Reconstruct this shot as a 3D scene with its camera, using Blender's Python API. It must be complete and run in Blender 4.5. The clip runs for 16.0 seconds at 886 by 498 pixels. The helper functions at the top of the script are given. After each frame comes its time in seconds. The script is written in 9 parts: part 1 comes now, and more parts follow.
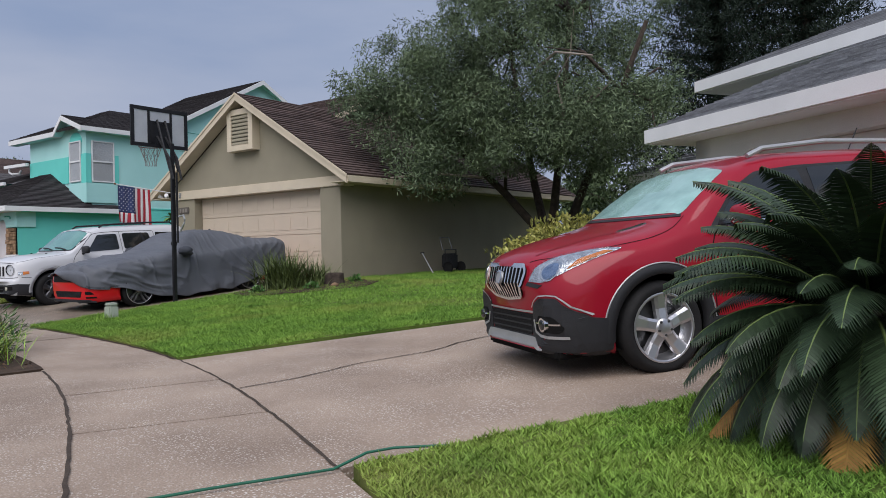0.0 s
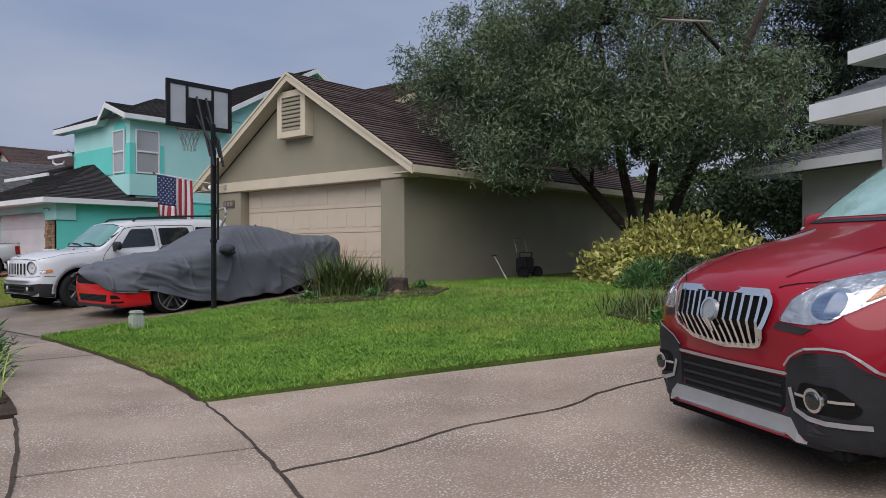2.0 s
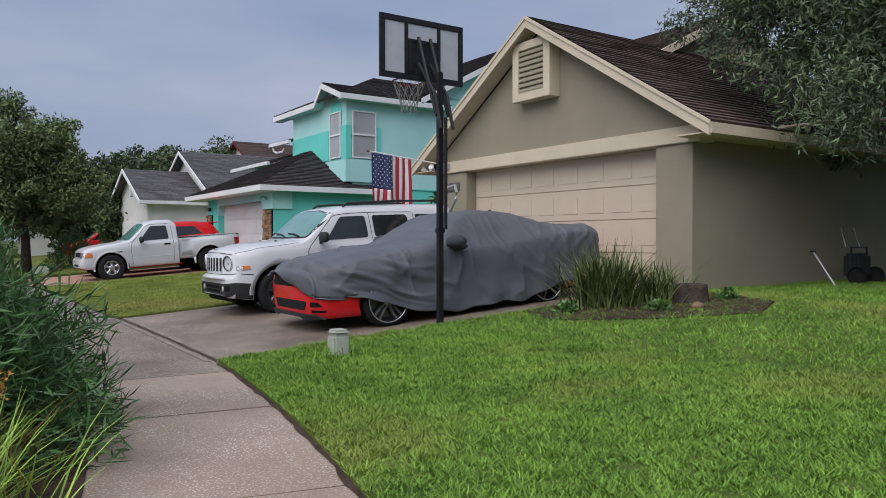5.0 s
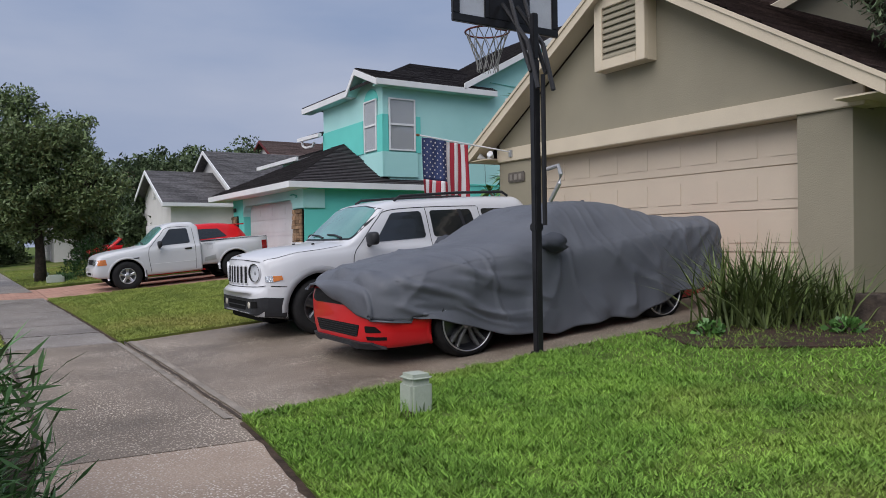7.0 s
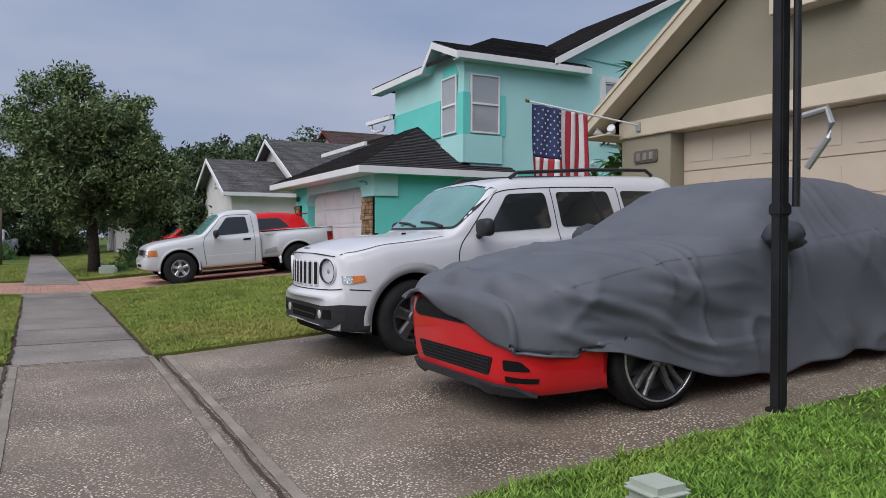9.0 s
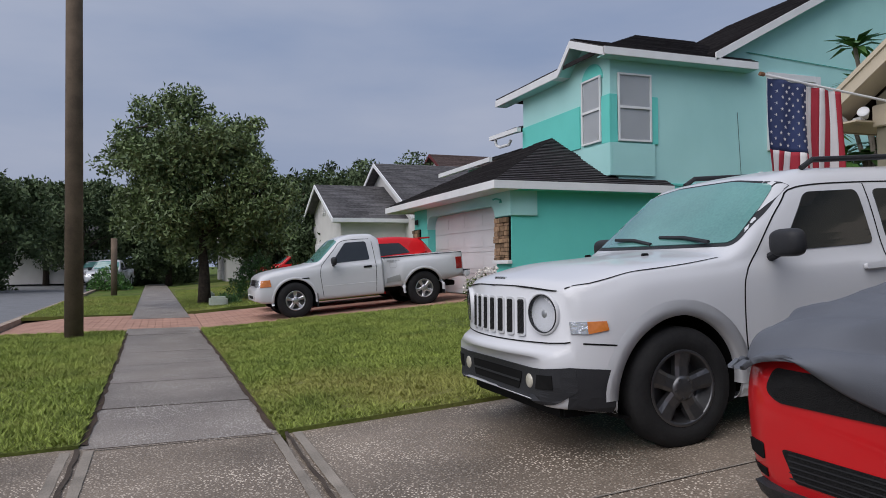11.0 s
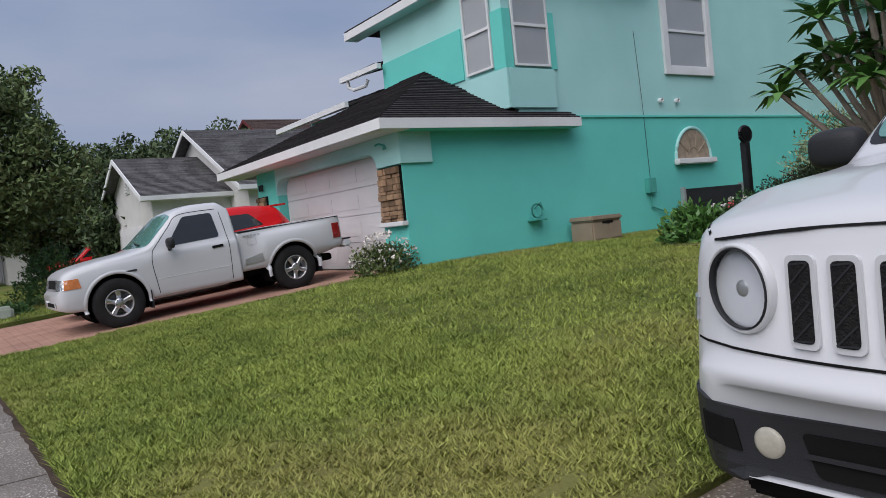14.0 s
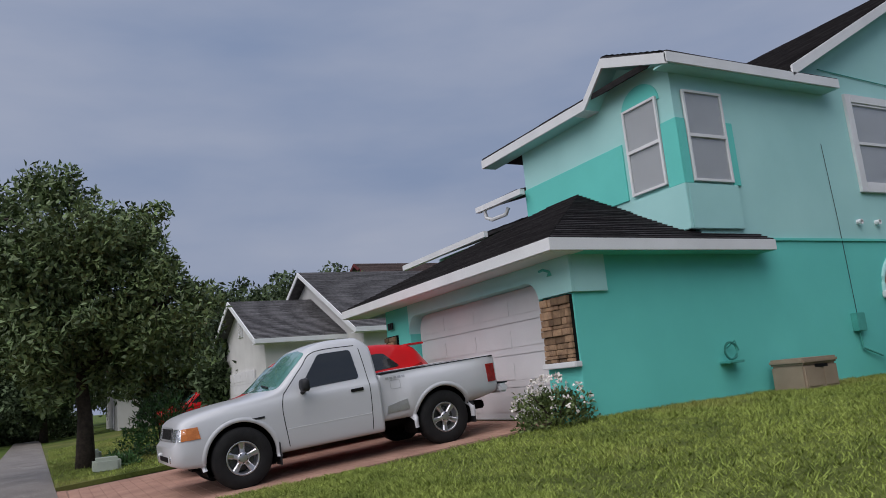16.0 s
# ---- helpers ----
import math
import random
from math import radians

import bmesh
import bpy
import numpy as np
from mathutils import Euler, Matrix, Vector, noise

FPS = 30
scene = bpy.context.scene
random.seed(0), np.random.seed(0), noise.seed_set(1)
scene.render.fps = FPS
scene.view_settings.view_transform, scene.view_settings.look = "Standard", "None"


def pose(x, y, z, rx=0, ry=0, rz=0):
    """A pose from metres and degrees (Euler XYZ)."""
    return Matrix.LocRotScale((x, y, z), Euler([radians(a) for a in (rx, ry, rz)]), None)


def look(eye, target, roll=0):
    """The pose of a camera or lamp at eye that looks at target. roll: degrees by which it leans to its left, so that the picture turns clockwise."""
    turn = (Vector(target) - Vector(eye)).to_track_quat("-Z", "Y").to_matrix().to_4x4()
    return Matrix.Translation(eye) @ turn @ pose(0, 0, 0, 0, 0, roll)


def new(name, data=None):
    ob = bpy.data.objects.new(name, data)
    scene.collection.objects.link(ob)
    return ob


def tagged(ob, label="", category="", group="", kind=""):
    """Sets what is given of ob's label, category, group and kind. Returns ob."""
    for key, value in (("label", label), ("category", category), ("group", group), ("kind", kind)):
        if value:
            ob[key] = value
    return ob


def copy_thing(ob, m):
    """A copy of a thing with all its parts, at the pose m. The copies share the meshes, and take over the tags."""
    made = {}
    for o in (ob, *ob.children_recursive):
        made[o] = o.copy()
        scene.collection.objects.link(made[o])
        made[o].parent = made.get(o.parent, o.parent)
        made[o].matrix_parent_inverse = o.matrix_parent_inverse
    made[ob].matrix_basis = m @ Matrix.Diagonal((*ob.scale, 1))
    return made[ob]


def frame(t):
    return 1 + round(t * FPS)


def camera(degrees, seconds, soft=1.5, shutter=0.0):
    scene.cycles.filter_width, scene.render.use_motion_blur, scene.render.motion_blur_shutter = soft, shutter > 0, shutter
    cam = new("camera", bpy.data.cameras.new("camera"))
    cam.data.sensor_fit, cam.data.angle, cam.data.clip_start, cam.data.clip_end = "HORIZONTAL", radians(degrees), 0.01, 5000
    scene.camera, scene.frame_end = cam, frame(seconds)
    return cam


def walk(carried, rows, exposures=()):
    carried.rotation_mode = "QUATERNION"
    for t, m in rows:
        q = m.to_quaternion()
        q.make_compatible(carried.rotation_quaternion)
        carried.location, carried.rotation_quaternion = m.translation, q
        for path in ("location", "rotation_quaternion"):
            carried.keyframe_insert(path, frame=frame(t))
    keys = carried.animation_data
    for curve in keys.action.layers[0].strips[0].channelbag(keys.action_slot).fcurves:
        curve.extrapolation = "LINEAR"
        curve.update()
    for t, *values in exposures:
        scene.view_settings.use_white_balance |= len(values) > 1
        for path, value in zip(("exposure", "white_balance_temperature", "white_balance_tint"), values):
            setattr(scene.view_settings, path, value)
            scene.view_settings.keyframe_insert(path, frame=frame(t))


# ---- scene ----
cam = camera(61.2, 16.0, soft=0.9)
PATH = [
    (0, (-0.584, 3.325, 1.17), (-1.772, 4.934, 1.171), -1.2),
    (0.5, (-1.017, 3.718, 1.187), (-2.216, 5.319, 1.178), -1.3),
    (1, (-1.503, 4.109, 1.208), (-2.698, 5.713, 1.199), -2.2),
    (1.5, (-1.974, 4.526, 1.225), (-3.227, 6.085, 1.226), -0.9),
    (2, (-2.52, 4.869, 1.231), (-3.806, 6.4, 1.233), -0.2),
    (2.5, (-3.038, 5.278, 1.244), (-4.371, 6.769, 1.246), -0.5),
    (3, (-3.599, 5.622, 1.258), (-5.015, 7.035, 1.256), -0.0),
    (3.5, (-4.101, 5.961, 1.24), (-5.636, 7.244, 1.227), -0.3),
    (4, (-4.734, 6.253, 1.248), (-6.321, 7.47, 1.233), 0.2),
    (4.5, (-5.308, 6.578, 1.244), (-6.932, 7.745, 1.23), 0.4),
    (4.7, (-5.554, 6.708, 1.267), (-7.2, 7.845, 1.248), 0.4),
    (6.8, (-8.035, 7.612, 1.243), (-9.712, 8.703, 1.218), -0.9),
    (7, (-8.292, 7.672, 1.284), (-9.985, 8.737, 1.262), -0.9),
    (7.5, (-8.988, 7.796, 1.284), (-10.745, 8.752, 1.261), 1.8),
    (8, (-9.532, 8.01, 1.257), (-11.29, 8.963, 1.235), 0.5),
    (8.5, (-10.22, 8.197, 1.244), (-11.991, 9.125, 1.226), 0.7),
    (9, (-10.8, 8.357, 1.229), (-12.569, 9.29, 1.199), 0.1),
    (9.5, (-11.419, 8.461, 1.244), (-13.27, 9.22, 1.228), 0.2),
    (10, (-12.046, 8.473, 1.249), (-13.909, 9.2, 1.253), 0.2),
    (10.2, (-12.308, 8.501, 1.214), (-14.175, 9.219, 1.235), 0.3),
    (12.3, (-15.135, 8.572, 1.226), (-16.996, 9.299, 1.318), -2.6),
    (12.5, (-15.364, 8.616, 1.229), (-17.169, 9.472, 1.318), -3.9),
    (13, (-16.062, 8.658, 1.186), (-17.823, 9.6, 1.293), -5.4),
    (13.5, (-16.649, 8.703, 1.182), (-18.339, 9.772, 1.192), -6.5),
    (14, (-17.224, 8.811, 1.178), (-18.872, 9.942, 1.112), -5.8),
    (14.5, (-17.743, 8.866, 1.185), (-19.37, 10.021, 1.313), -6.1),
    (15, (-18.34, 8.978, 1.189), (-19.946, 10.12, 1.528), -6.6),
    (15.5, (-18.928, 8.964, 1.208), (-20.626, 9.939, 1.616), -5.0),
    (16, (-19.513, 8.961, 1.183), (-21.246, 9.896, 1.532), -5.4),
]
walk(cam, [(t, look(eye, target, roll)) for t, eye, target, roll in PATH], [(0, 0.06, 6350, 14), (0.5, 0.20, 6350, 14), (1.2, 0.05, 6350, 14), (2, -0.03, 6350, 14), (4, 0.04, 6350, 14), (7, 0.06, 6350, 14), (9.5, 0.06, 6350, 14), (10.2, -0.04, 6350, 14), (13, -0.12, 6350, 14), (14.5, -0.02, 6350, 14), (15.5, -0.25, 6350, 14), (16, -0.25, 6350, 14)])

from mathutils import geometry

# ---- world and sun ----
world = bpy.data.worlds.new("overcast_sky")
scene.world = world
world.use_nodes = True
wn = world.node_tree
wn.nodes.clear()
w_out = wn.nodes.new("ShaderNodeOutputWorld")
w_bg = wn.nodes.new("ShaderNodeBackground")
w_sky = wn.nodes.new("ShaderNodeTexSky")
w_sky.sky_type = "NISHITA"
w_sky.sun_disc = False
w_sky.sun_elevation = radians(40)
w_sky.sun_rotation = radians(200)
w_sky.air_density, w_sky.dust_density = 2.0, 4.0
w_co = wn.nodes.new("ShaderNodeTexCoord")
w_map = wn.nodes.new("ShaderNodeMapping")
w_map.inputs["Scale"].default_value = (1.2, 1.2, 4.5)
w_noise = wn.nodes.new("ShaderNodeTexNoise")
w_noise.inputs["Scale"].default_value = 1.6
w_noise.inputs["Detail"].default_value = 5
w_noise.inputs["Roughness"].default_value = 0.5
w_ramp = wn.nodes.new("ShaderNodeValToRGB")
w_ramp.color_ramp.elements[0].position, w_ramp.color_ramp.elements[0].color = 0.32, (2.6, 3.35, 4.9, 1)
w_ramp.color_ramp.elements[1].position, w_ramp.color_ramp.elements[1].color = 0.72, (4.3, 4.75, 5.8, 1)
w_mix = wn.nodes.new("ShaderNodeMixRGB")
w_mix.inputs[0].default_value = 0.93
w_bg.inputs["Strength"].default_value = 0.100
wn.links.new(w_co.outputs["Generated"], w_map.inputs["Vector"])
wn.links.new(w_map.outputs["Vector"], w_noise.inputs["Vector"])
wn.links.new(w_noise.outputs["Fac"], w_ramp.inputs["Fac"])
wn.links.new(w_sky.outputs["Color"], w_mix.inputs[1])
wn.links.new(w_ramp.outputs["Color"], w_mix.inputs[2])
wn.links.new(w_mix.outputs["Color"], w_bg.inputs["Color"])
wn.links.new(w_bg.outputs["Background"], w_out.inputs["Surface"])

sun_data = bpy.data.lights.new("sun", "SUN")
sun_data.energy, sun_data.angle, sun_data.color = 3.05, radians(70), (1.0, 0.965, 0.92)
sun = new("sun", sun_data)
sun.matrix_world = look((0, 0, 22), (-8, 15.5, 0))

# ---- small tools ----
def smooth01(a, b, v):
    v = min(1.0, max(0.0, (v - a) / (b - a)))
    return v * v * (3 - 2 * v)


def mat(name, c1, c2=None, scale=6.0, rough=0.8, bump=0.0, metal=0.0, fine=60.0, spec=0.3, coat=0.0, vary=0.0, big=0.7, trans=0.0):
    """A surface whose colour wanders between c1 and c2 at two scales (metres), with fine relief."""
    m = bpy.data.materials.new(name)
    m.use_nodes = True
    nt = m.node_tree
    b = nt.nodes["Principled BSDF"]
    b.inputs["Roughness"].default_value, b.inputs["Metallic"].default_value = rough, metal
    b.inputs["Specular IOR Level"].default_value = spec
    b.inputs["Coat Weight"].default_value = coat
    b.inputs["Coat Roughness"].default_value = 0.04
    b.inputs["Transmission Weight"].default_value = trans
    c2 = c2 or tuple(v * 0.8 for v in c1)
    co = nt.nodes.new("ShaderNodeTexCoord")
    n1, n2 = nt.nodes.new("ShaderNodeTexNoise"), nt.nodes.new("ShaderNodeTexNoise")
    n1.inputs["Scale"].default_value, n1.inputs["Detail"].default_value = scale, 4
    n2.inputs["Scale"].default_value, n2.inputs["Detail"].default_value = fine, 3
    for n in (n1, n2):
        nt.links.new(co.outputs["Object"], n.inputs["Vector"])
    add = nt.nodes.new("ShaderNodeMath")
    add.operation = "MULTIPLY_ADD"
    add.inputs[1].default_value = big
    nt.links.new(n1.outputs["Fac"], add.inputs[0])
    sub = nt.nodes.new("ShaderNodeMath")
    sub.operation = "MULTIPLY"
    sub.inputs[1].default_value = 1 - big
    nt.links.new(n2.outputs["Fac"], sub.inputs[0])
    nt.links.new(sub.outputs[0], add.inputs[2])
    ramp = nt.nodes.new("ShaderNodeValToRGB")
    ramp.color_ramp.elements[0].position, ramp.color_ramp.elements[1].position = 0.35, 0.65
    ramp.color_ramp.elements[0].color, ramp.color_ramp.elements[1].color = (*c2, 1), (*c1, 1)
    nt.links.new(add.outputs[0], ramp.inputs["Fac"])
    col = ramp.outputs["Color"]
    if vary:
        info = nt.nodes.new("ShaderNodeNewGeometry")
        hsv = nt.nodes.new("ShaderNodeHueSaturation")
        mr = nt.nodes.new("ShaderNodeMapRange")
        mr.inputs[3].default_value, mr.inputs[4].default_value = 1 - vary, 1 + vary
        nt.links.new(info.outputs["Random Per Island"], mr.inputs[0])
        nt.links.new(mr.outputs[0], hsv.inputs["Value"])
        nt.links.new(col, hsv.inputs["Color"])
        col = hsv.outputs["Color"]
    nt.links.new(col, b.inputs["Base Color"])
    if bump:
        bp = nt.nodes.new("ShaderNodeBump")
        bp.inputs["Strength"].default_value, bp.inputs["Distance"].default_value = bump, 0.01
        nt.links.new(n2.outputs["Fac"], bp.inputs["Height"])
        nt.links.new(bp.outputs["Normal"], b.inputs["Normal"])
    return m


def glass_mat(name, tint, ior=1.5, rough=0.01):
    """Thin glazing: tinted see-through, with a mirror gloss that grows at a slant."""
    m = bpy.data.materials.new(name)
    m.use_nodes = True
    nt = m.node_tree
    nt.nodes.clear()
    out, mix = nt.nodes.new("ShaderNodeOutputMaterial"), nt.nodes.new("ShaderNodeMixShader")
    tr, gl, fr = nt.nodes.new("ShaderNodeBsdfTransparent"), nt.nodes.new("ShaderNodeBsdfGlossy"), nt.nodes.new("ShaderNodeLayerWeight")
    tr.inputs["Color"].default_value = (*tint, 1)
    gl.inputs["Roughness"].default_value = rough
    fr.inputs["Blend"].default_value = 0.5
    pw, ma = nt.nodes.new("ShaderNodeMath"), nt.nodes.new("ShaderNodeMath")
    pw.operation, ma.operation = "POWER", "MULTIPLY_ADD"
    pw.inputs[1].default_value = 4.0
    ma.inputs[1].default_value, ma.inputs[2].default_value = 0.8, ((ior - 1) / (ior + 1)) ** 2
    nt.links.new(fr.outputs["Facing"], pw.inputs[0])
    nt.links.new(pw.outputs[0], ma.inputs[0])
    nt.links.new(ma.outputs[0], mix.inputs[0])
    nt.links.new(tr.outputs[0], mix.inputs[1])
    nt.links.new(gl.outputs[0], mix.inputs[2])
    nt.links.new(mix.outputs[0], out.inputs["Surface"])
    return m


def link(name, bm, material, parent=None, label="", smooth=False, matrix=None):
    me = bpy.data.meshes.new(name)
    bm.to_mesh(me)
    bm.free()
    me.materials.append(material)
    if smooth:
        me.shade_smooth()
    ob = new(name, me)
    if matrix is not None:
        ob.matrix_world = matrix
    if parent is not None:
        ob.parent = parent
    if label:
        ob["label"] = label
    return ob


def part(name, bm, material, parent, label="", smooth=False):
    return link(name, bm, material, parent, label, smooth)


def raw(name, verts, faces, material, parent=None, label="", smooth=False):
    me = bpy.data.meshes.new(name)
    me.from_pydata([tuple(v) for v in verts], [], [tuple(f) for f in faces])
    me.materials.append(material)
    if smooth:
        me.shade_smooth()
    ob = new(name, me)
    if parent is not None:
        ob.parent = parent
    if label:
        ob["label"] = label
    return ob


def holder(name, m, label, category, group="", kind=""):
    ob = new(name)
    ob.empty_display_size = 0.2
    ob.matrix_world = m
    return tagged(ob, label, category, group, kind)


def box(x0, x1, y0, y1, z0, z1, bevel=0.0, bm=None):
    bm = bm or bmesh.new()
    r = bmesh.ops.create_cube(bm, size=1.0)
    for v in r["verts"]:
        v.co = Vector(((x0 + x1) / 2 + v.co.x * (x1 - x0), (y0 + y1) / 2 + v.co.y * (y1 - y0), (z0 + z1) / 2 + v.co.z * (z1 - z0)))
    if bevel:
        es = list({e for v in r["verts"] for e in v.link_edges})
        bmesh.ops.bevel(bm, geom=es, offset=bevel, segments=2, affect="EDGES")
    return bm


def prism(pts, direction, bm=None):
    """A solid from a flat polygon swept along a vector."""
    bm = bm or bmesh.new()
    d = Vector(direction)
    a = [bm.verts.new(p) for p in pts]
    b = [bm.verts.new(Vector(p) + d) for p in pts]
    bm.faces.new(a)
    bm.faces.new(list(reversed(b)))
    n = len(pts)
    for i in range(n):
        bm.faces.new((a[i], b[i], b[(i + 1) % n], a[(i + 1) % n]))
    bmesh.ops.recalc_face_normals(bm, faces=bm.faces[:])
    return bm


def tube(points, radius, sides=8, bm=None, radii=None, cap=True):
    """A round bar through the points."""
    bm = bm or bmesh.new()
    pts = [Vector(p) for p in points]
    rings = []
    for i, p in enumerate(pts):
        t = (pts[min(i + 1, len(pts) - 1)] - pts[max(i - 1, 0)]).normalized()
        up = Vector((0, 0, 1)) if abs(t.z) < 0.95 else Vector((1, 0, 0))
        a = t.cross(up).normalized()
        b = t.cross(a).normalized()
        r = radii[i] if radii else radius
        rings.append([bm.verts.new(p + r * (math.cos(2 * math.pi * k / sides) * a + math.sin(2 * math.pi * k / sides) * b)) for k in range(sides)])
    for r0, r1 in zip(rings, rings[1:]):
        for k in range(sides):
            bm.faces.new((r0[k], r0[(k + 1) % sides], r1[(k + 1) % sides], r1[k]))
    if cap:
        bm.faces.new(rings[0])
        bm.faces.new(list(reversed(rings[-1])))
    bmesh.ops.recalc_face_normals(bm, faces=bm.faces[:])
    return bm


def lathe(profile, sides=32, axis="x", bm=None):
    """A turned shape: (radius, offset along the axis) pairs."""
    bm = bm or bmesh.new()
    rings = []
    for r, h in profile:
        ring = []
        for k in range(sides):
            a = 2 * math.pi * k / sides
            c, s = r * math.cos(a), r * math.sin(a)
            ring.append(bm.verts.new((h, c, s) if axis == "x" else (c, h, s) if axis == "y" else (c, s, h)))
        rings.append(ring)
    for r0, r1 in zip(rings, rings[1:]):
        for k in range(sides):
            bm.faces.new((r0[k], r0[(k + 1) % sides], r1[(k + 1) % sides], r1[k]))
    bmesh.ops.recalc_face_normals(bm, faces=bm.faces[:])
    return bm


# ---- lie of the land ----
# house-side edge of the pavement, from the bend to the far end of the street
EDGE = [(7.0, -2.2), (4.2, 0.7), (1.6, 3.0), (-1.0, 4.85), (-3.45, 6.22), (-5.86, 7.45), (-7.93, 8.27), (-9.4, 8.68), (-11.4, 9.05), (-13.7, 9.31), (-16.5, 9.34), (-24.0, 9.26), (-32.0, 9.12), (-60.0, 8.75), (-140.0, 7.6)]


def dense(pts, step=0.5):
    out = []
    for i in range(len(pts) - 1):
        p0, p1, p2, p3 = (Vector(pts[max(0, min(len(pts) - 1, i + k))]) for k in (-1, 0, 1, 2))
        n = max(1, int((p2 - p1).length / step))
        if (p2 - p1).length > 5:
            out += [tuple(p1.lerp(p2, j / n)) for j in range(n)]
            continue
        for j in range(n):
            t = j / n
            out.append(tuple(0.5 * (2 * p1 + (p2 - p0) * t + (2 * p0 - 5 * p1 + 4 * p2 - p3) * t * t + (3 * p1 - p0 - 3 * p2 + p3) * t ** 3)))
    return out + [tuple(pts[-1])]


EDGE_D = dense(EDGE)
EDGE_A = np.array(EDGE_D)


def offset_edge(d, pts=None):
    """The pavement edge moved d metres towards the houses (negative: towards the road)."""
    pts = [Vector(p) for p in (pts or EDGE_D)]
    out = []
    for i, p in enumerate(pts):
        t = (pts[min(i + 1, len(pts) - 1)] - pts[max(i - 1, 0)]).normalized()
        out.append((p.x + t.y * d, p.y - t.x * d))
    return out


def edge_dist(x, y):
    """Signed distance behind the pavement's edge."""
    p = np.array((x, y))
    a, b = EDGE_A[:-1], EDGE_A[1:]
    ab = b - a
    t = np.clip(((p - a) * ab).sum(1) / (ab * ab).sum(1), 0, 1)
    q = a + ab * t[:, None]
    dd = ((p - q) ** 2).sum(1)
    i = int(dd.argmin())
    side = ab[i][1] * (x - q[i][0]) - ab[i][0] * (y - q[i][1])
    return math.copysign(math.sqrt(dd[i]), side)


def land(x, y):
    """Height of the finished ground: level pavement, lawns that climb to the houses, the road a kerb lower."""
    d = edge_dist(x, y)
    if d > 0:
        return 0.075 * d - 0.075 * max(0.0, d - 6.6) + 0.012 * max(0.0, d - 6.6)
    if d < -4.0:
        return -0.13
    return 0.0


def cut_poly(poly, step):
    bm = bmesh.new()
    clean = []
    for q in poly:
        if not clean or (abs(q[0] - clean[-1][0]) + abs(q[1] - clean[-1][1])) > 0.004:
            clean.append(q)
    poly = clean
    vs = [bm.verts.new((x, y, 0)) for x, y in poly]
    for a, b, c in geometry.tessellate_polygon([[Vector((x, y, 0)) for x, y in poly]]):
        try:
            bm.faces.new((vs[a], vs[b], vs[c]))
        except ValueError:
            pass
    xs, ys = [p[0] for p in poly], [p[1] for p in poly]
    for axis, lo, hi in ((0, min(xs), max(xs)), (1, min(ys), max(ys))):
        n = Vector((1, 0, 0)) if axis == 0 else Vector((0, 1, 0))
        k = math.ceil(lo / step)
        while k * step < hi:
            bmesh.ops.bisect_plane(bm, geom=bm.verts[:] + bm.edges[:] + bm.faces[:], plane_co=n * (k * step), plane_no=n, dist=0.0005)
            k += 1
    return bm


def slab(name, poly, top, thick, material, step=1.0, parent=None, skirt=True, height=None):
    """A sheet over the land with a polygon outline, `top` above it, with its edge turned down."""
    bm = cut_poly(poly, step)
    rim = [e for e in bm.edges if e.is_boundary]
    if skirt:
        ext = bmesh.ops.extrude_edge_only(bm, edges=rim)["geom"]
        low = {v for v in ext if isinstance(v, bmesh.types.BMVert)}
    else:
        low = set()
    for v in bm.verts:
        z = (height or land)(v.co.x, v.co.y)
        v.co.z = z + top - (thick if v in low else 0)
    bmesh.ops.recalc_face_normals(bm, faces=bm.faces[:])
    up = sum(f.normal.z * f.calc_area() for f in bm.faces)
    if up < 0:
        bmesh.ops.reverse_faces(bm, faces=bm.faces[:])
    return link(name, bm, material, parent)

# ---- materials ----
def turf(name, c1, c2, dry, rough, bump, fine, spec, vary):
    """Grass colour with drier, yellower patches of a metre or so."""
    m = mat(name, c1, c2, 1.7, rough, bump, fine=fine, spec=spec, vary=vary, big=0.55)
    nt = m.node_tree
    b = nt.nodes["Principled BSDF"]
    src = b.inputs["Base Color"].links[0].from_socket
    co, nz, rp, mix = nt.nodes.new("ShaderNodeTexCoord"), nt.nodes.new("ShaderNodeTexNoise"), nt.nodes.new("ShaderNodeValToRGB"), nt.nodes.new("ShaderNodeMixRGB")
    nz.inputs["Scale"].default_value, nz.inputs["Detail"].default_value = 0.42, 6
    rp.color_ramp.elements[0].position, rp.color_ramp.elements[0].color = 0.50, (0, 0, 0, 1)
    rp.color_ramp.elements[1].position, rp.color_ramp.elements[1].color = 0.70, (0.62, 0.62, 0.62, 1)
    nt.links.new(co.outputs["Object"], nz.inputs["Vector"])
    nt.links.new(nz.outputs["Fac"], rp.inputs["Fac"])
    nt.links.new(rp.outputs["Color"], mix.inputs[0])
    nt.links.new(src, mix.inputs[1])
    mix.inputs[2].default_value = (*dry, 1)
    nt.links.new(mix.outputs[0], b.inputs["Base Color"])
    return m


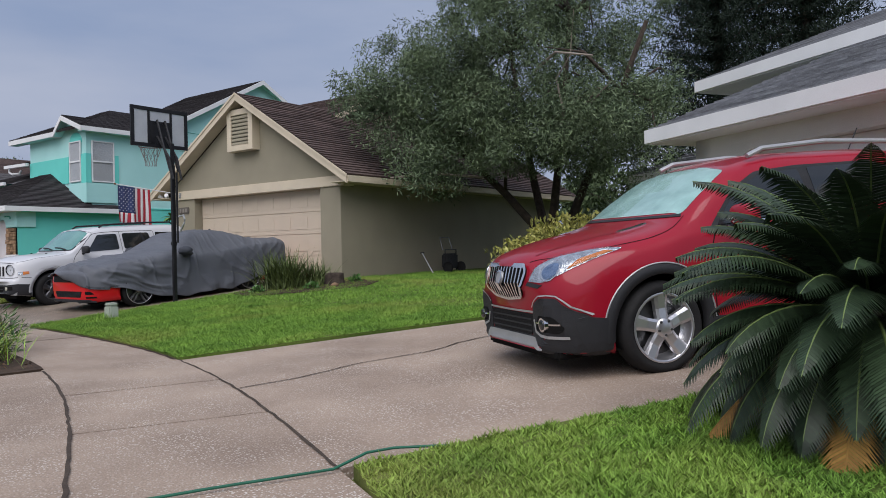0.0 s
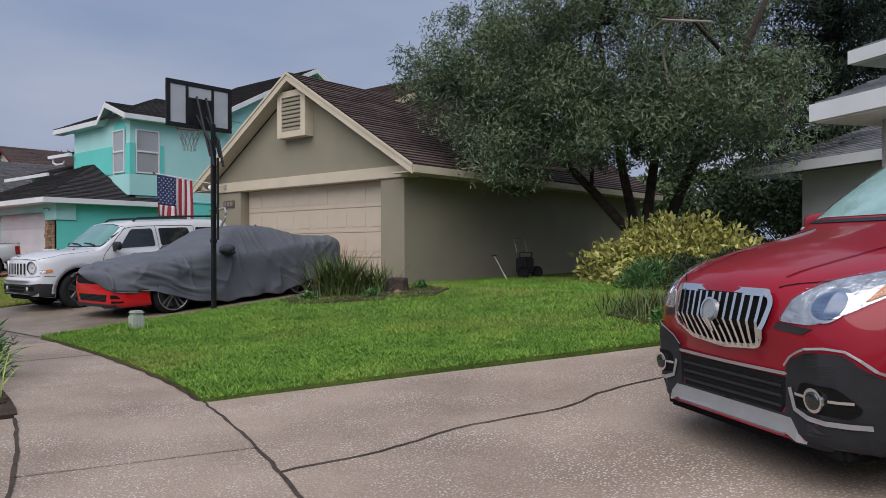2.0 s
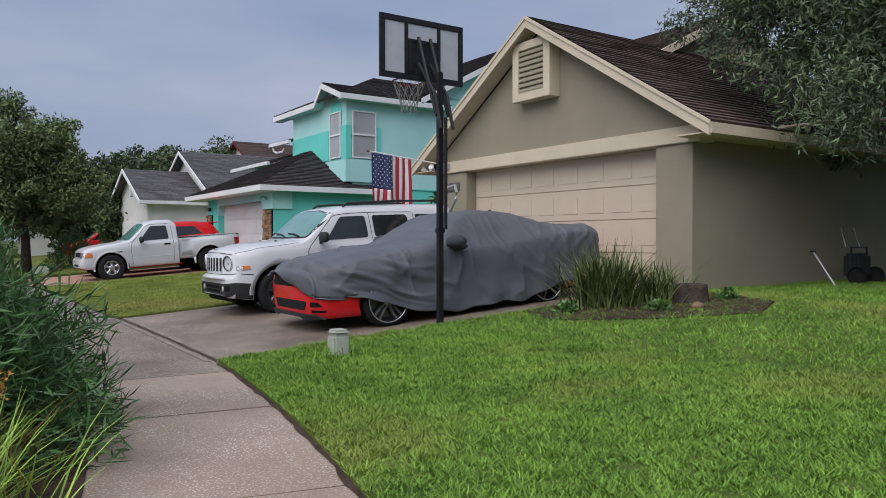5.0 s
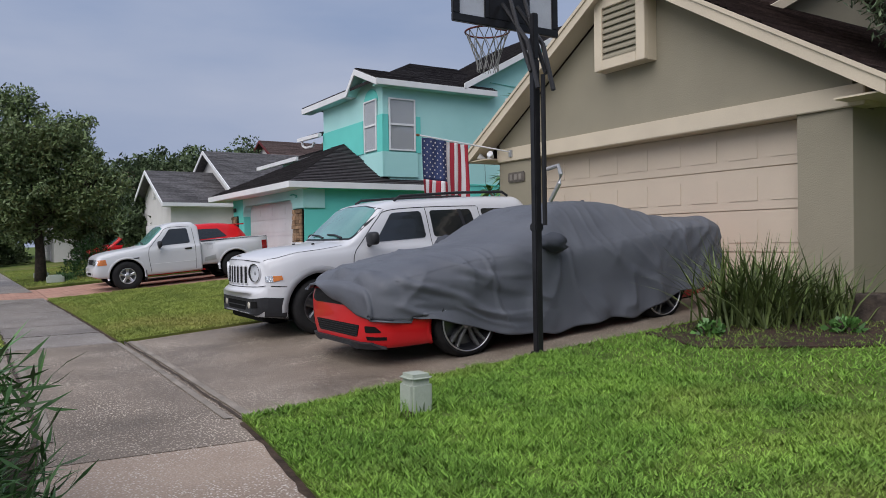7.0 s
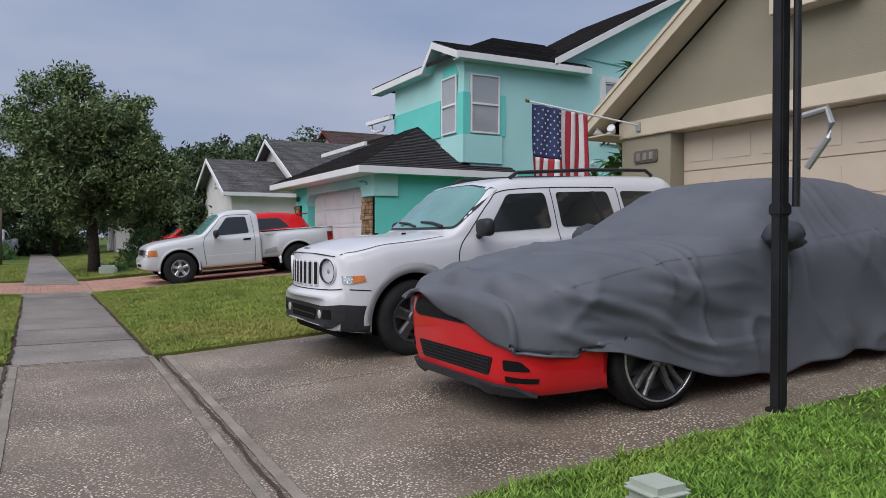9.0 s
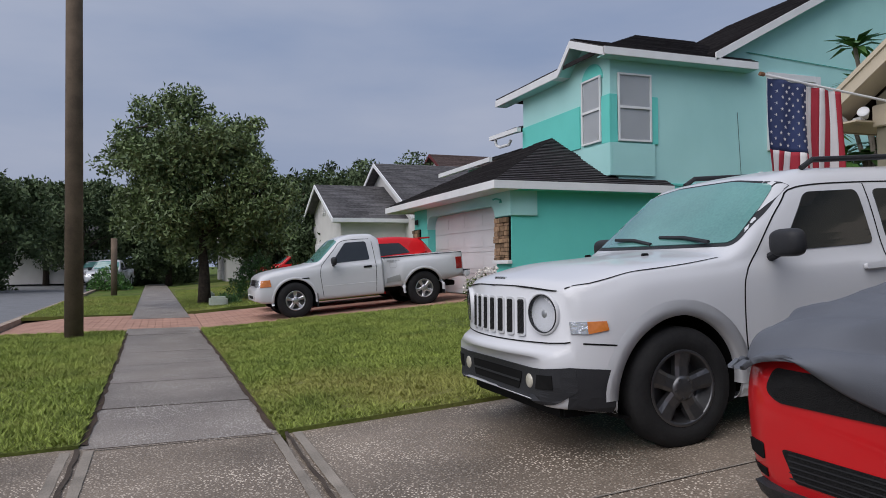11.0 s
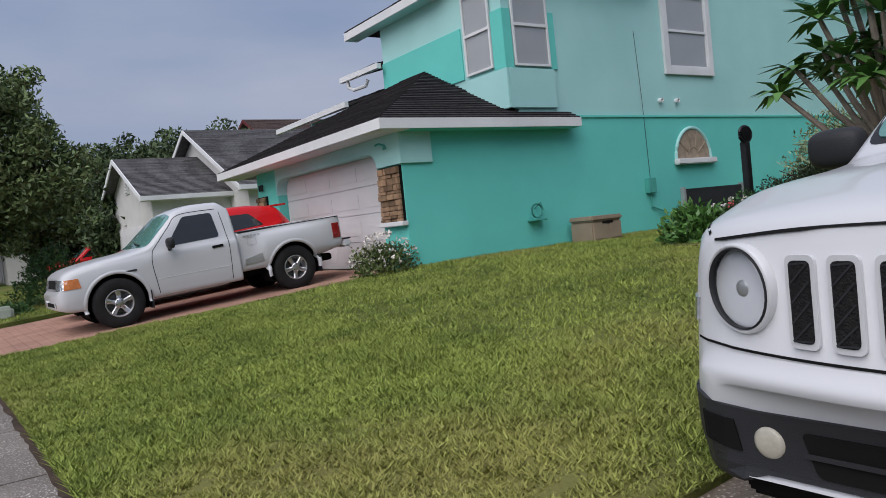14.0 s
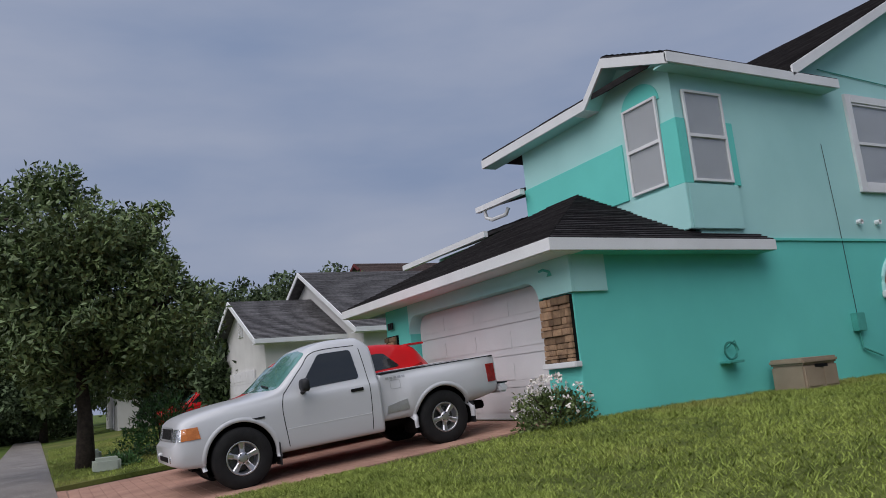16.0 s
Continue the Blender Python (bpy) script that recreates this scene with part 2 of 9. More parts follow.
M_GRASS = turf("lawn_grass", (0.105, 0.155, 0.030), (0.040, 0.068, 0.013), (0.19, 0.18, 0.06), 0.9, 1.0, 38, 0.15, 0.0)
M_BLADE = turf("grass_blades", (0.215, 0.375, 0.058), (0.100, 0.205, 0.034), (0.29, 0.27, 0.08), 0.7, 0, 60, 0.2, 0.45)
M_GRASS2 = turf("olive_lawn_grass", (0.130, 0.155, 0.036), (0.055, 0.070, 0.016), (0.19, 0.17, 0.06), 0.9, 1.0, 38, 0.15, 0.0)
M_BLADE2 = turf("olive_grass_blades", (0.300, 0.360, 0.080), (0.140, 0.190, 0.040), (0.31, 0.28, 0.09), 0.7, 0, 60, 0.2, 0.45)
M_EARTH = mat("earth", (0.075, 0.05, 0.035), (0.03, 0.02, 0.014), 5, 0.95, 1.0, fine=40)


def aggregate(name, c1, c2, speck, amount, rough):
    """Worn concrete: stains at metre scale, blotches at hand scale, pale stones showing."""
    m = mat(name, c1, c2, 0.9, rough, 0.8, fine=70, big=0.6)
    nt = m.node_tree
    b = nt.nodes["Principled BSDF"]
    src = b.inputs["Base Color"].links[0].from_socket
    co = nt.nodes.new("ShaderNodeTexCoord")
    vor = nt.nodes.new("ShaderNodeTexVoronoi")
    vor.inputs["Scale"].default_value = 52
    nz = nt.nodes.new("ShaderNodeTexNoise")
    nz.inputs["Scale"].default_value, nz.inputs["Detail"].default_value = 1.7, 5
    r1, r2 = nt.nodes.new("ShaderNodeValToRGB"), nt.nodes.new("ShaderNodeValToRGB")
    r1.color_ramp.elements[0].position, r1.color_ramp.elements[1].position = 0.27, 0.34
    r1.color_ramp.elements[0].color, r1.color_ramp.elements[1].color = (1, 1, 1, 1), (0, 0, 0, 1)
    r2.color_ramp.elements[0].position, r2.color_ramp.elements[1].position = 0.42, 0.66
    r2.color_ramp.elements[0].color, r2.color_ramp.elements[1].color = (0.28, 0.28, 0.28, 1), (amount, amount, amount, 1)
    mul, mix = nt.nodes.new("ShaderNodeMath"), nt.nodes.new("ShaderNodeMixRGB")
    mul.operation = "MULTIPLY"
    for n in (vor, nz):
        nt.links.new(co.outputs["Object"], n.inputs["Vector"])
    nt.links.new(vor.outputs["Distance"], r1.inputs["Fac"])
    nt.links.new(nz.outputs["Fac"], r2.inputs["Fac"])
    nt.links.new(r1.outputs["Color"], mul.inputs[0])
    nt.links.new(r2.outputs["Color"], mul.inputs[1])
    nt.links.new(mul.outputs[0], mix.inputs[0])
    nt.links.new(src, mix.inputs[1])
    mix.inputs[2].default_value = (*speck, 1)
    nt.links.new(mix.outputs[0], b.inputs["Base Color"])
    return m


M_CONC = aggregate("weathered_concrete", (0.395, 0.312, 0.245), (0.215, 0.162, 0.125), (0.64, 0.60, 0.55), 0.85, 0.75)
M_CONC2 = aggregate("damp_exposed_aggregate", (0.262, 0.228, 0.200), (0.125, 0.107, 0.094), (0.66, 0.63, 0.58), 1.0, 0.42)
M_CONC3 = aggregate("brown_exposed_aggregate", (0.250, 0.203, 0.158), (0.105, 0.084, 0.064), (0.72, 0.63, 0.52), 1.0, 0.55)
M_TROWEL = mat("smooth_trowelled_edge", (0.29, 0.255, 0.215), (0.17, 0.15, 0.125), 3.0, 0.8, 0.4, fine=80)
M_JOINT = mat("dark_joint", (0.075, 0.058, 0.045), (0.04, 0.03, 0.024), 9, 0.95, 0.6)
M_PAVER = mat("red_brick_pavers", (0.43, 0.255, 0.19), (0.29, 0.165, 0.125), 2.5, 0.85, 0.6, fine=50)
M_PAVERBED = mat("paver_bed_sand", (0.27, 0.165, 0.125), (0.20, 0.12, 0.09), 4.0, 0.95, 0.5)
M_ROAD = mat("asphalt", (0.19, 0.195, 0.205), (0.14, 0.144, 0.152), 2.0, 0.6, 0.6, fine=110)
M_GREYW = mat("taupe_stucco", (0.30, 0.272, 0.20), (0.265, 0.24, 0.178), 1.2, 0.9, 0.5, fine=110)
M_BEIGE = mat("cream_trim", (0.62, 0.54, 0.41), (0.54, 0.47, 0.36), 1.6, 0.6, 0.15)
M_GDOOR = mat("beige_garage_door", (0.60, 0.51, 0.40), (0.55, 0.47, 0.37), 1.4, 0.5, 0.1)
M_TEAL = mat("teal_stucco", (0.155, 0.66, 0.585), (0.135, 0.59, 0.525), 0.8, 0.85, 0.4, fine=110)
M_TEALL = mat("light_teal_stucco", (0.43, 0.745, 0.72), (0.37, 0.67, 0.65), 0.7, 0.85, 0.4, fine=110)
M_WHITE = mat("white_paint", (0.78, 0.79, 0.80), (0.68, 0.69, 0.70), 1.5, 0.55, 0.1)
M_WHITEW = mat("white_stucco", (0.66, 0.65, 0.63), (0.56, 0.55, 0.53), 1.0, 0.85, 0.4)
M_WDOOR = mat("white_garage_door", (0.74, 0.73, 0.74), (0.66, 0.65, 0.66), 1.2, 0.5, 0.1)
M_BROOF = mat("brown_shingles", (0.115, 0.082, 0.074), (0.065, 0.045, 0.042), 7, 0.9, 0.8, fine=60, vary=0.3)
M_DROOF = mat("charcoal_shingles", (0.058, 0.052, 0.055), (0.030, 0.027, 0.029), 7, 0.9, 0.8, fine=60, vary=0.3)
M_GROOF = mat("grey_shingles", (0.155, 0.150, 0.155), (0.085, 0.082, 0.086), 7, 0.9, 0.8, fine=60, vary=0.25)
M_PALEROOF = mat("pale_grey_shingles", (0.32, 0.33, 0.35), (0.19, 0.195, 0.21), 7, 0.9, 0.8, fine=60, vary=0.25)
M_STONE = mat("stacked_stone", (0.34, 0.22, 0.13), (0.16, 0.10, 0.065), 7, 0.85, 0.8, fine=45, vary=0.45)
st_nt = M_STONE.node_tree
st_hsv = next(n for n in st_nt.nodes if n.bl_idname == "ShaderNodeHueSaturation")
st_map = st_hsv.inputs["Value"].links[0].from_node
st_map.inputs[3].default_value, st_map.inputs[4].default_value = 0.45, 1.75
st_nt.links.new(st_nt.nodes.new("ShaderNodeObjectInfo").outputs["Random"], st_map.inputs[0])
M_BLIND = mat("closed_blinds", (0.60, 0.575, 0.59), (0.53, 0.505, 0.52), 3, 0.5, 0.1)
M_DARK = mat("dark_gap", (0.010, 0.010, 0.010), None, 5, 0.8, spec=0.1)
M_BLACK = mat("black_paint", (0.012, 0.012, 0.014), (0.02, 0.02, 0.022), 8, 0.35, 0.1)
M_PANE = mat("window_pane", (0.020, 0.024, 0.026), (0.014, 0.016, 0.018), 1.0, 0.06, 0.0, spec=0.8)
M_BARK = mat("bark", (0.075, 0.058, 0.045), (0.03, 0.024, 0.02), 9, 0.95, 1.0, fine=35)
M_WOODP = mat("weathered_wood_pole", (0.17, 0.125, 0.09), (0.10, 0.075, 0.055), 4, 0.9, 0.7, fine=50)
M_GLAZE = glass_mat("clear_glazing", (0.93, 0.95, 0.95))
M_CARGLASS = glass_mat("car_glass", (0.62, 0.70, 0.68), 1.5)
M_CARGLASS_DARK = glass_mat("dark_car_glass", (0.05, 0.055, 0.055), 1.6)
M_LENS = glass_mat("lamp_lens", (0.92, 0.93, 0.94), 1.5)


def paint(name, colour, flake=0.9):
    m = mat(name, colour, tuple(c * flake for c in colour), 1.5, 0.35, 0.0, spec=0.15, coat=0.6, fine=300)
    return m


M_CARRED = paint("crimson_car_paint", (0.30, 0.008, 0.022))
M_RACERED = paint("bright_red_car_paint", (0.60, 0.012, 0.016))
M_CARWHITE = paint("white_car_paint", (0.575, 0.585, 0.605), 0.97)
M_TRIM = mat("black_plastic_trim", (0.022, 0.023, 0.026), (0.03, 0.031, 0.034), 4, 0.5, 0.2, fine=200, spec=0.2)
M_TYRE = mat("tyre_rubber", (0.016, 0.016, 0.017), (0.024, 0.024, 0.024), 8, 0.8, 0.3, spec=0.15)
M_ALLOY = mat("silver_alloy", (0.62, 0.62, 0.64), (0.55, 0.55, 0.57), 6, 0.28, 0, metal=0.85)
M_DALLOY = mat("grey_alloy", (0.11, 0.11, 0.115), (0.15, 0.15, 0.155), 6, 0.35, 0, metal=0.8)
M_CHROME = mat("chrome", (0.78, 0.79, 0.80), (0.72, 0.73, 0.74), 6, 0.09, 0, metal=1.0)
M_SATIN = mat("satin_silver_plastic", (0.45, 0.46, 0.47), (0.38, 0.39, 0.40), 5, 0.4, 0, metal=0.5)
M_AMBER = mat("amber_lens", (0.62, 0.20, 0.04), (0.45, 0.13, 0.02), 20, 0.15, 0.1, coat=0.8)
M_REDLENS = mat("red_lens", (0.35, 0.012, 0.012), (0.22, 0.008, 0.008), 20, 0.15, 0.1, coat=0.8)
M_REFLECT = mat("lamp_reflector", (0.84, 0.86, 0.88), (0.45, 0.47, 0.49), 22, 0.27, 0.5, metal=0.85, fine=35)
M_MESH = mat("black_grille_mesh", (0.010, 0.010, 0.011), (0.02, 0.02, 0.02), 90, 0.6, 0.8, fine=180, spec=0.1)
M_SEAT = mat("dark_interior", (0.035, 0.035, 0.038), (0.055, 0.055, 0.058), 3, 0.8, 0.2)
# Mint light in the windscreen glass is put into the shade's colour.
M_SHADE = mat("sun_shade_painted_mint", (0.50, 0.74, 0.69), (0.30, 0.50, 0.46), 4, 0.35, 0.6, metal=0.2, fine=9)
M_COVER = mat("grey_car_cover_cloth", (0.118, 0.127, 0.145), (0.088, 0.095, 0.111), 2.2, 0.55, 0.25, fine=350)
M_MULCH = mat("dark_mulch", (0.060, 0.036, 0.024), (0.022, 0.014, 0.010), 18, 0.95, 1.0, fine=60)
M_PLAQUE = mat("weathered_plaque_wood", (0.16, 0.14, 0.12), (0.10, 0.09, 0.08), 12, 0.9, 0.5)
M_PLAQUEBAR = mat("pale_plaque_bars", (0.26, 0.24, 0.21), (0.20, 0.18, 0.16), 12, 0.9, 0.4)
M_PEDESTAL = mat("pale_green_plastic", (0.42, 0.46, 0.40), (0.34, 0.38, 0.32), 5, 0.6, 0.2)
M_HOSE = mat("green_hose", (0.02, 0.13, 0.08), (0.015, 0.09, 0.055), 9, 0.45, 0)
M_TEALD = mat("teal_painted_fitting", (0.09, 0.42, 0.36), (0.07, 0.34, 0.29), 6, 0.6, 0.2)
M_TAN = mat("tan_plastic", (0.34, 0.27, 0.20), (0.28, 0.22, 0.16), 4, 0.6, 0.3)
M_TANW = mat("tan_stucco", (0.42, 0.30, 0.22), (0.36, 0.25, 0.18), 1.0, 0.9, 0.3)
M_TROOF = mat("light_brown_shingles", (0.20, 0.135, 0.10), (0.12, 0.08, 0.06), 7, 0.9, 0.8, fine=60, vary=0.25)
M_FANGLASS = mat("tan_frosted_glass", (0.42, 0.33, 0.24), (0.28, 0.22, 0.17), 9, 0.25, 0.2, spec=0.5)
M_MAROON = mat("maroon_trim", (0.13, 0.022, 0.022), (0.10, 0.017, 0.017), 3, 0.6, 0.1)

# ---- ground ----
def grid_ground():
    xs = np.unique(np.concatenate([np.array([-2500, -1200, -600, -350, -230, -170, -130]), np.arange(-110, 24.1, 1.0), np.array([40, 70, 120, 250, 600, 1200, 2500])]))
    ys = np.unique(np.concatenate([np.array([-2500, -1200, -600, -250, -120, -70, -45]), np.arange(-30, 50.1, 1.0), np.array([60, 80, 120, 200, 400, 900, 2500])]))
    verts = []
    for y in ys:
        for x in xs:
            xx, yy = min(max(x, -130), 24), min(max(y, -30), 50)
            verts.append((x, y, land(xx, yy) - 0.09))
    n = len(xs)
    faces = [(j * n + i, j * n + i + 1, (j + 1) * n + i + 1, (j + 1) * n + i) for j in range(len(ys) - 1) for i in range(n - 1)]
    return tagged(raw("ground", verts, faces, M_GRASS, smooth=True), "grassy earth of the neighbourhood", "ground", kind="structure")


grid_ground()


def between(pts, x0, x1):
    """The stretch of an edge line whose x lies between x0 and x1, ends cut exactly."""
    out = []
    for (ax, ay), (bx, by) in zip(pts, pts[1:]):
        for x in (x1, x0):
            if (ax - x) * (bx - x) < 0:
                t = (x - ax) / (bx - ax)
                out.append((x, ay + (by - ay) * t))
        if x0 <= bx <= x1:
            out.append((bx, by))
    return out


ROAD_IN = offset_edge(-3.95)
ROAD_OUT = offset_edge(-11.5)
slab("road", ROAD_IN + list(reversed(ROAD_OUT)), 0.004, 0.06, M_ROAD, 2.0, height=lambda x, y: -0.13)
tagged(bpy.data.objects["road"], "grey asphalt residential road", "road", kind="structure")
kerb_poly = offset_edge(-3.80) + list(reversed(offset_edge(-3.96)))
tagged(slab("kerb", kerb_poly, 0.01, 0.2, M_CONC, 2.0, height=lambda x, y: 0.0), "pale concrete kerb along the road", "kerb", kind="structure")

W = 1.32
IN, OUT = EDGE_D, offset_edge(-W)


def pavement():
    """Concrete slabs along the street, cut by joints about every 1.5 m."""
    hold = holder("pavement", Matrix.Identity(4), "pale weathered concrete pavement with dark joints", "pavement", kind="structure")
    joint = []
    # points along the edge at slab lengths
    pts_i, pts_o = [Vector(p) for p in IN], [Vector(p) for p in OUT]
    acc, cuts, length = 0.0, [0], 1.5
    for i in range(1, len(pts_i)):
        acc += (pts_i[i] - pts_i[i - 1]).length
        here = pts_i[i].x
        if -18.7 < here < -14.0:
            continue
        if acc >= (length if here > -36 else 4.0) or acc > 4.0:
            cuts.append(i)
            acc = 0.0
    for a, b in zip(cuts, cuts[1:]):
        x, mid = pts_i[a].x, (pts_i[a].x + pts_i[b].x) / 2
        if -33.9 < pts_i[b].x and x < -28.6:
            continue
        shrink = 0.011
        row_i, row_o = pts_i[a:b + 1], pts_o[a:b + 1]
        t0 = (row_i[1] - row_i[0]).normalized() * shrink
        t1 = (row_i[-1] - row_i[-2]).normalized() * shrink
        row_i, row_o = [p.copy() for p in row_i], [p.copy() for p in row_o]
        row_i[0] += t0
        row_o[0] += t0
        row_i[-1] -= t1
        row_o[-1] -= t1
        dz = random.uniform(-0.004, 0.004)
        poly = [Vector((p.x, p.y, dz)) for p in row_i] + [Vector((p.x, p.y, dz)) for p in reversed(row_o)]
        bm = prism(poly, (0, 0, -0.08))
        part("slab", bm, M_CONC if mid > -13.4 else M_CONC3 if mid > -18.7 else M_CONC2, hold)
    return hold


pavement()
# dark soil in the joints, just under the slabs
tagged(slab("joint_bed", offset_edge(0.02) + list(reversed(offset_edge(-W - 0.02))), -0.022, 0.03, M_JOINT, 2.0, height=lambda x, y: 0.0), "dark soil and moss in the pavement joints", "joint", kind="structure")

# driveways -----------------------------------------------------------------
A33, R33 = Vector((0.545, 0.839)), Vector((0.839, -0.545))


def driveway(name, poly, material, label, step=0.6):
    return tagged(slab(name, poly, -0.004, 0.10, material, step), label, "driveway", kind="structure")


grey_in = between(IN, -18.96, -13.72)
driveway("driveway_grey_house", [(-13.72, 9.33)] + grey_in[1:-1] + [(-18.96, 9.36), (-18.9, 16.3), (-13.62, 16.3)], M_CONC3, "damp dark speckled concrete driveway")
# red car's driveway: two fields split by a wandering crack
drive_r = between(IN, -7.93, -3.45)
far_side = [(-7.93, 8.29), (-6.76, 10.0), (-5.9, 11.2), (-4.6, 13.2), (-2.9, 16.0)]
near_side = [(-3.45, 6.24), (-2.9, 7.1), (-2.2, 8.15), (-1.0, 10.0), (1.2, 13.4)]
driveway("driveway_red_car", far_side + [(-0.2, 15.3)] + list(reversed(near_side)) + drive_r, M_CONC, "pale stained concrete driveway with a long crack")
# aprons from the pavement to the road
def apron(name, x0, x1, material, flare=0.5):
    a, b = between(OUT, x0, x1), between(ROAD_IN, x0 - flare, x1 + flare)
    poly = a + list(reversed(b))
    return tagged(slab(name, poly, 0.006, 0.1, material, 1.0, height=lambda x, y: 0.0 + 0.135 * min(0.0, (edge_dist(x, y) + 2.6) / 1.4)), "concrete apron between pavement and road", "driveway apron", kind="structure")


apron("apron_grey_house", -18.96, -13.72, M_CONC3)
apron("apron_red_car", -8.47, -3.2, M_CONC)
# dark joints laid in the driveways
def ribbon(name, pts, width, material, lift, label, category="joint", kind="structure", wob=0.0, uneven=0.5):
    v, f = [], []
    pts = dense(pts, 0.12)
    for i, p in enumerate(pts):
        a, b = Vector(pts[max(i - 1, 0)]), Vector(pts[min(i + 1, len(pts) - 1)])
        t = (b - a).normalized()
        n = Vector((-t.y, t.x))
        w = width * (1 + uneven * (random.random() - 0.5))
        c = Vector(p) + n * random.uniform(-wob, wob)
        for s in (-1, 1):
            q = c + n * s * w / 2
            v.append((q.x, q.y, land(q.x, q.y) + lift))
    for i in range(len(pts) - 1):
        f.append((2 * i, 2 * i + 1, 2 * i + 3, 2 * i + 2))
    return tagged(raw(name, v, f, material), label, category, kind=kind)


ribbon("joint_red_car_drive", drive_r, 0.022, M_JOINT, 0.006, "dark earthy joint between pavement and driveway", wob=0.008)
ribbon("joint_apron", between(OUT, -8.47, -3.2), 0.024, M_JOINT, 0.010, "dark earthy joint beside the apron", wob=0.008)
ribbon("crack_red_car_drive", [(-5.9, 7.46), (-5.66, 8.0), (-5.5, 8.7), (-5.2, 9.3), (-5.15, 9.9), (-4.9, 10.6)], 0.02, M_JOINT, 0.003, "wandering crack in the concrete", wob=0.012)
ribbon("joint_grey_drive", [(-18.96, 9.36), (-16.5, 9.35), (-13.72, 9.32)], 0.024, M_JOINT, 0.0125, "dark earthy joint between pavement and driveway", wob=0.009)
ribbon("joint_grey_apron", between(OUT, -18.96, -13.72), 0.032, M_JOINT, 0.0125, "dark joint beside the apron", wob=0.009)
for nm, line in (("trowelled_edge_drive", [(-18.9, 9.43), (-16.5, 9.42), (-13.78, 9.39)]), ("trowelled_edge_pavement", [(-18.9, 9.28), (-16.5, 9.27), (-13.78, 9.24)]), ("trowelled_edge_kerbside", between(offset_edge(-W + 0.07), -18.9, -13.8)), ("trowelled_edge_apron", between(offset_edge(-W - 0.07), -18.9, -13.8))):
    ribbon(nm, line, 0.062, M_TROWEL, 0.0085, "smooth pale trowelled concrete edge beside the joint", "concrete edge", wob=0.002, uneven=0.12)
ribbon("joint_cross", [(-18.95, 9.3), (-18.93, 8.7), (-18.91, 8.04)], 0.02, M_JOINT, 0.0125, "dark joint across the pavement", wob=0.004)
ribbon("joint_grey_drive_mid", [(-16.57, 9.45), (-16.6, 12.5), (-16.6, 16.2)], 0.014, M_TROWEL, 0.003, "narrow tooled groove down the driveway", wob=0.003)

# lawns -----------------------------------------------------------------------
def lawn(name, poly, label="green mown lawn with a ragged edge", material=None):
    return tagged(slab(name, poly, 0.028, 0.08, material or M_GRASS, 0.5), label, "lawn", kind="structure")


LAWN_GREY = [(-13.66, 9.34)] + list(reversed(between(IN, -13.66, -7.95))) + [(-7.88, 8.34)] + [(x - 0.06, y + 0.03) for x, y in far_side[1:3]] + [(-5.2, 12.3), (-5.6, 14.5), (-6.6, 17.5), (-7.5, 26.0), (-12.95, 26.0), (-12.95, 16.06), (-13.58, 16.06), (-13.66, 12.0)]
LAWN_BLUE = between(IN, -28.5, -18.945) + [(-28.52, 9.4), (-28.25, 12.0), (-28.0, 15.4), (-27.95, 27.0), (-20.3, 27.0), (-20.1, 16.4), (-18.89, 16.0)]
lawn("lawn_grey_house", LAWN_GREY)
lawn("lawn_blue_house", LAWN_BLUE, "olive-green mown lawn with a ragged edge", M_GRASS2)

LAWN_VERGE = between(OUT, -28.55, -19.0) + list(reversed(between(offset_edge(-3.8), -28.9, -18.6)))
lawn("lawn_verge", LAWN_VERGE, "olive-green mown lawn with a ragged edge", M_GRASS2)
LAWN_FAR = between(IN, -60.0, -34.4) + [(-60.0, 14.0), (-34.8, 14.8)]
lawn("lawn_far", LAWN_FAR, "olive-green mown lawn with a ragged edge", M_GRASS2)
VERGE_FAR = between(OUT, -47.0, -34.2) + list(reversed(between(offset_edge(-3.8), -47.0, -33.9)))
lawn("verge_far", VERGE_FAR, "olive-green mown lawn with a ragged edge", M_GRASS2)
near_edge = [p for p in EDGE_D if p[0] > -3.40]
lawn("lawn_near", [(-3.36, 6.24)] + list(reversed(near_edge)) + [(7.5, 9.0), (3.0, 13.0)] + [(x + 0.05, y - 0.02) for x, y in reversed(near_side[1:])])

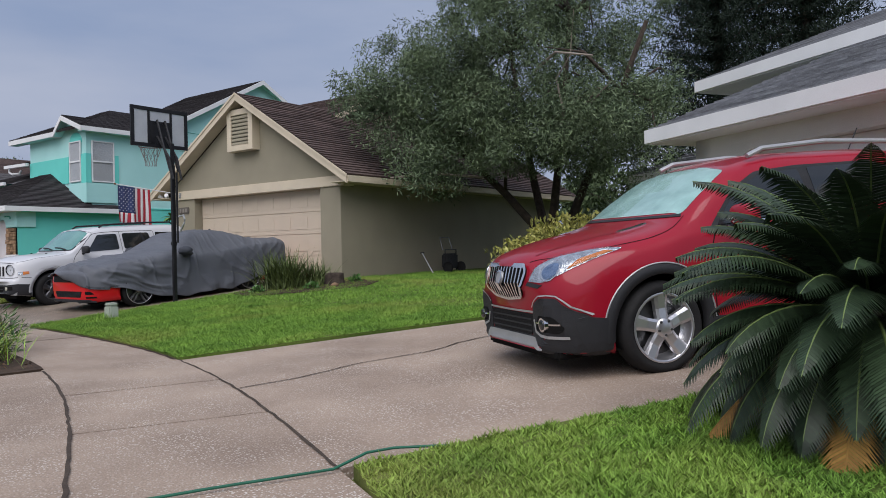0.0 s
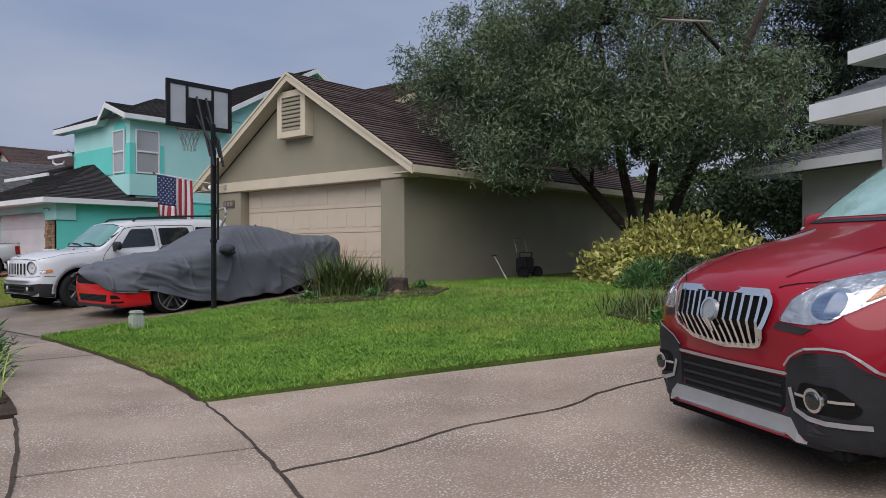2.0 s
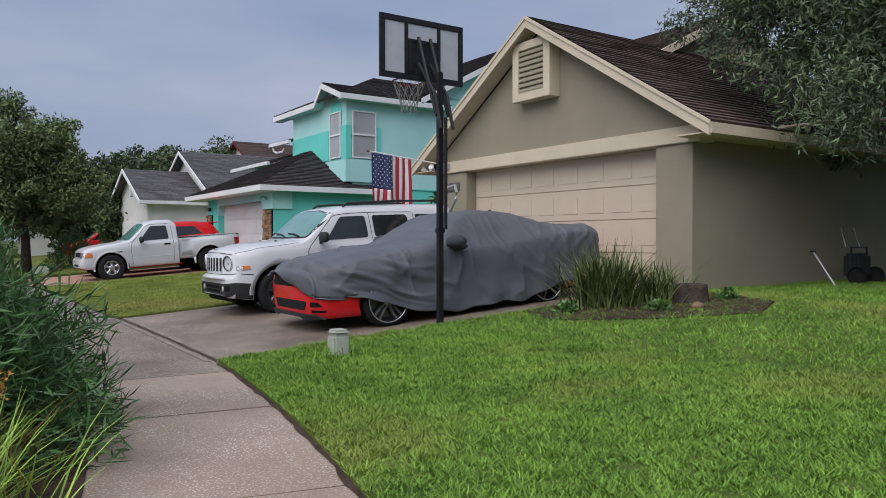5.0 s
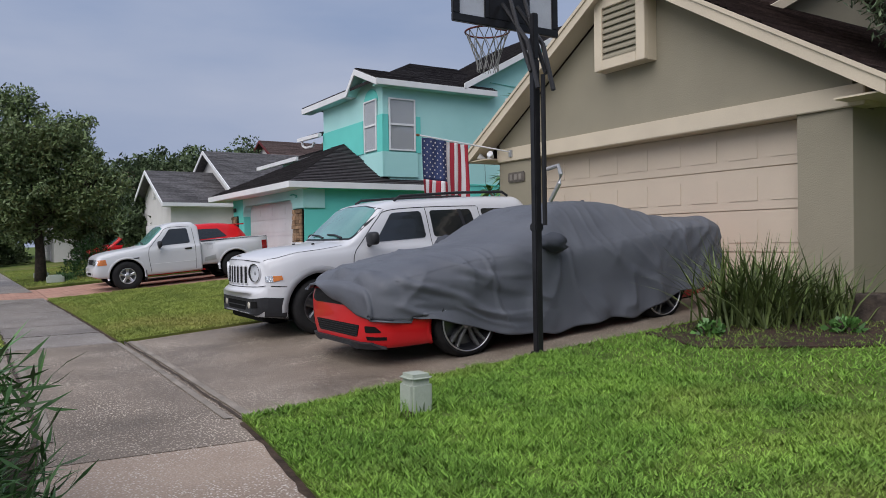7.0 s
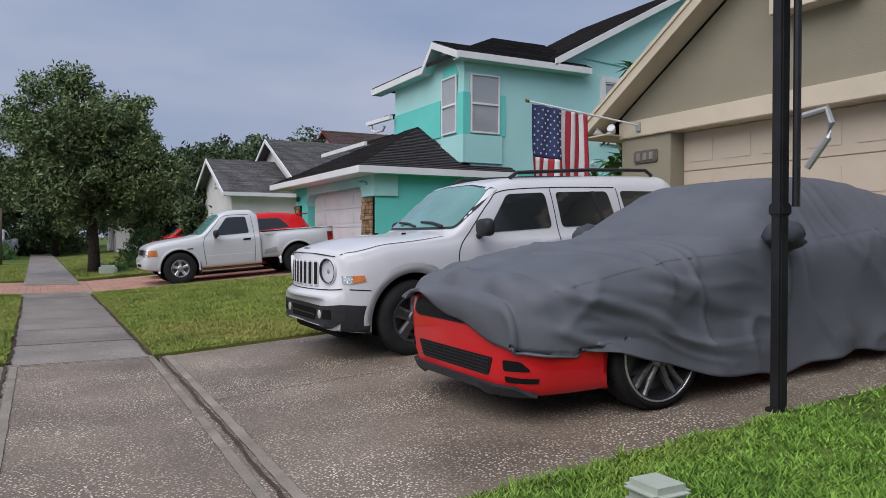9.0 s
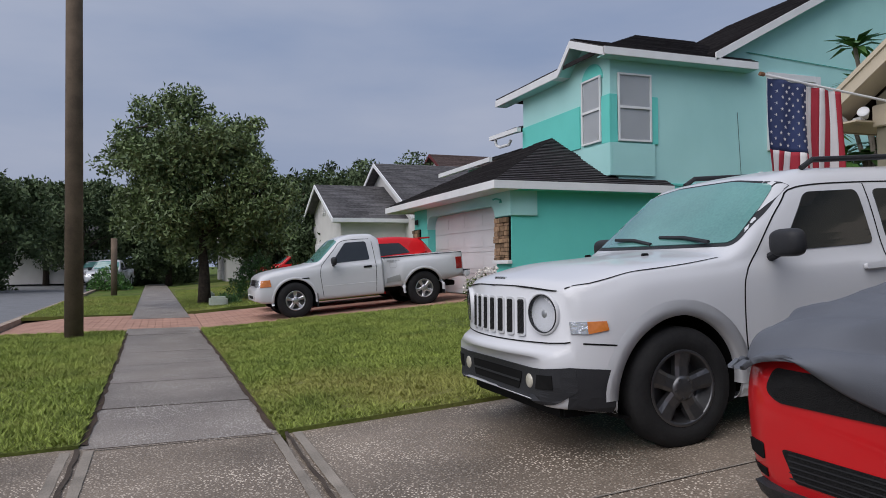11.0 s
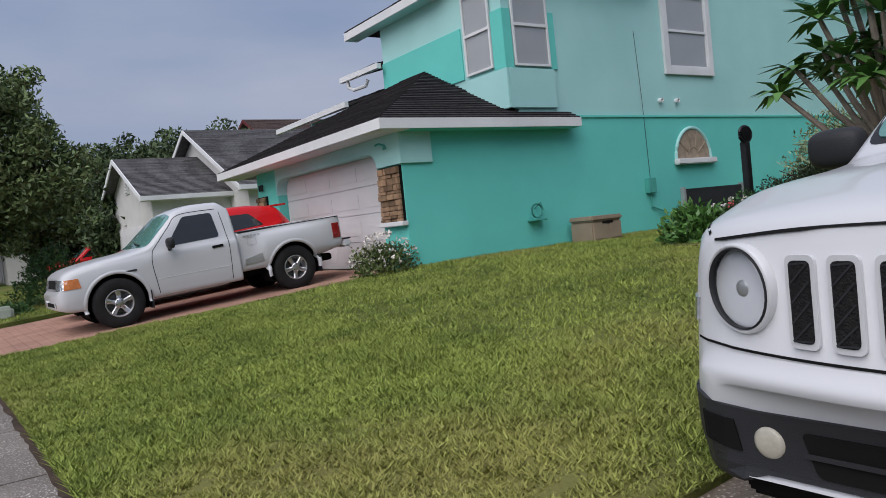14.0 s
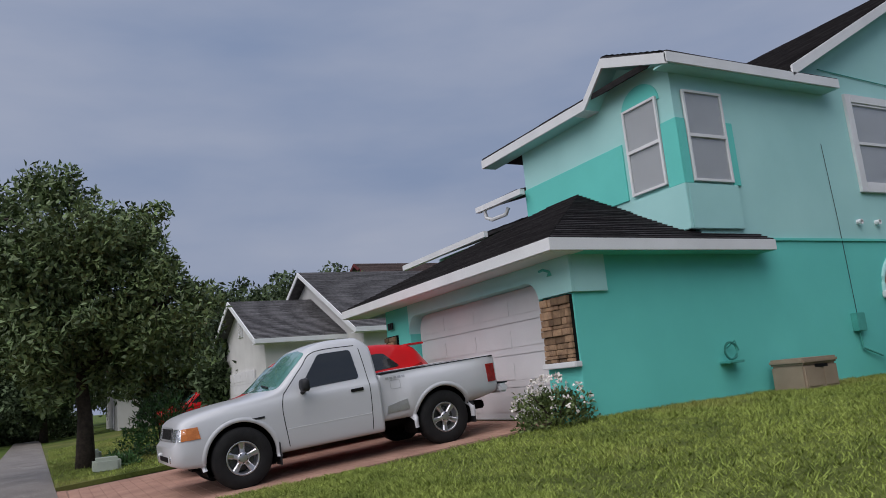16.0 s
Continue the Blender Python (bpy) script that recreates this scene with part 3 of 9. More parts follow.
# red pavers across the pavement and up to the teal garage
def pavers():
    base = slab("paver_drive", [(-28.62, 9.24), (-28.5, 15.6), (-33.75, 15.6), (-33.9, 9.1)], -0.012, 0.08, M_PAVERBED, 1.0)
    tagged(base, "red brick paver driveway", "driveway", kind="structure")
    tagged(slab("paver_apron", [(-28.62, 9.25), (-33.9, 9.15), (-34.6, 5.2), (-27.9, 5.3)], -0.012, 0.08, M_PAVERBED, 1.0, height=lambda x, y: 0.0 + 0.135 * min(0.0, (edge_dist(x, y) + 2.6) / 1.4)), "red brick paver apron", "driveway apron", kind="structure")

    def field(name, x0, x1, y0, y1, hfun, parent):
        v, f = [], []
        bw, bl = 0.15, 0.30
        y, row = y0, 0
        while y < y1 - 0.02:
            x = x0 - (row % 2) * bl / 2
            while x < x1:
                a, b = max(x, x0) + 0.002, min(x + bl, x1) - 0.002
                if b - a > 0.03:
                    n = len(v)
                    ys, ye = y + 0.002, min(y + bw, y1) - 0.002
                    for px, py in ((a, ys), (b, ys), (b, ye), (a, ye)):
                        v.append((px, py, hfun(px, py) - 0.006))
                    for px, py in ((a + 0.004, ys + 0.004), (b - 0.004, ys + 0.004), (b - 0.004, ye - 0.004), (a + 0.004, ye - 0.004)):
                        v.append((px, py, hfun(px, py) - 0.002))
                    f.append((n + 4, n + 5, n + 6, n + 7))
                    for i in range(4):
                        f.append((n + i, n + (i + 1) % 4, n + 4 + (i + 1) % 4, n + 4 + i))
                x += bl
            y += bw
            row += 1
        ob = raw(name, v, f, M_PAVER, parent)
        ob["kind"] = "stuff"
        return ob

    field("paver_field", -33.7, -28.6, 9.26, 15.5, land, base)
    field("paver_field", -34.0, -28.5, 5.35, 9.25, lambda x, y: 0.135 * min(0.0, (edge_dist(x, y) + 2.6) / 1.4), bpy.data.objects["paver_apron"])


pavers()
# curved garden path beside the teal house
tagged(slab("garden_path", [(-23.0, 17.0), (-22.4, 15.9), (-21.3, 15.2), (-19.9, 14.9), (-19.7, 16.3), (-20.2, 19.8), (-21.3, 20.0), (-22.2, 18.2)], 0.055, 0.08, M_CONC, 0.5), "curved pale concrete garden path", "path", kind="structure")
tagged(slab("path_bed", [(-25.4, 18.0), (-23.4, 17.2), (-22.3, 18.3), (-21.3, 20.1), (-21.0, 22.5), (-26.0, 22.0)], 0.04, 0.08, M_MULCH, 0.5), "dark mulch beside the garden path", "garden bed", kind="structure")


def blades(name, poly_fn, x0, x1, y0, y1, dens, tall, label, material=None):
    """Grass blades as single slim leaves, thick near the pavement."""
    rng = np.random.default_rng(11)
    area = (x1 - x0) * (y1 - y0)
    n = int(area * dens)
    xy = np.stack([rng.uniform(x0, x1, n), rng.uniform(y0, y1, n)], 1)
    xy = xy[poly_fn(xy)]
    z = np.array([land(a, b) for a, b in xy[::1]]) + 0.024
    n = len(xy)
    a = rng.uniform(0, 2 * math.pi, n)
    patch = np.array([noise.noise(Vector((p[0] * 0.9, p[1] * 0.9, 3.0))) for p in xy])
    clump = np.array([noise.noise(Vector((p[0] * 7.0, p[1] * 7.0, 9.0))) for p in xy])
    hgt = tall * rng.uniform(0.45, 1.25, n) * (1 + 0.5 * patch + 1.0 * clump)
    wid = rng.uniform(0.004, 0.0095, n)
    lean = rng.uniform(0.3, 1.7, n) * hgt
    b = rng.uniform(0, 2 * math.pi, n)
    v = np.empty((n, 3, 3))
    base = np.column_stack([xy, z])
    sd = np.column_stack([np.cos(a), np.sin(a), np.zeros(n)]) * wid[:, None]
    v[:, 0], v[:, 1] = base - sd, base + sd
    v[:, 2] = base + np.column_stack([np.cos(b) * lean, np.sin(b) * lean, hgt])
    me = bpy.data.meshes.new(name)
    me.vertices.add(n * 3)
    me.vertices.foreach_set("co", v.astype(np.float32).ravel())
    me.loops.add(n * 3)
    me.loops.foreach_set("vertex_index", np.arange(n * 3, dtype=np.int32))
    me.polygons.add(n)
    me.polygons.foreach_set("loop_start", np.arange(0, n * 3, 3, dtype=np.int32))
    me.update(calc_edges=True)
    me.materials.append(material or M_BLADE)
    return tagged(new(name, me), label, "grass", kind="stuff")


def inside(poly):
    px, py = np.array([p[0] for p in poly]), np.array([p[1] for p in poly])

    def fn(xy):
        c = np.zeros(len(xy), bool)
        j = len(px) - 1
        for i in range(len(px)):
            hit = ((py[i] > xy[:, 1]) != (py[j] > xy[:, 1])) & (xy[:, 0] < (px[j] - px[i]) * (xy[:, 1] - py[i]) / (py[j] - py[i] + 1e-12) + px[i])
            c ^= hit
            j = i
        return c
    return fn


G_GREY, G_BLUE, G_VERGE = inside(LAWN_GREY), inside(LAWN_BLUE), inside(LAWN_VERGE)
NEAR_POLY = [(-3.36, 6.24)] + list(reversed(near_edge)) + [(7.5, 9.0), (3.0, 13.0)] + [(x + 0.05, y - 0.02) for x, y in reversed(near_side[1:])]
blades("grass_near_pavement", G_GREY, -13.7, -5.0, 8.2, 12.2, 7500, 0.035, "short dense grass blades")
blades("grass_far", G_GREY, -13.7, -5.0, 12.2, 20.0, 1500, 0.04, "short dense grass blades")
blades("grass_teal_lawn", G_BLUE, -28.5, -18.9, 9.2, 12.4, 6000, 0.036, "short dense grass blades", M_BLADE2)
blades("grass_teal_lawn_back", G_BLUE, -28.5, -18.8, 12.4, 22.0, 1600, 0.04, "short dense grass blades", M_BLADE2)
blades("grass_verge", G_VERGE, -28.6, -18.6, 5.3, 8.1, 3500, 0.042, "short dense grass blades", M_BLADE2)
blades("grass_far_lawn", inside(LAWN_FAR), -52.0, -34.4, 9.0, 14.8, 500, 0.05, "short dense grass blades", M_BLADE2)
blades("grass_far_verge", inside(VERGE_FAR), -47.0, -33.9, 5.0, 8.2, 600, 0.05, "short dense grass blades", M_BLADE2)
blades("grass_by_sago", inside(NEAR_POLY), -3.5, 1.0, 4.5, 10.0, 7500, 0.035, "short dense grass blades")

# crumbling soil where turf meets concrete; the ribbon also paints the overhang's shadow gap
for nm, line in (("soil_shadow_edge_taupe_lawn", between(offset_edge(-0.015), -13.6, -8.0)), ("soil_shadow_edge_teal_lawn", between(offset_edge(-0.015), -28.4, -19.1)), ("soil_shadow_edge_verge", between(offset_edge(-W + 0.015), -28.4, -19.1))):
    ribbon(nm, line, 0.05, M_EARTH, 0.006, "crumbling dark soil and painted shadow gap along the edge of the lawn", "soil edge", wob=0.014)

# ---- shingle roofs: overlapping courses on a plane ----
def roof_plane(name, corners, material, parent, label="", course=0.14, thick=0.06):
    """corners: eave left, eave right, top right, top left (seen from outside). Courses of shingle strips, each butt edge proud."""
    a, b, c, d = (Vector(p) for p in corners)
    n = (b - a).cross(d - a).normalized()
    rows = max(2, int(((d - a).length + (c - b).length) / 2 / course))
    bm = bmesh.new()
    lo = [bm.verts.new(p - n * thick) for p in (a, b, c, d)]
    hi = [bm.verts.new(p) for p in (a, b, c, d)]
    bm.faces.new(list(reversed(lo)))
    bm.faces.new(hi)
    for i in range(4):
        bm.faces.new((lo[i], lo[(i + 1) % 4], hi[(i + 1) % 4], hi[i]))
    bmesh.ops.remove_doubles(bm, verts=lo + hi, dist=0.0005)
    deck = part(name, bm, material, parent, label)
    bm = bmesh.new()
    rnd = random.Random(len(name) + int(a.x * 10))
    for i in range(rows):
        t0, t1 = i / rows, min(1.0, (i + 1.12) / rows)
        l0, r0, l1, r1 = a.lerp(d, t0), b.lerp(c, t0), a.lerp(d, t1), b.lerp(c, t1)
        width = (r0 - l0).length
        if width < 0.05:
            continue
        cells = max(1, int(width / 0.9))
        off = rnd.random() * 0.5
        ks = [0.0] + [min(1.0, (k + off) / cells) for k in range(1, cells)] + [1.0]
        for k0, k1 in zip(ks, ks[1:]):
            jit = rnd.uniform(-0.004, 0.004)
            p = [l0.lerp(r0, k0) + n * (0.030 + jit), l0.lerp(r0, k1) + n * (0.030 + jit), l1.lerp(r1, k1) + n * 0.004, l1.lerp(r1, k0) + n * 0.004]
            q = [l0.lerp(r0, k0), l0.lerp(r0, k1)]
            vs = [bm.verts.new(x) for x in p + q]
            bm.faces.new(vs[:4])
            bm.faces.new((vs[4], vs[5], vs[1], vs[0]))
    tagged(part("shingles", bm, material, deck), kind="stuff")
    return deck


def board(p0, p1, drop, depth, out):
    """A fascia board from p0 to p1, hanging `drop` below that line, `depth` thick towards `out`."""
    p0, p1, o = Vector(p0), Vector(p1), Vector(out).normalized() * depth
    dz = Vector((0, 0, -drop))
    return prism([p0, p1, p1 + dz, p0 + dz], o)


def panel_door(parent, x0, x1, z0, z1, y, material, rows=4, cols=4, name="garage_door"):
    """A sectional door facing -y: panels in frames, joints between the sections."""
    door = part(name, box(x0, x1, y + 0.02, y + 0.06, z0, z1), material, parent)
    h = (z1 - z0) / rows
    for r in range(rows):
        part("section", box(x0 + 0.005, x1 - 0.005, y, y + 0.03, z0 + r * h + 0.006, z0 + (r + 1) * h - 0.006, 0.004), material, door)
        w = (x1 - x0) / cols
        for c in range(cols):
            part("raised_panel", box(x0 + c * w + 0.09, x0 + (c + 1) * w - 0.09, y - 0.008, y + 0.005, z0 + r * h + 0.12, z0 + (r + 1) * h - 0.12, 0.006), material, door)
    return door


# ---- taupe house with the brown roof ----
def grey_house():
    h = holder("taupe_house", pose(-16.3, 16.1, 0.5), "single-storey taupe stucco house with brown shingle gable", "house")
    inv = Matrix.Translation((16.3, -16.1, -0.5))

    def p(name, bm, material, label="", parent=None):
        bmesh.ops.transform(bm, matrix=inv, verts=bm.verts[:])
        return part(name, bm, material, parent or h, label)

    x0, x1, yf, zt = -19.62, -12.97, 16.085, 2.72
    dl, dr = -18.62, -13.64
    # front: two piers, gable wall
    p("pier", box(dr, x1, yf, yf + 0.45, 0.2, zt), M_GREYW, "taupe stucco corner pier")
    p("pier", box(x0, dl, yf, yf + 0.45, 0.2, zt), M_GREYW)
    apex = (-16.3, 5.24)
    gab = [(x0, yf, 2.9), (x1, yf, 2.9), (x1, yf, 3.05), (apex[0], yf, 5.12), (x0, yf, 3.05)]
    p("gable_wall", prism(gab, (0, 0.2, 0)), M_GREYW)
    p("wall_side", box(x1 - 0.2, x1, yf + 0.451, 27.0, 0.2, 2.97), M_GREYW, "plain taupe stucco side wall in shade")
    p("wall_side", box(x0, x0 + 0.2, yf + 0.451, 27.0, 0.2, 2.97), M_GREYW)
    p("wall_back", box(x0 + 0.2, x1 - 0.2, 26.8, 27.0, 0.2, 2.97), M_GREYW)
    # beam over the door, which runs past the corner
    p("beam", box(x0 - 0.02, x1 + 0.16, yf - 0.05, yf + 0.3, zt, 2.965, 0.01), M_BEIGE, "cream beam over the garage door")
    door = panel_door(h, dl + 16.3, dr + 16.3, 0.02, 2.22, yf + 0.25 - 16.1, M_GDOOR, 4, 8)
    door["label"] = "cream sectional garage door"
    # roof
    ey, ez, ex = 15.75, 2.93, 3.88
    yb = 27.4
    roof_plane_w("roof", [(apex[0] + ex, ey, ez), (apex[0] + ex, yb, ez), (apex[0], yb, apex[1] + 0.08), (apex[0], ey, apex[1] + 0.08)], M_BROOF, h, inv, "dark brown shingle roof")
    roof_plane_w("roof", [(apex[0] - ex, yb, ez), (apex[0] - ex, ey, ez), (apex[0], ey, apex[1] + 0.08), (apex[0], yb, apex[1] + 0.08)], M_BROOF, h, inv)
    for s in (1, -1):
        p("rake_board", board((apex[0], ey, apex[1] + 0.05), (apex[0] + s * ex, ey, ez - 0.03), 0.17, 0.04, (0, -1, 0)), M_BEIGE)
        p("drip_board", board((apex[0], ey - 0.04, apex[1] + 0.085), (apex[0] + s * (ex + 0.03), ey - 0.04, ez + 0.0), 0.06, 0.02, (0, -1, 0)), M_BEIGE)
        p("soffit", prism([(apex[0], ey, apex[1] - 0.07), (apex[0] + s * (ex - 0.1), ey, ez - 0.13), (apex[0] + s * (ex - 0.1), yf, ez - 0.13), (apex[0], yf, apex[1] - 0.07)], (0, 0, 0.02)), M_BEIGE)
        p("eave_board", board((apex[0] + s * ex, ey, ez - 0.02), (apex[0] + s * ex, yb, ez - 0.02), 0.15, 0.03, (s, 0, 0)), M_BEIGE)
        p("eave_soffit", prism([(apex[0] + s * ex, ey, ez - 0.16), (apex[0] + s * ex, yb, ez - 0.16), (apex[0] + s * 3.3, yb, ez - 0.16), (apex[0] + s * 3.3, ey, ez - 0.16)], (0, 0, 0.02)), M_BEIGE)
    # louvred gable vent in its box
    vx0, vx1, vz0, vz1, vy = -16.82, -15.80, 3.84, 4.92, 15.84
    vent = p("gable_vent", box(vx0, vx1, vy + 0.06, yf, vz0, vz1), M_BEIGE, "cream louvred vent box")
    for bx in ((vx0, vx0 + 0.17, vz0, vz1), (vx1 - 0.17, vx1, vz0, vz1), (vx0 + 0.17, vx1 - 0.17, vz0, vz0 + 0.15), (vx0 + 0.17, vx1 - 0.17, vz1 - 0.15, vz1)):
        p("vent_frame", box(bx[0], bx[1], vy, vy + 0.06, bx[2], bx[3], 0.006), M_BEIGE, parent=None)
    n = 8
    for i in range(n):
        z = vz0 + 0.16 + (vz1 - vz0 - 0.31) * i / n
        p("vent_slat", prism([(vx0 + 0.17, vy + 0.012, z), (vx0 + 0.17, vy + 0.055, z + 0.07), (vx0 + 0.17, vy + 0.055, z + 0.10), (vx0 + 0.17, vy + 0.012, z + 0.03)], (vx1 - vx0 - 0.34, 0, 0)), M_GREYW)
    # cross roof behind
    roof_plane_w("rear_roof", [(-21.0, 18.8, 5.0), (-15.9, 18.8, 5.0), (-15.9, 21.4, 6.3), (-21.0, 21.4, 6.3)], M_BROOF, h, inv)
    roof_plane_w("rear_roof", [(-15.9, 24.0, 5.0), (-21.0, 24.0, 5.0), (-21.0, 21.4, 6.3), (-15.9, 21.4, 6.3)], M_BROOF, h, inv)
    p("rear_gable", prism([(-16.1, 19.0, 4.9), (-16.1, 23.8, 4.9), (-16.1, 21.4, 6.1)], (-0.15, 0, 0)), M_GREYW)
    p("rear_rake", board((-15.86, 18.75, 5.02), (-15.86, 21.4, 6.34), 0.17, 0.04, (1, 0, 0)), M_BEIGE)
    return h


def roof_plane_w(name, corners, material, parent, inv, label=""):
    return roof_plane(name, [inv @ Vector(c) for c in corners], material, parent, label)


grey_house()


# ---- teal two-storey house ----
def window_unit(h, inv, lo, hi, axis, frame=0.07, border=0.0, sash=True, name="window", pane=None):
    """A sash window on a wall facing +x ('x': lo=(x,y,z)) or -y ('y'). Panes set back in the frame."""
    pane = pane or M_BLIND

    def bx(a, b, c, d, o0, o1, bev=0.004):
        if axis == "x":
            return box(lo[0] + o0, lo[0] + o1, a, b, c, d, bev)
        return box(a, b, lo[1] - o1, lo[1] - o0, c, d, bev)

    u0, u1 = (lo[1], hi[1]) if axis == "x" else (lo[0], hi[0])
    z0, z1 = lo[2], hi[2]

    def p(nm, bm, material, parent, label=""):
        bmesh.ops.transform(bm, matrix=inv, verts=bm.verts[:])
        return part(nm, bm, material, parent, label)

    win = p(name, bx(u0, u1, z0, z1, 0.002, 0.012, 0), pane, h, "window with closed pale blinds")
    zm = (z0 + z1) / 2
    f = 0.045
    p("sash", bx(u0, u0 + f, z0, z1, 0.012, 0.05), M_WHITE, win)
    p("sash", bx(u1 - f, u1, z0, z1, 0.012, 0.05), M_WHITE, win)
    p("sash", bx(u0 + f, u1 - f, z1 - f, z1, 0.012, 0.05), M_WHITE, win)
    p("sash", bx(u0 + f, u1 - f, z0, z0 + f, 0.012, 0.05), M_WHITE, win)
    p("sash", bx(u0 + f, u1 - f, zm - 0.03, zm + 0.03, 0.012, 0.05), M_WHITE, win)
    p("pane", bx(u0 + f, u1 - f, z0 + f, zm - 0.03, 0.020, 0.026, 0), M_GLAZE, win)
    p("pane", bx(u0 + f, u1 - f, zm + 0.03, z1 - f, 0.030, 0.036, 0), M_GLAZE, win)
    if border:
        b = border
        for q in ((u0 - b, u0, z0 - b, z1 + b), (u1, u1 + b, z0 - b, z1 + b), (u0, u1, z1, z1 + b), (u0, u1, z0 - b, z0)):
            p("surround", bx(*q, 0.002, 0.07, 0.006), M_WHITE, win)
    return win




def blue_house():
    h = holder("teal_house", pose(-30, 16, 0.45), "two-storey teal stucco house with dark shingle roofs", "house")
    inv = Matrix.Translation((30, -16, -0.45))

    def p(name, bm, material, label="", parent=None, smooth=False):
        bmesh.ops.transform(bm, matrix=inv, verts=bm.verts[:])
        return part(name, bm, material, parent or h, label, smooth)

    xs, yf = -27.93, 15.5
    zt = 2.80
    # lower storey
    p("wall_side", box(xs - 0.2, xs, yf + 0.3, 33.0, 0.1, 3.03), M_TEAL, "saturated teal lower wall")
    p("wall_back", box(-34.7, xs - 0.2, 32.8, 33.0, 0.1, 6.0), M_TEALL)
    p("wall_far", box(-34.9, -34.7, 18.4, 33.0, 0.1, 4.2), M_TEALL)
    p("wall_far", box(-34.75, -34.55, yf + 0.3, 18.2, 0.1, 3.0), M_TEAL)
    p("wall_front", box(-34.7, -32.3, 18.2, 18.4, 0.1, 4.2), M_TEAL)
    gl, gr, gt = -33.35, -28.72, 2.55
    p("pier", box(gr, xs, yf, yf + 0.3, 0.1, zt + 0.15), M_TEAL, "teal garage pier")
    p("pier", box(-34.55, gl, yf, yf + 0.3, 0.1, zt + 0.15), M_TEAL)
    # lintel with rounded corners
    pts = [(gl, yf - 0.03, zt + 0.15), (gr, yf - 0.03, zt + 0.15)]
    for k in range(9):
        a = math.pi / 2 * k / 8
        pts.append((gr - 0.32 + 0.32 * math.cos(a), yf - 0.03, gt - 0.35 + 0.35 * math.sin(a)))
    for k in range(9):
        a = math.pi / 2 + math.pi / 2 * k / 8
        pts.append((gl + 0.32 + 0.32 * math.cos(a), yf - 0.03, gt - 0.35 + 0.35 * math.sin(a)))
    p("lintel", prism(pts, (0, 0.3, 0)), M_TEALL, "pale teal arched lintel")
    p("corner_block", box(gr + 0.02, xs + 0.05, yf - 0.05, yf + 0.0, 2.26, zt + 0.15, 0.005), M_TEALL)
    p("corner_block", box(xs, xs + 0.05, yf + 0.0, yf + 0.6, 2.26, zt + 0.15, 0.005), M_TEALL)
    door = panel_door(h, gl + 30, gr + 30, 0.02, gt - 0.45, yf + 0.22 - 16, M_WDOOR, 4, 4)
    door["label"] = "white sectional garage door"
    # stacked stone on the piers
    for sx0, sx1 in ((-28.66, -27.96), (-34.5, -33.95)):
        stone = p("stone_panel", box(sx0, sx1, yf - 0.05, yf, 1.30, 2.24), M_DARK, "stacked brown ledgestone panel")
        rnd = random.Random(int(sx0 * 7))
        z = 1.30
        while z < 2.2:
            hh = min(rnd.uniform(0.05, 0.12), 2.24 - z)
            x = sx0
            while x < sx1 - 0.02:
                w = min(rnd.uniform(0.12, 0.34), sx1 - x)
                if sx1 - x - w < 0.06:
                    w = sx1 - x
                p("ledgestone", box(x + 0.004, x + w - 0.004, yf - 0.05 - rnd.uniform(0.015, 0.06), yf - 0.045, z + 0.003, z + hh - 0.003, 0.006), M_STONE, parent=stone)
                x += w
            z += hh
        p("stone_sill", box(sx0 - 0.04, sx1 + 0.06, yf - 0.12, yf, 1.22, 1.30, 0.01), M_WHITE)
    # lower hip roof
    ez, e = 2.97, (-35.75, -27.62, 14.98)
    pk = (-31.0, 18.4, 4.66)
    xr = e[1]
    roof_plane_w("lower_roof", [(e[0], e[2], ez), (xr, e[2], ez), (pk[0] + 0.01, pk[1], pk[2]), (pk[0] - 0.01, pk[1], pk[2])], M_DROOF, h, inv, "charcoal shingle hip roof")
    roof_plane_w("lower_roof", [(xr, e[2], ez), (xr, 19.46, ez), (pk[0], 19.46, pk[2]), pk], M_DROOF, h, inv)
    roof_plane_w("lower_roof", [(e[0], 19.6, ez), (e[0], e[2], ez), pk, (pk[0], 19.6, pk[2])], M_DROOF, h, inv)
    p("fascia", board((e[0], e[2], ez), (xr, e[2], ez), 0.17, 0.04, (0, -1, 0)), M_WHITE)
    p("fascia", board((xr, e[2] - 0.04, ez), (xr, 19.46, ez), 0.17, 0.04, (1, 0, 0)), M_WHITE)
    p("fascia", board((e[0], e[2], ez), (e[0], 19.6, ez), 0.17, 0.04, (-1, 0, 0)), M_WHITE)
    p("soffit", box(e[0], xr, e[2], yf + 0.02, ez - 0.18, ez - 0.15), M_WHITE)
    p("soffit", box(xs + 0.001, xr, yf + 0.02, 19.44, ez - 0.18, ez - 0.15), M_TEAL)
    # entry roof with its gutter, against the upper storey
    roof_plane_w("entry_roof", [(-37.1, 17.3, 4.24), (-32.9, 17.3, 4.24), (-32.31, 20.0, 5.1), (-36.4, 20.0, 5.1)], M_DROOF, h, inv)
    p("entry_gable", box(-36.9, -34.9, 18.2, 18.4, 2.9, 4.4), M_TEALL)
    p("gutter", board((-37.1, 17.3, 4.27), (-32.9, 17.3, 4.27), 0.13, 0.10, (0, -1, 0)), M_WHITE)
    p("gutter", board((-33.85, 17.75, 5.02), (-32.15, 17.85, 5.02), 0.12, 0.12, (0, -1, 0)), M_WHITE)
    roof_plane_w("porch_roof", [(-33.85, 17.75, 5.02), (-32.31, 17.75, 5.02), (-32.31, 19.6, 5.5), (-33.4, 19.6, 5.5)], M_DROOF, h, inv)
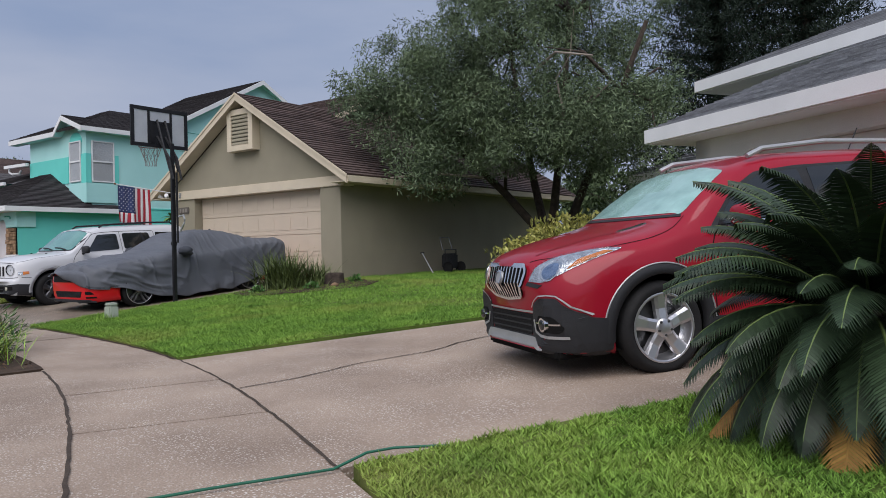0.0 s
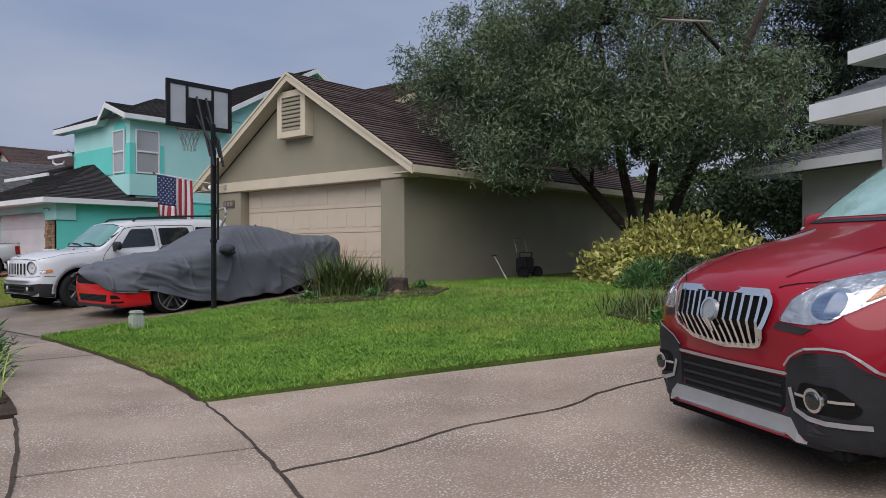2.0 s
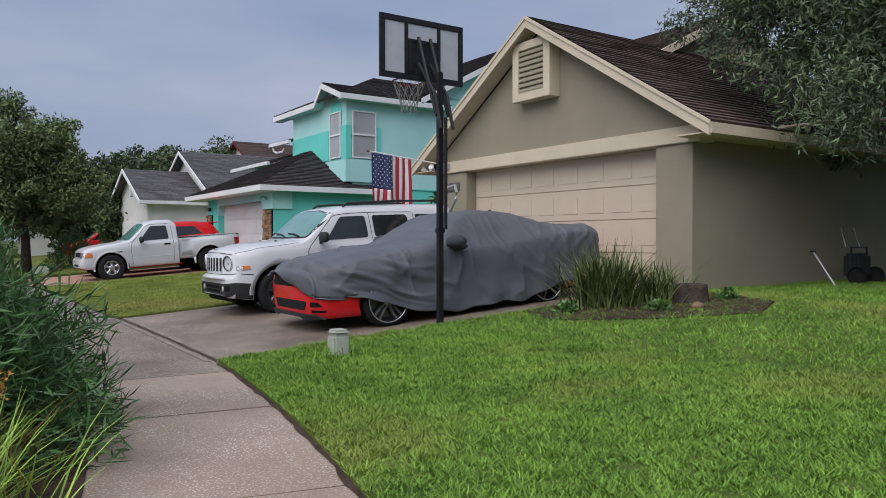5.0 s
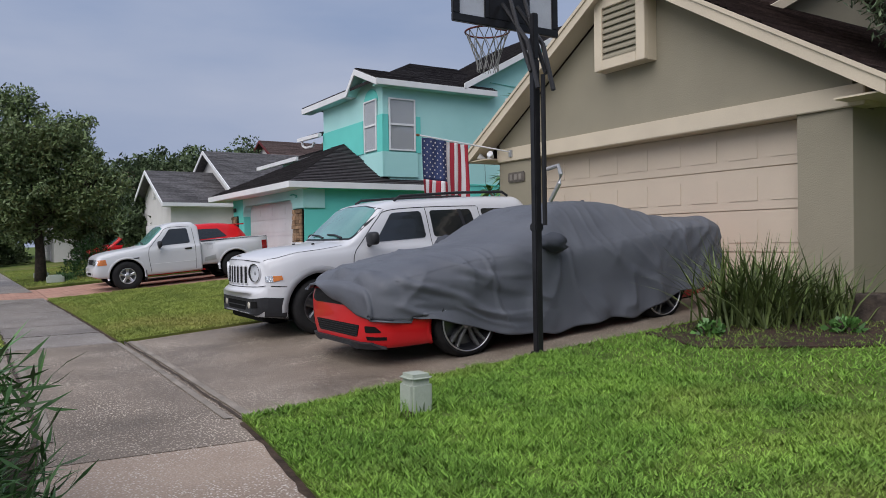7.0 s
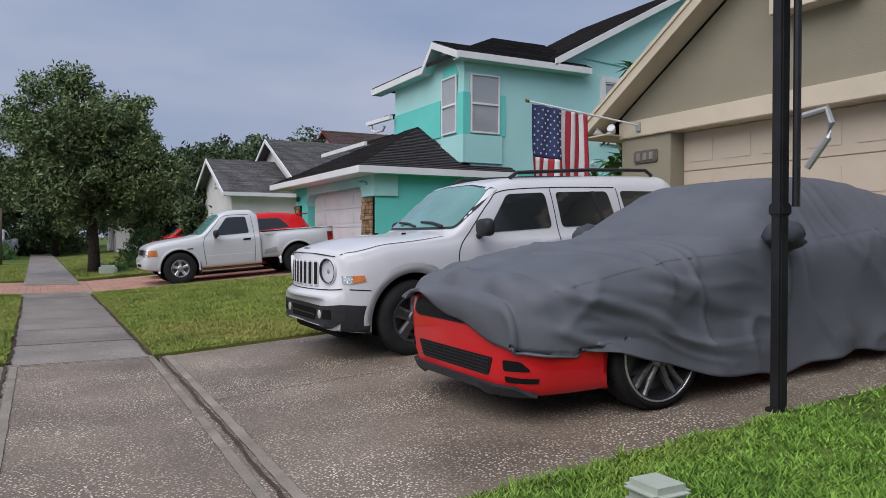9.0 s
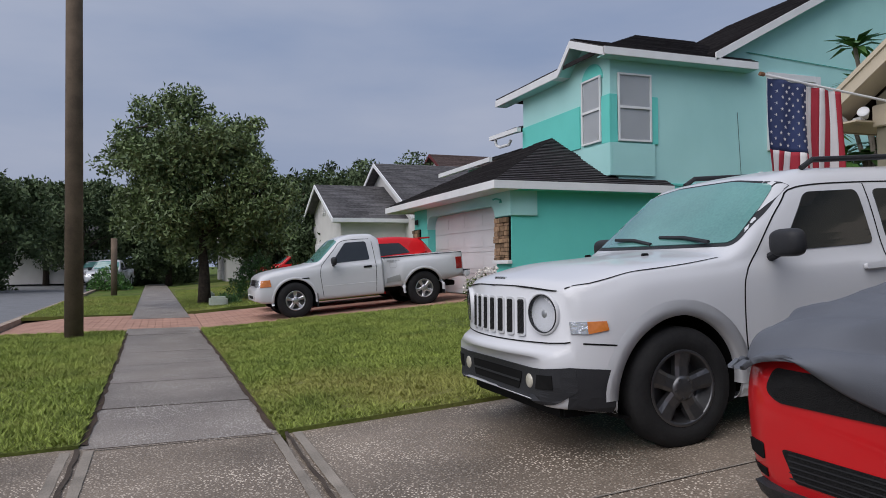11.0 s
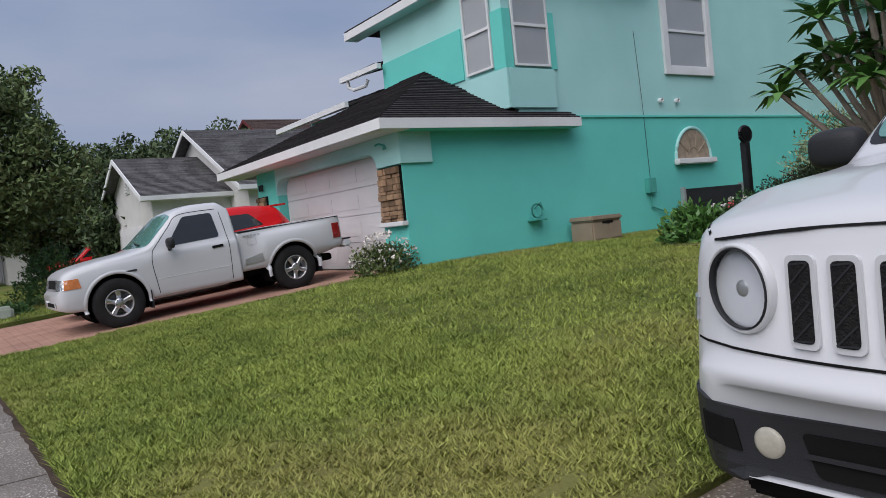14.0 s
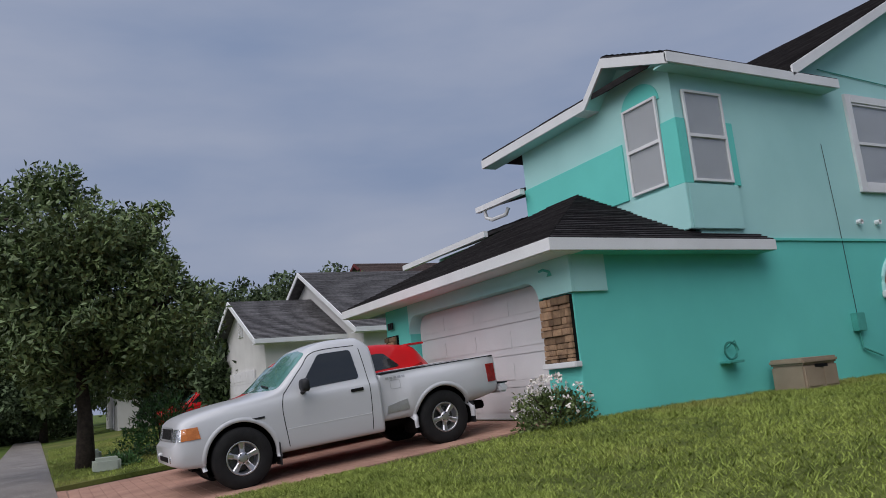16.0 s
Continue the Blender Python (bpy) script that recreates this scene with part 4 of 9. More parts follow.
    p("downpipe", tube([(-33.6, 17.72, 4.92), (-33.6, 17.75, 4.74), (-33.45, 17.8, 4.66), (-32.95, 17.85, 4.66), (-32.9, 17.9, 4.8)], 0.045, 8), M_WHITE)
    # upper storey
    yu, ul = 18.0, -32.3
    p("wall_upper_side", box(xs - 0.2, xs, yu + 0.2, 33.0, 3.05, 6.15), M_TEALL, "pale teal upper wall")
    p("wall_upper_front", box(ul, xs, yu, yu + 0.2, 3.3, 6.15), M_TEALL)
    p("wall_band", box(ul - 0.002, -29.22, yu - 0.03, yu, 4.0, 5.02, 0.004), M_TEAL)
    p("wall_upper_left", box(ul, ul + 0.2, yu + 0.2, 20.5, 3.3, 6.1), M_TEALL)
    p("band", box(xs - 0.01, xs + 0.03, 19.5, 33.0, 3.02, 3.065), M_TEAL)
    # corner window bay
    p("bay_panel", box(xs - 1.2, xs + 0.06, yu - 0.06, yu - 0.001, 3.2, 3.95, 0.01), M_TEALL)
    p("bay_panel", box(xs, xs + 0.06, yu - 0.0, 19.16, 3.2, 3.95, 0.01), M_TEALL)
    window_unit(h, inv, (-29.08, yu - 0.02, 4.02), (-28.25, yu, 5.56), "y")
    window_unit(h, inv, (xs + 0.02, 18.18, 3.99), (xs, 19.08, 5.55), "x")
    p("bay_post", box(-28.23, xs + 0.05, yu - 0.05, yu, 3.95, 5.05, 0.006), M_TEAL)
    p("bay_post", box(xs, xs + 0.05, yu, 18.16, 3.95, 5.05, 0.006), M_TEAL)
    p("bay_post", box(xs, xs + 0.035, 19.10, 19.27, 3.95, 5.05, 0.006), M_TEAL)
    arch = [(-29.105 + 0.44 + 0.46 * math.cos(math.pi * k / 14), yu - 0.02, 5.5 + 0.40 * math.sin(math.pi * k / 14)) for k in range(15)]
    p("window_arch", prism(arch, (0, 0.03, 0)), M_TEAL)
    window_unit(h, inv, (xs, 22.66, 4.12), (xs, 24.06, 5.75), "x", border=0.16)
    # fan light low on the side wall
    fan = [(xs + 0.004, 23.25 + 0.6 * math.cos(math.pi * k / 16), 2.08 + 0.68 * math.sin(math.pi * k / 16)) for k in range(17)]
    win = p("fan_window", prism(fan, (0.012, 0, 0)), M_FANGLASS, "half-round window with white sill")
    for k in range(1, 5):
        a = math.pi * k / 5
        p("glazing_bar", tube([(xs + 0.02, 23.25 + 0.2 * math.cos(a), 2.08 + 0.24 * math.sin(a)), (xs + 0.02, 23.25 + 0.6 * math.cos(a), 2.08 + 0.68 * math.sin(a))], 0.012, 6), M_TAN, parent=None)
    p("glazing_bar", tube([(xs + 0.02, 23.25 + 0.22 * math.cos(math.pi * k / 10), 2.08 + 0.26 * math.sin(math.pi * k / 10)) for k in range(11)], 0.012, 6), M_TAN)
    p("fan_trim", tube([(xs + 0.01, 23.25 + 0.62 * math.cos(math.pi * k / 16), 2.08 + 0.70 * math.sin(math.pi * k / 16)) for k in range(17)], 0.04, 8), M_TEALL)
    p("window_sill", box(xs, xs + 0.14, 22.56, 23.95, 1.96, 2.09, 0.02), M_WHITE)
    # upper eaves and the little gable over the bay
    uz, uy = 6.02, 17.68
    p("upper_fascia", board((-33.4, uy, uz - 0.02), (-29.7, uy, uz - 0.02), 0.18, 0.04, (0, -1, 0)), M_WHITE)
    p("upper_fascia", board((-29.7, uy, uz - 0.02), (-29.1, uy, 6.56), 0.18, 0.04, (0, -1, 0)), M_WHITE)
    p("upper_fascia", board((-29.1, uy, 6.56), (-27.6, uy, uz - 0.02), 0.18, 0.04, (0, -1, 0)), M_WHITE)
    p("upper_fascia", board((-27.62, uy - 0.04, uz), (-27.62, 21.95, uz), 0.17, 0.04, (1, 0, 0)), M_WHITE)
    p("upper_soffit", box(xs + 0.001, -27.62, uy, 21.93, uz - 0.18, uz - 0.15), M_TEALL)
    p("upper_soffit", box(-33.4, -30.06, uy, yu, uz - 0.2, uz - 0.17), M_TEALL)
    # the little gable is open below: wall to the peak, sloping soffits
    p("gable_wall", prism([(-29.75, yu - 0.004, 6.1), (-27.93, yu - 0.004, 6.1), (-29.1, yu - 0.004, 6.46)], (0, 0.1, 0)), M_TEALL)
    p("gable_soffit", prism([(-29.7, uy, uz - 0.19), (-29.1, uy, 6.38), (-29.1, yu, 6.38), (-29.7, yu, uz - 0.19)], (0, 0, 0.02)), M_TEALL)
    p("gable_soffit", prism([(-29.1, uy, 6.38), (-27.64, uy, uz - 0.19), (-27.64, yu, uz - 0.19), (-29.1, yu, 6.38)], (0, 0, 0.02)), M_TEALL)
    p("eave_return", box(-30.05, -29.7, uy + 0.002, yu, uz - 0.20, uz - 0.02, 0.004), M_WHITE)
    roof_plane_w("upper_roof", [(-33.4, uy, uz), (-27.62, uy, uz), (-30.0, 20.2, 7.2), (-30.6, 20.2, 7.2)], M_DROOF, h, inv, "charcoal shingle upper roof")
    roof_plane_w("upper_roof", [(-27.62, uy, uz), (-27.62, 21.97, uz), (-30.0, 21.97, 7.2), (-30.0, 20.2, 7.2)], M_DROOF, h, inv)
    roof_plane_w("upper_roof", [(-33.4, 22.2, uz), (-33.4, uy, uz), (-30.6, 20.2, 7.2), (-30.6, 22.2, 7.2)], M_DROOF, h, inv)
    roof_plane_w("gablet_roof", [(-27.6, uy, uz), (-27.62, 19.0, uz), (-29.1, 19.0, 6.60), (-29.1, uy, 6.60)], M_DROOF, h, inv)
    roof_plane_w("gablet_roof", [(-29.7, 19.0, uz), (-29.7, uy, uz), (-29.1, uy, 6.60), (-29.1, 19.0, 6.60)], M_DROOF, h, inv)
    # main gable towards the lawn
    gy0, gy1, gp = 20.7, 31.7, (26.25, 9.12)
    p("main_gable", prism([(xs, 21.0, 6.15), (xs, 31.5, 6.15), (xs, gp[0], gp[1] - 0.12)], (-0.2, 0, 0)), M_TEALL)
    gx = -27.62
    for s, ye in ((-1, gy0), (1, gy1)):
        p("main_rake", board((gx, gp[0], gp[1]), (gx, ye, 6.16), 0.2, 0.04, (1, 0, 0)), M_WHITE)
        p("rake_soffit", prism([(gx, gp[0], gp[1] - 0.13), (gx, ye, 6.02), (xs, ye, 6.02), (xs, gp[0], gp[1] - 0.13)], (0, 0, 0.02)), M_TEALL)
    roof_plane_w("main_roof", [(-33.4, gy0, 6.16), (gx, gy0, 6.16), (gx, gp[0], gp[1]), (-33.4, gp[0], gp[1])], M_DROOF, h, inv)
    roof_plane_w("main_roof", [(gx, gy1, 6.16), (-33.4, gy1, 6.16), (-33.4, gp[0], gp[1]), (gx, gp[0], gp[1])], M_DROOF, h, inv)
    return h


blue_house()
CAR_RED_POSE = pose(-3.88, 8.68, 0.122, 3.8, 0, -35.0) @ Matrix.Diagonal((1.03, 1.03, 1.03, 1.0))
M_LENSWHITE = mat("white_lens", (0.7, 0.7, 0.7), None, 20, 0.2, 0, coat=0.6)
M_BLUELENS = mat("blue_projector_lens", (0.13, 0.20, 0.34), (0.07, 0.11, 0.20), 18, 0.08, 0, coat=1.0)
CAR_SUV_POSE = pose(-17.90, 10.50, 0.082, 3.2, 0, 0)
CAR_TRUCK_POSE = pose(-29.95, 10.32, 0.065, 4.25, 0, 0)
CAR_COUPE_POSE = pose(-15.16, 10.76, 0.105, 3.6, 0, 0)
CAR_HATCH_POSE = pose(-32.35, 10.75, 0.09, 4.25, 0, 0)
M_FOGLENS = mat("cloudy_fog_lens", (0.50, 0.48, 0.40), (0.38, 0.36, 0.30), 15, 0.3, 0.1, coat=0.5)
# Opaque glass with the teal house's light painted into its base colour.
M_SCREEN = mat("painted_mint_light_windscreen", (0.13, 0.31, 0.28), (0.08, 0.20, 0.185), 1.2, 0.04, 0.0, spec=0.7, coat=0.4)
M_COUPERIM = mat("machined_black_rim", (0.30, 0.30, 0.31), (0.10, 0.10, 0.10), 12, 0.3, 0, metal=0.7)
M_AMBERRED = mat("orange_red_lens", (0.55, 0.07, 0.02), (0.45, 0.05, 0.015), 20, 0.15, 0.1, coat=0.8)
M_COVERSEAM = mat("dark_cover_cloth", (0.060, 0.066, 0.080), (0.045, 0.050, 0.062), 4, 0.7, 0.3, fine=300)

# ---- vehicles: front towards -y, left flank towards +x, y from the front bumper, z from the road ----
from mathutils.bvhtree import BVHTree


def spline(vals, t):
    """Catmull-Rom through equally spaced values; t runs from 0 to len - 1."""
    i = min(int(t), len(vals) - 2)
    f = t - i
    p0, p1, p2, p3 = (vals[max(0, min(len(vals) - 1, i + k))] for k in (-1, 0, 1, 2))
    return 0.5 * (2 * p1 + (p2 - p0) * f + (2 * p0 - 5 * p1 + 4 * p2 - p3) * f * f + (3 * p1 - p0 - 3 * p2 + p3) * f ** 3)


def hermite(xs, vs, x):
    """Smooth curve through (xs, vs), unequal steps, no overshoot at flat runs."""
    if x <= xs[0]:
        return vs[0]
    if x >= xs[-1]:
        return vs[-1]
    i = max(k for k in range(len(xs) - 1) if xs[k] <= x)

    def slope(k):
        if k <= 0 or k >= len(xs) - 1:
            return (vs[min(k + 1, len(xs) - 1)] - vs[max(k - 1, 0)]) / (xs[min(k + 1, len(xs) - 1)] - xs[max(k - 1, 0)])
        a = (vs[k] - vs[k - 1]) / (xs[k] - xs[k - 1])
        b = (vs[k + 1] - vs[k]) / (xs[k + 1] - xs[k])
        return 0.0 if a * b <= 0 else 2 * a * b / (a + b)

    h = xs[i + 1] - xs[i]
    t = (x - xs[i]) / h
    m0, m1 = slope(i) * h, slope(i + 1) * h
    return (2 * t ** 3 - 3 * t * t + 1) * vs[i] + (t ** 3 - 2 * t * t + t) * m0 + (-2 * t ** 3 + 3 * t * t) * vs[i + 1] + (t ** 3 - t * t) * m1


def shell(stations, wheels=(), arch=0.40, step=0.035, sub=5, shape=None):
    """A car's outer skin from half sections (lists of (x, z), sill to roof centre) along y; wheel arches are cut as true circles."""
    ys0 = [s[0] for s in stations]
    k = len(stations[0][1])
    n = (k - 1) * sub
    ys = [ys0[0]]
    for a, b in zip(ys0, ys0[1:]):
        c = max(1, round((b - a) / step))
        ys += [a + (b - a) * (j + 1) / c for j in range(c)]
    rows = []
    for y in ys:
        cx = [hermite(ys0, [s[1][i][0] for s in stations], y) for i in range(k)]
        cz = [hermite(ys0, [s[1][i][1] for s in stations], y) for i in range(k)]
        row = []
        for j in range(n + 1):
            x, z = max(0.0, spline(cx, j / sub)), spline(cz, j / sub)
            row.append((x if j < n else 0.0, y, z))
        rows.append(row)
    if shape:
        rows = [[shape(*p) for p in r] for r in rows]
    bm = bmesh.new()
    for s in (1, -1):
        g = []
        for r in rows:
            line = []
            for x, y, z in r:
                for wy, wz in wheels:
                    d = math.hypot(y - wy, z - wz)
                    if x > 0.45 and 0 < d < arch + 0.035 and d > arch - 0.035:
                        y, z = wy + (y - wy) * arch / d, wz + (z - wz) * arch / d
                line.append(bm.verts.new((s * x, y, z)))
            g.append(line)
        for i in range(len(g) - 1):
            for j in range(n):
                q = (g[i][j], g[i][j + 1], g[i + 1][j + 1], g[i + 1][j])
                c = sum((v.co for v in q), Vector()) / 4
                if abs(c.x) > 0.45 and any(math.hypot(c.y - wy, c.z - wz) < arch - 0.004 for wy, wz in wheels):
                    continue
                bm.faces.new(q if s > 0 else tuple(reversed(q)))
        for end, flip in ((0, s < 0), (-1, s > 0)):
            for j in range(n):
                a, b = g[end][j], g[end][j + 1]
                c0, c1 = bm.verts.new((0, a.co.y, a.co.z)), bm.verts.new((0, b.co.y, b.co.z))
                f = (a, c0, c1, b)
                bm.faces.new(f if not flip else tuple(reversed(f)))
    bmesh.ops.remove_doubles(bm, verts=bm.verts[:], dist=0.002)
    bmesh.ops.dissolve_degenerate(bm, edges=bm.edges[:], dist=0.0005)
    loose = [v for v in bm.verts if not v.link_faces]
    bmesh.ops.delete(bm, geom=loose, context="VERTS")
    bmesh.ops.recalc_face_normals(bm, faces=bm.faces[:])
    return bm


def round_poly(pts, r=0.03, n=4):
    """A polygon with its corners rounded."""
    out = []
    m = len(pts)
    for i in range(m):
        p, a, b = Vector(pts[i]), Vector(pts[i - 1]), Vector(pts[(i + 1) % m])
        da, db = (a - p), (b - p)
        ra, rb = min(r, da.length * 0.45), min(r, db.length * 0.45)
        s, e = p + da.normalized() * ra, p + db.normalized() * rb
        for k in range(n + 1):
            t = k / n
            out.append(tuple((1 - t) ** 2 * s + 2 * t * (1 - t) * p + t * t * e))
    return out


def applied(tree, poly, view, lift=0.006, thick=0.02, side=1, step=0.06):
    """A fitted piece that follows the skin: poly in (x, z) seen from the front or (y, z) seen from the flank."""
    bm = cut_poly(poly, step)
    keep = {}
    for v in bm.verts:
        a, b = v.co.x, v.co.y
        if view == "front":
            o, d = Vector((a, -1.5, b)), Vector((0, 1, 0))
        elif view == "top":
            o, d = Vector((a, b, 3.0)), Vector((0, 0, -1))
        else:
            o, d = Vector((side * 2.5, a, b)), Vector((-side, 0, 0))
        hit, nrm, _, _ = tree.ray_cast(o, d)
        if hit is None:
            hit, nrm, _, _ = tree.find_nearest(o + d * (1.6 if view != "top" else 1.5))
        if nrm.dot(d) > 0:
            nrm = -nrm
        keep[v] = (hit, nrm)
    for v, (hit, nrm) in keep.items():
        v.co = hit + nrm * lift
    rim = [e for e in bm.edges if e.is_boundary]
    if thick:
        base = {v: keep[v] for v in keep}
        ext = bmesh.ops.extrude_edge_only(bm, edges=rim)["geom"]
        low = [v for v in ext if isinstance(v, bmesh.types.BMVert)]
        for v in low:
            hit, nrm, _, _ = tree.find_nearest(v.co)
            if nrm is not None:
                away = (v.co - hit)
                away = away.normalized() if away.length > 1e-5 else nrm
                v.co -= away * thick
    bmesh.ops.recalc_face_normals(bm, faces=bm.faces[:])
    c = Vector((0, 2.2, 0.7))
    if sum((f.calc_center_median() - c).dot(f.normal) for f in bm.faces) < 0:
        bmesh.ops.reverse_faces(bm, faces=bm.faces[:])
    return bm


def seam_on(tree, pts, view, width=0.012, lift=0.003, side=1, round_=True):
    """A narrow strip along a line on the skin (door gaps, creases, chrome lines)."""
    pts = dense(pts, 0.05) if round_ else pts
    bm = bmesh.new()
    prev = None
    for i, p in enumerate(pts):
        a, b = Vector(pts[max(i - 1, 0)]), Vector(pts[min(i + 1, len(pts) - 1)])
        t = (b - a).normalized()
        nn = Vector((-t.y, t.x)) * width / 2
        pair = []
        for q in (Vector(p) + nn, Vector(p) - nn):
            if view == "front":
                o, d = Vector((q.x, -1.5, q.y)), Vector((0, 1, 0))
            elif view == "top":
                o, d = Vector((q.x, q.y, 3.0)), Vector((0, 0, -1))
            else:
                o, d = Vector((side * 2.5, q.x, q.y)), Vector((-side, 0, 0))
            hit, nrm, _, _ = tree.ray_cast(o, d)
            if hit is None:
                hit, nrm, _, _ = tree.find_nearest(o + d * 1.6)
            if nrm.dot(d) > 0:
                nrm = -nrm
            pair.append(bm.verts.new(hit + nrm * lift))
        if prev:
            bm.faces.new((prev[0], prev[1], pair[1], pair[0]))
        prev = pair
    bmesh.ops.recalc_face_normals(bm, faces=bm.faces[:])
    return bm


def wheel(parent, x, y, z, r, width, rim_r, spokes, material, side, style="five", turn=0.3, lip=None):
    """Tyre, rim dish, spokes, hub; the outer face towards side * x."""
    w = holder_child("wheel", parent, pose(x, y, z, 0, 0, 0 if side > 0 else 180))
    h = width / 2
    tyre = lathe([(rim_r - 0.005, -h + 0.02), (rim_r + 0.03, -h), (r - 0.03, -h + 0.004), (r - 0.006, -h + 0.03), (r, -h + 0.05), (r, h - 0.05), (r - 0.006, h - 0.03), (r - 0.03, h - 0.004), (rim_r + 0.03, h), (rim_r - 0.005, h - 0.02)], 48)
    part("tyre", tyre, M_TYRE, w, smooth=True)
    dish = lathe([(rim_r, h - 0.012), (rim_r - 0.016, h - 0.006), (rim_r - 0.022, h - 0.02), (rim_r - 0.035, h - 0.10), (0.13, h - 0.12), (0.0, h - 0.12)], 40)
    part("rim", dish, lip or material, w, smooth=True)
    if lip:
        part("rim_lip", lathe([(rim_r + 0.002, h - 0.014), (rim_r - 0.003, h - 0.003), (rim_r - 0.012, h - 0.006), (rim_r - 0.014, h - 0.02)], 48), M_ALLOY, w, "thin bright rim edge", smooth=True)
    part("brake_disc", lathe([(rim_r - 0.05, h - 0.105), (0.08, h - 0.100), (0.0, h - 0.10)], 32), M_DALLOY, w, smooth=True)
    for k in range(spokes):
        a = 2 * math.pi * k / spokes + turn
        if style == "twin":
            lines = [(-0.032, 0.016, 0.016), (0.032, 0.016, 0.016)]
        elif style == "wide":
            lines = [(0.0, 0.048, 0.060)]
        else:
            lines = [(0.0, 0.030, 0.040)]
        bm = bmesh.new()
        for off, w0, w1 in lines:
            prof = []
            for rr, ww, hx in ((0.045, w0, h - 0.012), (rim_r * 0.55, w0, h - 0.022), (rim_r - 0.012, w1, h - 0.010)):
                prof.append((rr, ww, hx))
            ring = []
            for rr, ww, hx in prof:
                o = off * (0.5 + 0.9 * rr / rim_r)
                ring.append([bm.verts.new((hx - dx, rr * math.cos(a) - (o + s * ww) * math.sin(a), rr * math.sin(a) + (o + s * ww) * math.cos(a))) for s, dx in ((-1, 0.012), (-0.55, 0.0), (0.55, 0.0), (1, 0.012), (1, 0.05), (-1, 0.05))])
            for r0, r1 in zip(ring, ring[1:]):
                for i in range(6):
                    bm.faces.new((r0[i], r0[(i + 1) % 6], r1[(i + 1) % 6], r1[i]))
        bmesh.ops.recalc_face_normals(bm, faces=bm.faces[:])
        part("spoke", bm, material, w)
    part("hub_cap", lathe([(0.075, h - 0.03), (0.072, h - 0.008), (0.05, h - 0.002), (0.03, h + 0.002), (0.0, h + 0.002)], 24), material, w, smooth=True)
    for k in range(5):
        a = 2 * math.pi * k / 5 + turn + 0.6
        bm = lathe([(0.011, h - 0.01), (0.010, h + 0.002), (0.0, h + 0.003)], 8)
        bmesh.ops.translate(bm, vec=(0, 0.055 * math.cos(a), 0.055 * math.sin(a)), verts=bm.verts[:])
        part("lug_nut", bm, M_DALLOY, w)
    return w


def holder_child(name, parent, m):
    ob = new(name)
    ob.empty_display_size = 0.1
    ob.parent = parent
    ob.matrix_local = m
    return ob


def well(parent, y, z, r, half):
    """The dark wheel housing behind an arch."""
    for s in (1, -1):
        bm = lathe([(r + 0.005, half - 0.02), (r + 0.01, 0.40), (0.0, 0.40)], 32)
        bmesh.ops.scale(bm, vec=(s, 1, 1), verts=bm.verts[:])
        bmesh.ops.translate(bm, vec=(0, y, z), verts=bm.verts[:])
        for v in bm.verts:
            v.co.z = max(v.co.z, 0.22)
        part("wheel_housing", bm, M_DARK, parent)


def arch_lip(parent, tree, y, z, r, width, material, a0=-0.15, a1=math.pi + 0.15, name="arch_trim", both=True, lift=0.012, half=0.9):
    """A band round a wheel arch."""
    for s in (1, -1):
        bm = bmesh.new()
        prev = None
        for k in range(33):
            a = a0 + (a1 - a0) * k / 32
            quad = []
            for rr, lf in ((r - 0.006, -0.05), (r - 0.004, lift), (r + width * 0.6, lift), (r + width, 0.0)):
                yy, zz = y + rr * math.cos(a), max(0.2, z + rr * math.sin(a))
                yy2, zz2 = y + (r + max(rr - r, 0.02)) * math.cos(a), max(0.2, z + (r + max(rr - r, 0.02)) * math.sin(a))
                hit, nrm, _, _ = tree.ray_cast(Vector((s * 2.5, yy2, zz2)), Vector((-s, 0, 0)))
                x = abs(hit.x) if hit is not None and abs(hit.x) > 0.5 else half
                quad.append(bm.verts.new((s * (x + lf), yy, zz)))
            if prev:
                for i in range(3):
                    bm.faces.new((prev[i], prev[i + 1], quad[i + 1], quad[i]))
            prev = quad
        bmesh.ops.recalc_face_normals(bm, faces=bm.faces[:])
        part(name, bm, material, parent, smooth=True)


def mirror_part(name, parent, side, x, y, z, sx, sy, sz, material):
    bm = bmesh.new()
    bmesh.ops.create_uvsphere(bm, u_segments=18, v_segments=12, radius=1.0)
    for v in bm.verts:
        e = 0.62
        v.co = Vector((math.copysign(abs(v.co.x) ** e, v.co.x) * sx, math.copysign(abs(v.co.y) ** e, v.co.y) * sy, math.copysign(abs(v.co.z) ** e, v.co.z) * sz))
        if v.co.y > 0:
            v.co.y *= 0.35
    bmesh.ops.translate(bm, vec=(side * x, y, z), verts=bm.verts[:])
    ob = part(name, bm, material, parent, smooth=True)
    part("mirror_arm", tube([(side * (x - sx * 0.6), y, z - sz * 0.6), (side * (x - sx - 0.08), y - 0.01, z - sz - 0.02)], 0.03, 8), M_TRIM, ob)
    return ob


def both_sides(fn):
    for s in (1, -1):
        fn(s)


def mir(pts):
    return [(-x, z) for x, z in reversed(pts)]


def ring_of(r, width, cx, cz, n=24, bm=None):
    """Points round a circle."""
    return [(cx + r * math.cos(2 * math.pi * k / n), cz + r * math.sin(2 * math.pi * k / n)) for k in range(n)]


